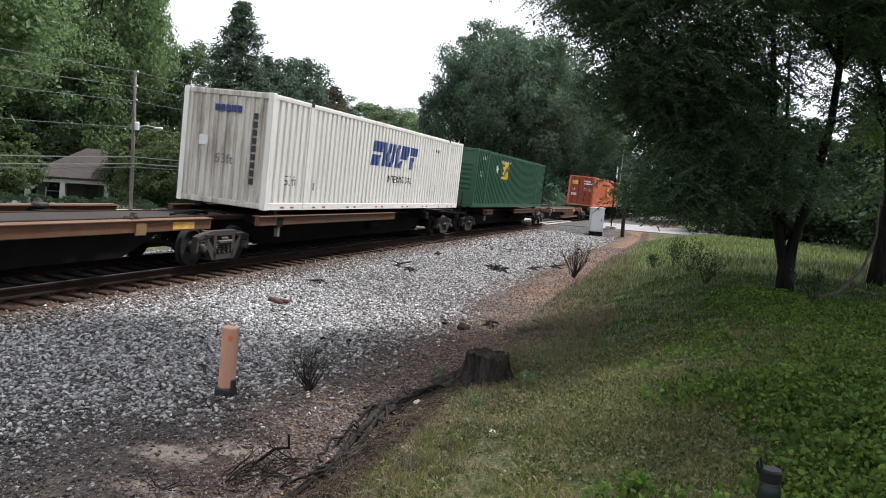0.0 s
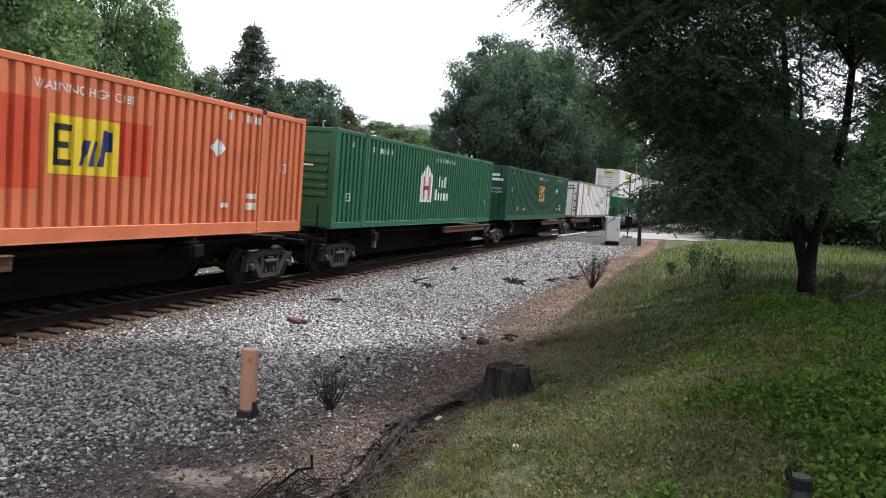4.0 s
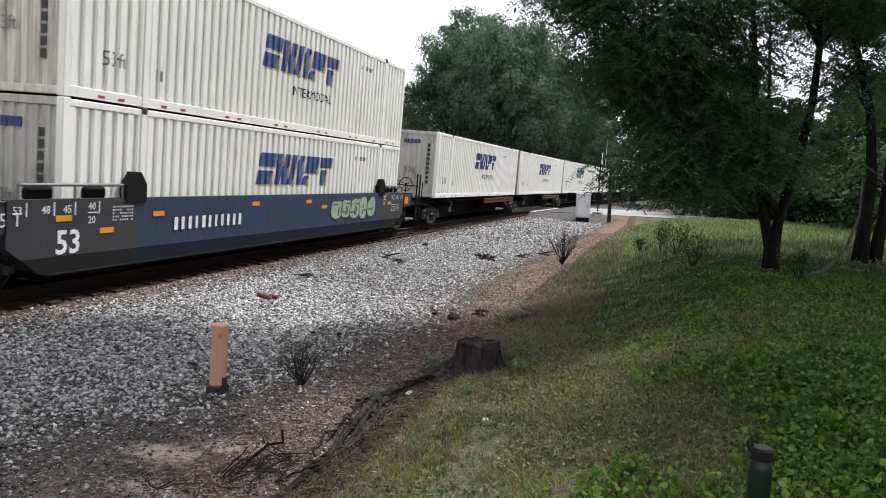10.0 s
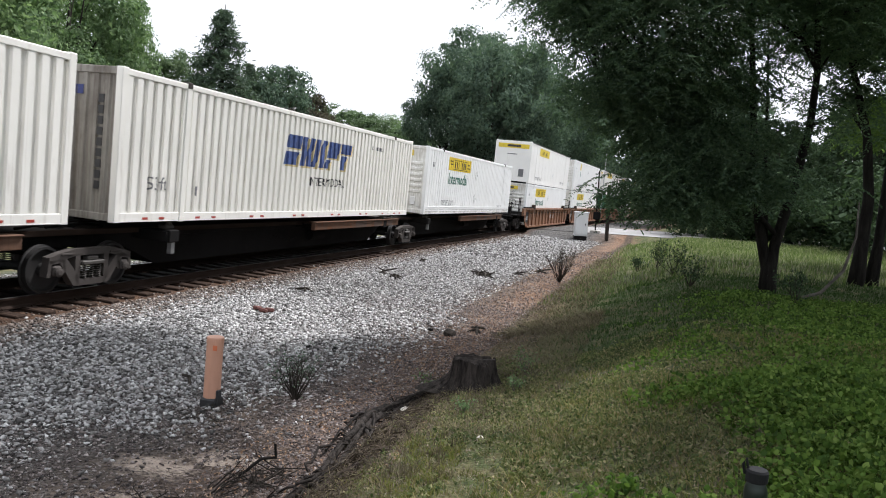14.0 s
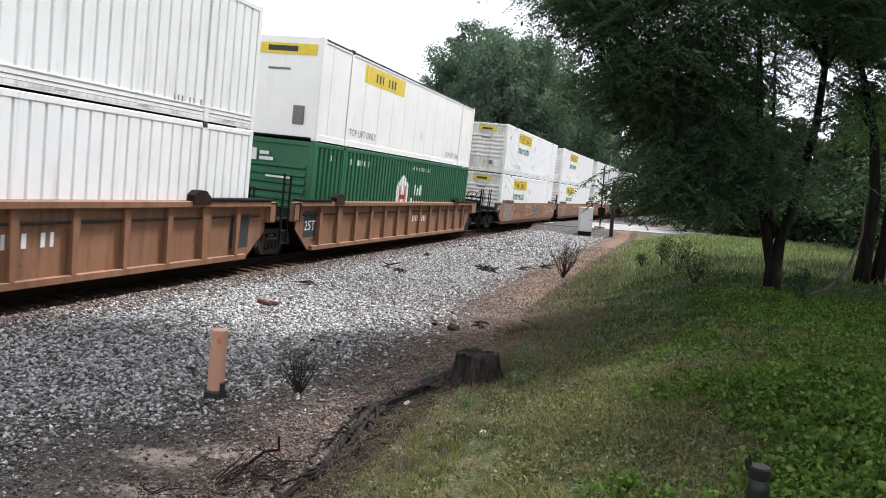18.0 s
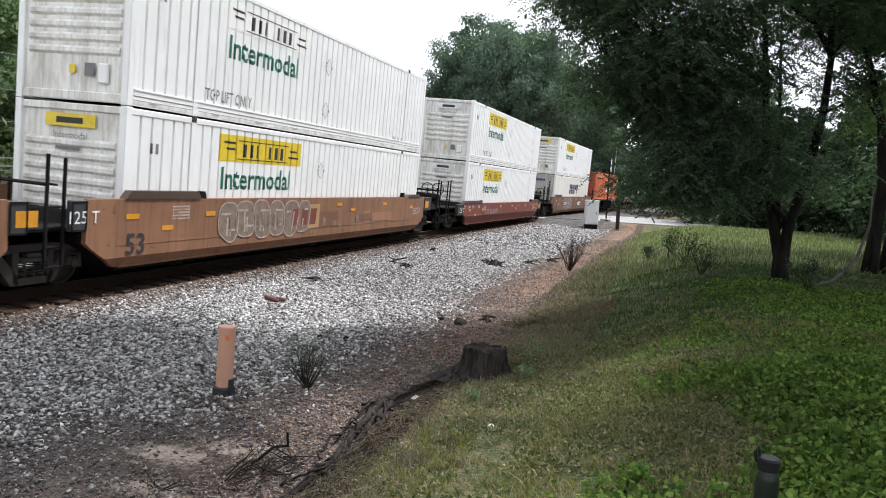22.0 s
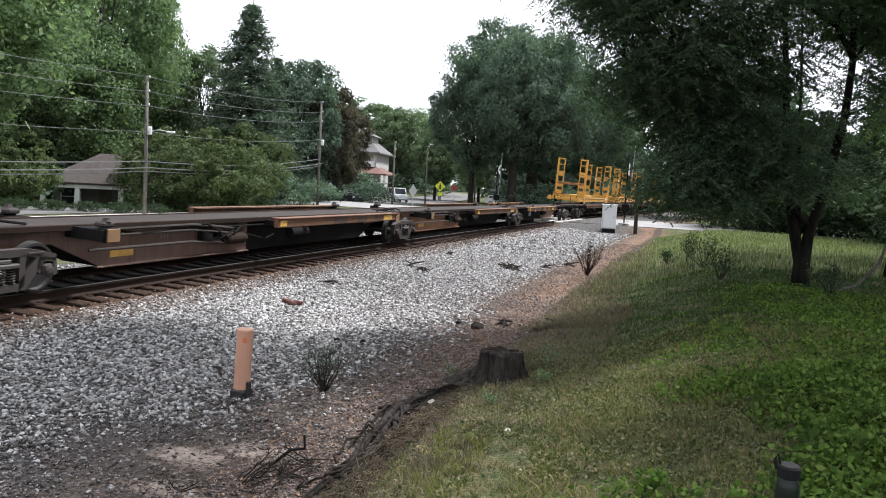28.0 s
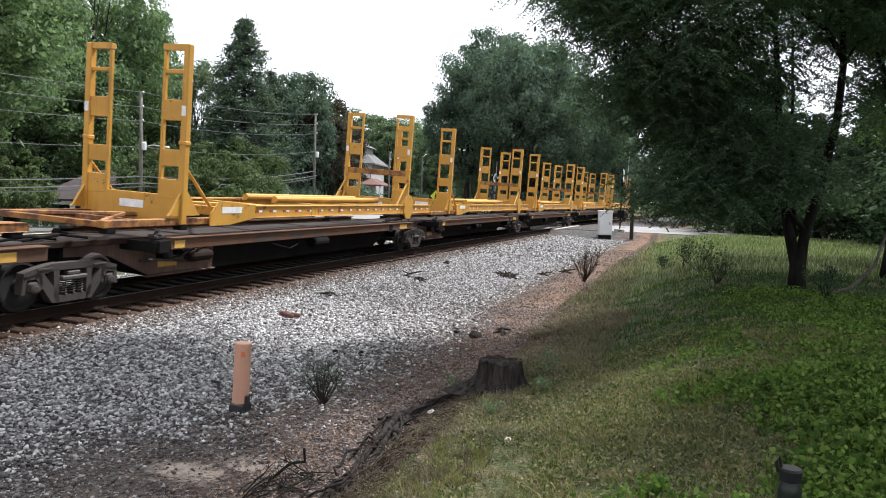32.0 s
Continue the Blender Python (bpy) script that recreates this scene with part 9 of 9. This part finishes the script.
def lump(name, az, el, size, material, label, category, seed, flat=.6):
    x, y, z = spot(az, el)
    rg = random.Random(seed)
    bm = bmesh.new()
    bmesh.ops.create_icosphere(bm, subdivisions=2, radius=size)
    for v in bm.verts:
        v.co *= 1 + .28 * noise.noise(v.co * (2.2 / size) + Vector((seed, 0, 0)))
        v.co.z *= flat
    me = bpy.data.meshes.new(name)
    bm.to_mesh(me)
    bm.free()
    me.materials.append(material)
    o = part(name, me, None, at=pose(x, y, z + size * flat * .45, rg.uniform(-15, 15), rg.uniform(-15, 15), rg.uniform(0, 360)))
    tagged(o, label, category)


lump("stone", 17.6, -17.0, .075, M["stone_pale"], "pale rounded stone on the bank", "stone", 1, .75)
lump("clod", 14.5, -10.9, .13, M["bark_dark"], "dark clod of rotten wood in the ditch", "clod", 2)
lump("stone", 11.6, -18.6, .035, M["stone_pale"], "small pale stone in the grass", "stone", 9, .8)
for i, (az, el) in enumerate(((29.0, -9.8), (28.5, -9.75), (29.4, -9.6))):
    x, y, z = spot(az, el)
    o = part("brick_fragment", Mesh().box(-.09, .09, -.05, .05, 0, .075, .02), M["brick_red"], at=pose(x, y, z + .03, 12 * (i - 2), 9, 40 * i))
    tagged(o, "broken dark red brick lying on the ballast", "brick", "broken bricks")
for i, (az, el, s) in enumerate(((25.4, -12.3, .05), (21.7, -11.6, .05), (19.6, -11.3, .045), (23.4, -12.4, .05), (16.0, -10.6, .06), (24.6, -12.5, .04))):
    lump("dark_stone", az, el, s, M["steel_dark"], "dark stone lying on the ballast", "stone", 20 + i)
for i, (az, el, L, n) in enumerate(((12.1, -6.2, 1.0, 11), (12.6, -6.1, .8, 9), (20.0, -6.4, .9, 4), (19.0, -6.7, .7, 4), (26.0, -8.0, .6, 2), (34.3, -14.9, .35, 1), (7.8, -5.6, .9, 3), (9.5, -5.9, .8, 3), (17.0, -5.3, .5, 3), (9.0, -10.2, .5, 3), (12.5, -10.5, .5, 3))):
    x, y, z = spot(az, el)
    rg = random.Random(90 + i)
    root = thing("fallen_branch", "dark dead branch lying on the ballast", "branch", "fallen branches", at=pose(x, y, z + .03))
    for k in range(n):
        a = rg.uniform(-.5, .5) + (0 if k % 2 else 2.2)
        d = Vector((math.cos(a), math.sin(a), rg.uniform(-.02, .45))) * L * rg.uniform(.5, 1)
        part("twig", Mesh().path([-d * .5, d * .1 + Vector((.03, .02, .05)), d * .5], [.03, .026, .012] if L > .4 else [.022, .022, .016], 6), M["bark_dark"], root)

# ---------------------------------------------------------------- pipe marker, stump, roots, bottle
M["pvc"] = painted("sun_bleached_plastic", (0.55, 0.30, 0.205), .5, dirt=(.36, .2, .14), amount=.6)
x, y, z = spot(32.5, -16.5)
pipe = thing("marker_pipe", "faded orange-brown plastic marker pipe on a black base", "marker post", at=pose(x, y, z, -1.0, 1.5, 0))
part("tube", Mesh().lathe([(.088, .06), (.088, .10), (.094, .105), (.094, .78), (.088, .785), (.088, .792), (.075, .792)], "z", 24), M["pvc"], pipe, smooth=False)
part("cap", Mesh().lathe([(.098, .735), (.098, .79), (.092, .802), (.05, .808), (.0, .81)], "z", 24), M["pvc"], pipe)
part("base", Mesh().box(-.10, .10, -.10, .10, -.05, .105, .02), M["black"], pipe, "black base block")
part("tag", Mesh().box(.085, .115, -.06, .02, .0, .20, .006), M["black"], pipe, "black side bracket")
part("sticker", Mesh().box(.03, .085, -.097, -.088, .66, .72, .004), M["orange"], pipe, "darker orange patch")

M["stump_wood"] = bark("stump_wood", (0.007, 0.006, 0.0055), (0.060, 0.051, 0.045), 14)
x, y, z = spot(12.5, -14.6)
stump = thing("tree_stump", "dark weathered tree stump with spreading roots", "stump", at=pose(x, y, z))
bm = bmesh.new()
bmesh.ops.create_cone(bm, cap_ends=True, segments=120, radius1=.30, radius2=.25, depth=.5)
bmesh.ops.subdivide_edges(bm, edges=[e for e in bm.edges if abs(e.verts[0].co.z - e.verts[1].co.z) > .2], cuts=9)
for v in bm.verts:
    a = math.atan2(v.co.y, v.co.x)
    low = max(0, (.1 - v.co.z)) / .35
    groove = noise.noise(Vector((math.cos(a) * 5.5, math.sin(a) * 5.5, v.co.z * .9))) * .13 + noise.noise(Vector((math.cos(a) * 13, math.sin(a) * 13, v.co.z * 1.6))) * .09
    k = 1 + groove + .05 * math.sin(5 * a) + low ** 2 * (.34 + .34 * math.sin(4 * a + .6) + .7 * max(0, math.cos(a - 3.5)) ** 3)
    v.co.x *= k
    v.co.y *= k
    if v.co.z > .24:
        v.co.z += .03 * math.sin(3 * a + 1) + .06 * noise.noise(Vector((math.cos(a) * 9, math.sin(a) * 9, 3)))
    v.co.z = v.co.z * .78 + .14
me = bpy.data.meshes.new("stump")
bm.to_mesh(me)
bm.free()
me.materials.append(M["stump_wood"])
part("stump_body", me, None, stump)
ROOTS = (((14.6, -14.9), (17.0, -16.0), (18.9, -16.7), (20.6, -17.5), (21.7, -18.8), (22.7, -20.0), (24.1, -22.0), (25.8, -23.1), (27.4, -24.1), (30.0, -25.6)),
         ((19.6, -17.4), (21.0, -18.6), (22.0, -20.2), (23.3, -22.2), (24.9, -23.6), (26.6, -25.0)),
         ((13.9, -15.4), (15.8, -16.0), (17.6, -16.9), (19.0, -17.6)), ((19.2, -16.7), (20.9, -17.3), (21.9, -17.6)), ((20.4, -17.8), (20.2, -18.8), (20.9, -19.8)),
         ((21.2, -21.0), (22.3, -21.9), (23.6, -22.8)), ((18.0, -16.6), (18.6, -17.6), (18.2, -18.6), (18.9, -19.4)), ((21.0, -18.2), (20.0, -19.4), (20.6, -21.0)))
for i, way in enumerate(ROOTS):
    pts = []
    for j, (az, el) in enumerate(way):
        x, y, z = spot(az, el)
        pts.append((x, y, z + .030 + .014 * ((i + j) % 2)))
    r0 = (.044, .034)[i] if i < 2 else .022
    root = part("exposed_root", Mesh().path(pts, [r0 * (1 - .45 * j / len(pts)) * (1 + .16 * math.sin(2.7 * j + i)) for j in range(len(pts))], 8), M["stump_wood"], smooth=True)
    tagged(root, "gnarled dark exposed root along the eroded bank", "root", "exposed roots")
rg = random.Random(77)
line = [spot(az, el) for az, el in ROOTS[0]]
for i in range(34):
    k0 = rg.uniform(.6, 6.6)
    off = rg.gauss(.07, .07)
    pts = []
    for j in range(7):
        k = min(len(line) - 1.05, k0 + j * rg.uniform(.14, .36))
        a, c = Vector(line[int(k)]), Vector(line[int(k) + 1])
        d = (c - a).normalized()
        off += rg.gauss(0, .03)
        q = a.lerp(c, k % 1) + Vector((-d.y, d.x, 0)) * off
        pts.append((q.x, q.y, float(ground_z(q.x, q.y)) + rg.uniform(.0, .10)))
    w = rg.uniform(.006, .016)
    root = part("exposed_root", Mesh().path(pts, [w, w, w * .95, w * .9, w * .75, w * .6, w * .3], 6), M["stump_wood"], smooth=True)
    tagged(root, "thin dark tangled root on the eroded bank", "root", "exposed roots")

M["lid_black"] = plain("matt_black_plastic", (0.010, 0.010, 0.011), .75)
M["lid_black"].node_tree.nodes["Principled BSDF"].inputs["Specular IOR Level"].default_value = .2
M["bottle"] = plain("dark_green_steel", (0.012, 0.020, 0.015), .32, .35, .15)
x, y, z = far(-8.95, 3.25)
bot = thing("water_bottle", "dark green steel water bottle with black screw lid", "bottle", at=pose(x, y, z))
top = 2.4 - 3.25 * math.tan(radians(17.85)) - z
bh = max(.22, top - .045)
part("flask", Mesh().lathe([(.042, 0), (.046, .01), (.047, bh - .055), (.043, bh - .028), (.037, bh - .015), (.037, bh)], "z", 28), M["bottle"], bot, smooth=True)
part("lid", Mesh().lathe([(.043, bh - .006), (.044, bh), (.044, bh + .036), (.038, bh + .045), (.026, bh + .046)], "z", 28), M["lid_black"], bot, "black screw lid")
part("carry_loop", Mesh().path([(-.048, 0, bh + .02), (-.056, .0, bh + .06), (-.045, 0, bh + .085), (-.036, 0, bh + .045)], [.006] * 4, 6), M["lid_black"], bot, "black carry loop")

# ---------------------------------------------------------------- the near trees
def fronds_mesh(name, rs, tips, per, length, leaf, material, droop=.62, aspect=.42, k=10):
    """Arching compound leaves that hang from limb tips, each with two rows of leaflets."""
    n = len(tips) * per
    st = np.repeat(tips, per, 0) + rs.normal(size=(n, 3)) * np.array([.40, .40, .13])
    a = rs.uniform(0, 2 * np.pi, n)
    L = length * rs.uniform(.6, 1.25, n)
    s = np.linspace(.12, 1, k)
    flat = np.stack([np.cos(a), np.sin(a), 0 * a], -1)
    side = np.stack([-np.sin(a), np.cos(a), rs.normal(size=n) * .35], -1)
    ax = st[:, None] + flat[:, None] * (s[None] * L[:, None])[..., None]
    ax[..., 2] += .12 * L[:, None] * s - droop * L[:, None] * s * s
    fwd = flat * .55 + np.array([0, 0, -.35])
    out_p, out_d, out_n = [], [], []
    for sg in (1, -1):
        d = side * sg + fwd
        d = d / np.linalg.norm(d, axis=1, keepdims=True)
        d = d[:, None] + rs.normal(size=(n, k, 3)) * .22
        d[..., 2] -= .18
        d /= np.linalg.norm(d, axis=2, keepdims=True)
        out_p.append(ax + d * leaf * .5)
        out_d.append(d)
        nn = np.cross(d, flat[:, None] + rs.normal(size=(n, k, 3)) * .45)
        out_n.append(nn / (np.linalg.norm(nn, axis=2, keepdims=True) + 1e-9))
    p, d, nn = (np.concatenate(q).reshape(-1, 3) for q in (out_p, out_d, out_n))
    w = np.cross(nn, d) * (leaf * aspect * .5)
    h = d * (leaf * .5) * rs.uniform(.75, 1.2, (len(d), 1))
    v = np.stack([p - h, p + w, p + h, p - w], 1).reshape(-1, 3)
    i = np.arange(len(p))[:, None] * 4
    return raw_mesh(name, v, np.concatenate([i, i + 1, i + 2, i + 3], 1), material)


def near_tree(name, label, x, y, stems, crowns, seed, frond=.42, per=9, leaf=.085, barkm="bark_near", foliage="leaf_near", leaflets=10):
    """stems: lists of points above the foot; crowns: (centre, radii, tufts)."""
    rs = np.random.default_rng(seed)
    z = float(ground_z(x, y))
    root = thing(name, label, "tree", at=pose(x, y, z))
    tr = Mesh()
    nodes = []
    for pts, r0 in stems:
        n = len(pts)
        tr.path(pts, [r0 * (1.25 if k == 0 else 1) * (1 - .72 * k / (n - 1)) for k in range(n)], 10)
        nodes += [(Vector(p), r0 * (1 - .72 * k / (n - 1))) for k, p in enumerate(pts) if k >= n // 2 - 1]
    part("trunk", tr, M[barkm], root, smooth=True)
    tips, full = [], []
    for c, rad, n in crowns:
        d = rs.normal(size=(n, 3))
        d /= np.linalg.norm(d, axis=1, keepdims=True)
        t = np.array(c) + d * np.array(rad) * rs.uniform(.35, 1, (n, 1)) ** .5
        tips.append(t)
        if n >= 70:
            full.append(t)
        for q in t[::7]:
            q = Vector(q)
            a, ra = min(nodes, key=lambda k: (k[0] - q).length + (2 if k[0].z > q.z + .6 else 0))
            mid = a.lerp(q, .5) + Vector((rs.normal() * .15, rs.normal() * .15, .15))
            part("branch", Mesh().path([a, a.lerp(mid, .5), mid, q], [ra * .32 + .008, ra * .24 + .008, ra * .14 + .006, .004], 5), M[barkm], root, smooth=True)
    tips = np.concatenate(tips)
    part("crown", fronds_mesh("crown", rs, tips, per, frond, leaf, M[foliage], k=leaflets), None, root)
    if full:
        deep = np.repeat(np.concatenate(full), 8, 0)
        deep = deep + rs.normal(size=deep.shape) * np.array([.30, .30, .14]) - np.array([0, 0, .10])
        part("inner_crown", leaves_mesh("inner_crown", deep, .15, M[foliage], rs, up=.3, aspect=.4), None, root)
    return root


x, y, z = far(-8.4, 15.5)
near_tree("shade_tree", "dark forked shade tree with drooping feathery leaves", x, y,
          (([(0, 0, -.2), (-.02, 0, .45), (-.16, 0, 1.0), (-.38, -.1, 2.05), (-.5, -.1, 3.2), (-.62, 0, 4.6), (-.8, 0, 6.0)], .13),
           ([(.05, 0, -.2), (.05, 0, .45), (.08, 0, .9), (.34, .1, 2.05), (.52, .1, 3.2), (.58, .2, 4.2), (.5, .2, 5.2), (.6, .2, 6.6)], .13),
           ([(-.1, .05, .9), (-.1, .3, 1.6), (-.15, .5, 2.6), (-.2, .7, 4.0), (-.3, .8, 5.6)], .06),
           ([(.55, .1, 4.3), (.2, -.1, 4.8), (-.4, -.4, 5.1), (-1.6, -.8, 5.3)], .055),
           ([(-.38, -.1, 2.1), (-.8, -.3, 2.9), (-1.5, -.6, 3.6), (-2.6, -.9, 4.0), (-3.3, -1.2, 3.6)], .06),
           ([(.1, 0, 1.1), (-.7, -.4, 1.9), (-1.5, -.7, 2.4), (-2.2, -.9, 2.4)], .04),
           # this limb and the next carry unseen canopy added to shade the ballast
           ([(-.8, 0, 6.0), (-1.3, -.8, 7.3), (-2.6, -2.6, 8.7), (-3.4, -4.2, 9.4), (-4.0, -5.4, 9.6)], .07),
           ([(-2.6, -2.6, 8.7), (-4.0, -2.0, 9.4), (-5.4, -1.6, 9.6), (-6.6, -1.4, 9.6)], .05)),
          (((-2.4, -1.6, 4.8), (1.7, 1.2, .75), 150), ((-2.8, -1.1, 3.45), (.9, .9, .40), 56), ((-2.1, -.8, 2.95), (.7, .7, .35), 40), ((-2.0, -1.2, 1.75), (.5, .45, .38), 40), ((-2.3, -1.6, 3.75), (1.2, 1.0, .45), 80), ((-3.7, -1.2, 5.7), (1.0, 1.0, .7), 110), ((-3.0, -.8, 6.6), (1.5, 1.2, .6), 130), ((-1.9, -.2, 6.8), (2.4, 2.0, .9), 190), ((-2.5, -2.0, 5.8), (1.9, 1.4, .6), 150),
           ((-1.1, -.4, 3.9), (.8, .8, .35), 34), ((-1.3, -.9, 2.9), (.95, .8, .28), 40), ((1.2, .3, 6.9), (1.4, 1.6, .6), 26), ((3.0, .2, 6.4), (1.4, 1.6, .9), 34), ((-1.9, -1.2, 2.35), (.5, .5, .3), 26),
           ((-.6, -.9, 2.1), (.85, .6, .34), 44), ((-1.4, -.9, 2.15), (.5, .5, .3), 22), ((-2.2, -1.4, 1.65), (.26, .3, .2), 12), ((.5, -.3, 3.2), (.6, .5, .22), 10), ((.5, 0, 5.7), (1.3, .9, .5), 58), ((1.0, -.2, 4.9), (.9, .7, .3), 22), ((-.2, .3, 4.7), (.5, .5, .4), 12), ((-3.6, -1.8, 5.0), (.7, .7, .6), 18),
           # unseen crowns above the view, added to cast shade on ballast and lawn
           ((-4.0, -4.6, 9.5), (2.4, 2.2, 1.1), 190), ((-5.3, -1.4, 9.6), (2.4, 2.2, 1.1), 280), ((1.2, 3.0, 7.4), (3.4, 1.9, .9), 190)), 51, leaf=.074, per=11, frond=.50, leaflets=12)
x, y, z = far(-13.9, 19.5)
near_tree("shade_tree", "slender dark tree leaning beside a larger shade tree", x, y,
          (([(0, 0, -.2), (.05, 0, .8), (.1, 0, 2.0), (-.05, 0, 3.4), (-.5, -.1, 4.9), (-1.2, -.2, 6.4)], .17),
           ([(.35, .2, -.2), (.45, .2, 1.0), (.5, .2, 2.6), (.7, .2, 4.4), (.8, .2, 6.6)], .14)),
          # the crown at height 9.0 is above the view, added to shade the ground
          (((1.6, 0, 7.2), (2.8, 2.2, 1.1), 230), ((2.4, .2, 4.2), (1.5, 1.5, 1.2), 70), ((-.6, -2.4, 9.0), (3.4, 2.6, 1.0), 240), ((.6, -1.2, 7.3), (2.2, 1.8, .7), 150), ((1.9, -.6, 5.2), (1.3, 1.2, 1.0), 50), ((-1.3, -.8, 6.4), (1.5, 1.0, .6), 100), ((-.8, 0, 5.6), (.8, .7, .8), 60), ((-.3, .1, 4.4), (.7, .6, .5), 26), ((-.4, -.6, 5.4), (1.0, .8, .3), 30), ((.9, -.4, 6.3), (1.5, 1.2, .7), 110), ((1.5, .4, 5.4), (1.2, 1.0, .7), 50)), 52, leaf=.095)
# stands outside the view, added only for its shade on the right lawn
near_tree("shade_tree", "unseen leafy tree added to shade the lawn", 5.6, 9.2,
          (([(0, 0, -.2), (.05, 0, 1.2), (0, 0, 2.6), (-.2, 0, 4.2), (-.3, 0, 6.0)], .2),),
          (((-.6, .5, 6.7), (2.6, 3.6, 1.4), 720), ((.8, .6, 5.2), (1.8, 1.8, 1.0), 60)), 53, leaf=.15, per=6, leaflets=7)
# never in view, added to shade the near ground
near_tree("shade_tree", "unseen leafy tree added behind the viewpoint to shade the ground", 5.6, 2.2,
          (([(0, 0, -.2), (.05, 0, 1.2), (0, 0, 2.8), (-.2, 0, 4.6), (-.3, 0, 7.0)], .24),),
          (((-.8, 0, 7.0), (3.4, 3.6, 1.7), 190),), 54, per=7)
# high crown is out of view, added for meadow shade; low bough shows backlit
near_tree("shade_tree", "tall tree added beside the view to shade the meadow's edge", 10.6, 28.5,
          (([(0, 0, -.2), (.05, 0, 1.6), (-.1, 0, 4.0), (-.4, 0, 7.0), (-.8, 0, 10.0)], .24), ([(-.1, 0, 3.6), (-1.2, -.4, 4.8), (-2.6, -.8, 5.4), (-3.8, -1.2, 5.2)], .08),
           ([(-.2, 0, 6.0), (-2.0, -1.6, 8.6), (-4.2, -3.4, 10.2), (-6.0, -4.4, 10.6)], .09)),
          (((-1.8, -1.4, 12.4), (6.2, 5.2, 1.5), 400), ((-3.4, -1.0, 5.0), (1.4, 1.6, .9), 36)), 55, leaf=.17, per=8, frond=.8, foliage="leaf_backlit")
x, y, z = spot(-11.5, -6.0)
sap = part("fallen_branch", Mesh().path([(x - .5, y - .5, z + .04), (x + .1, y, z + .2), (x + .5, y + .3, z + .6), (x + .7, y + .5, z + 1.2), (x + .72, y + .6, z + 1.9)], [.03, .03, .028, .022, .012], 7), M["bark_grey"], smooth=True)
tagged(sap, "curved bare branch leaning from the lawn", "branch", "fallen branches")

motions()
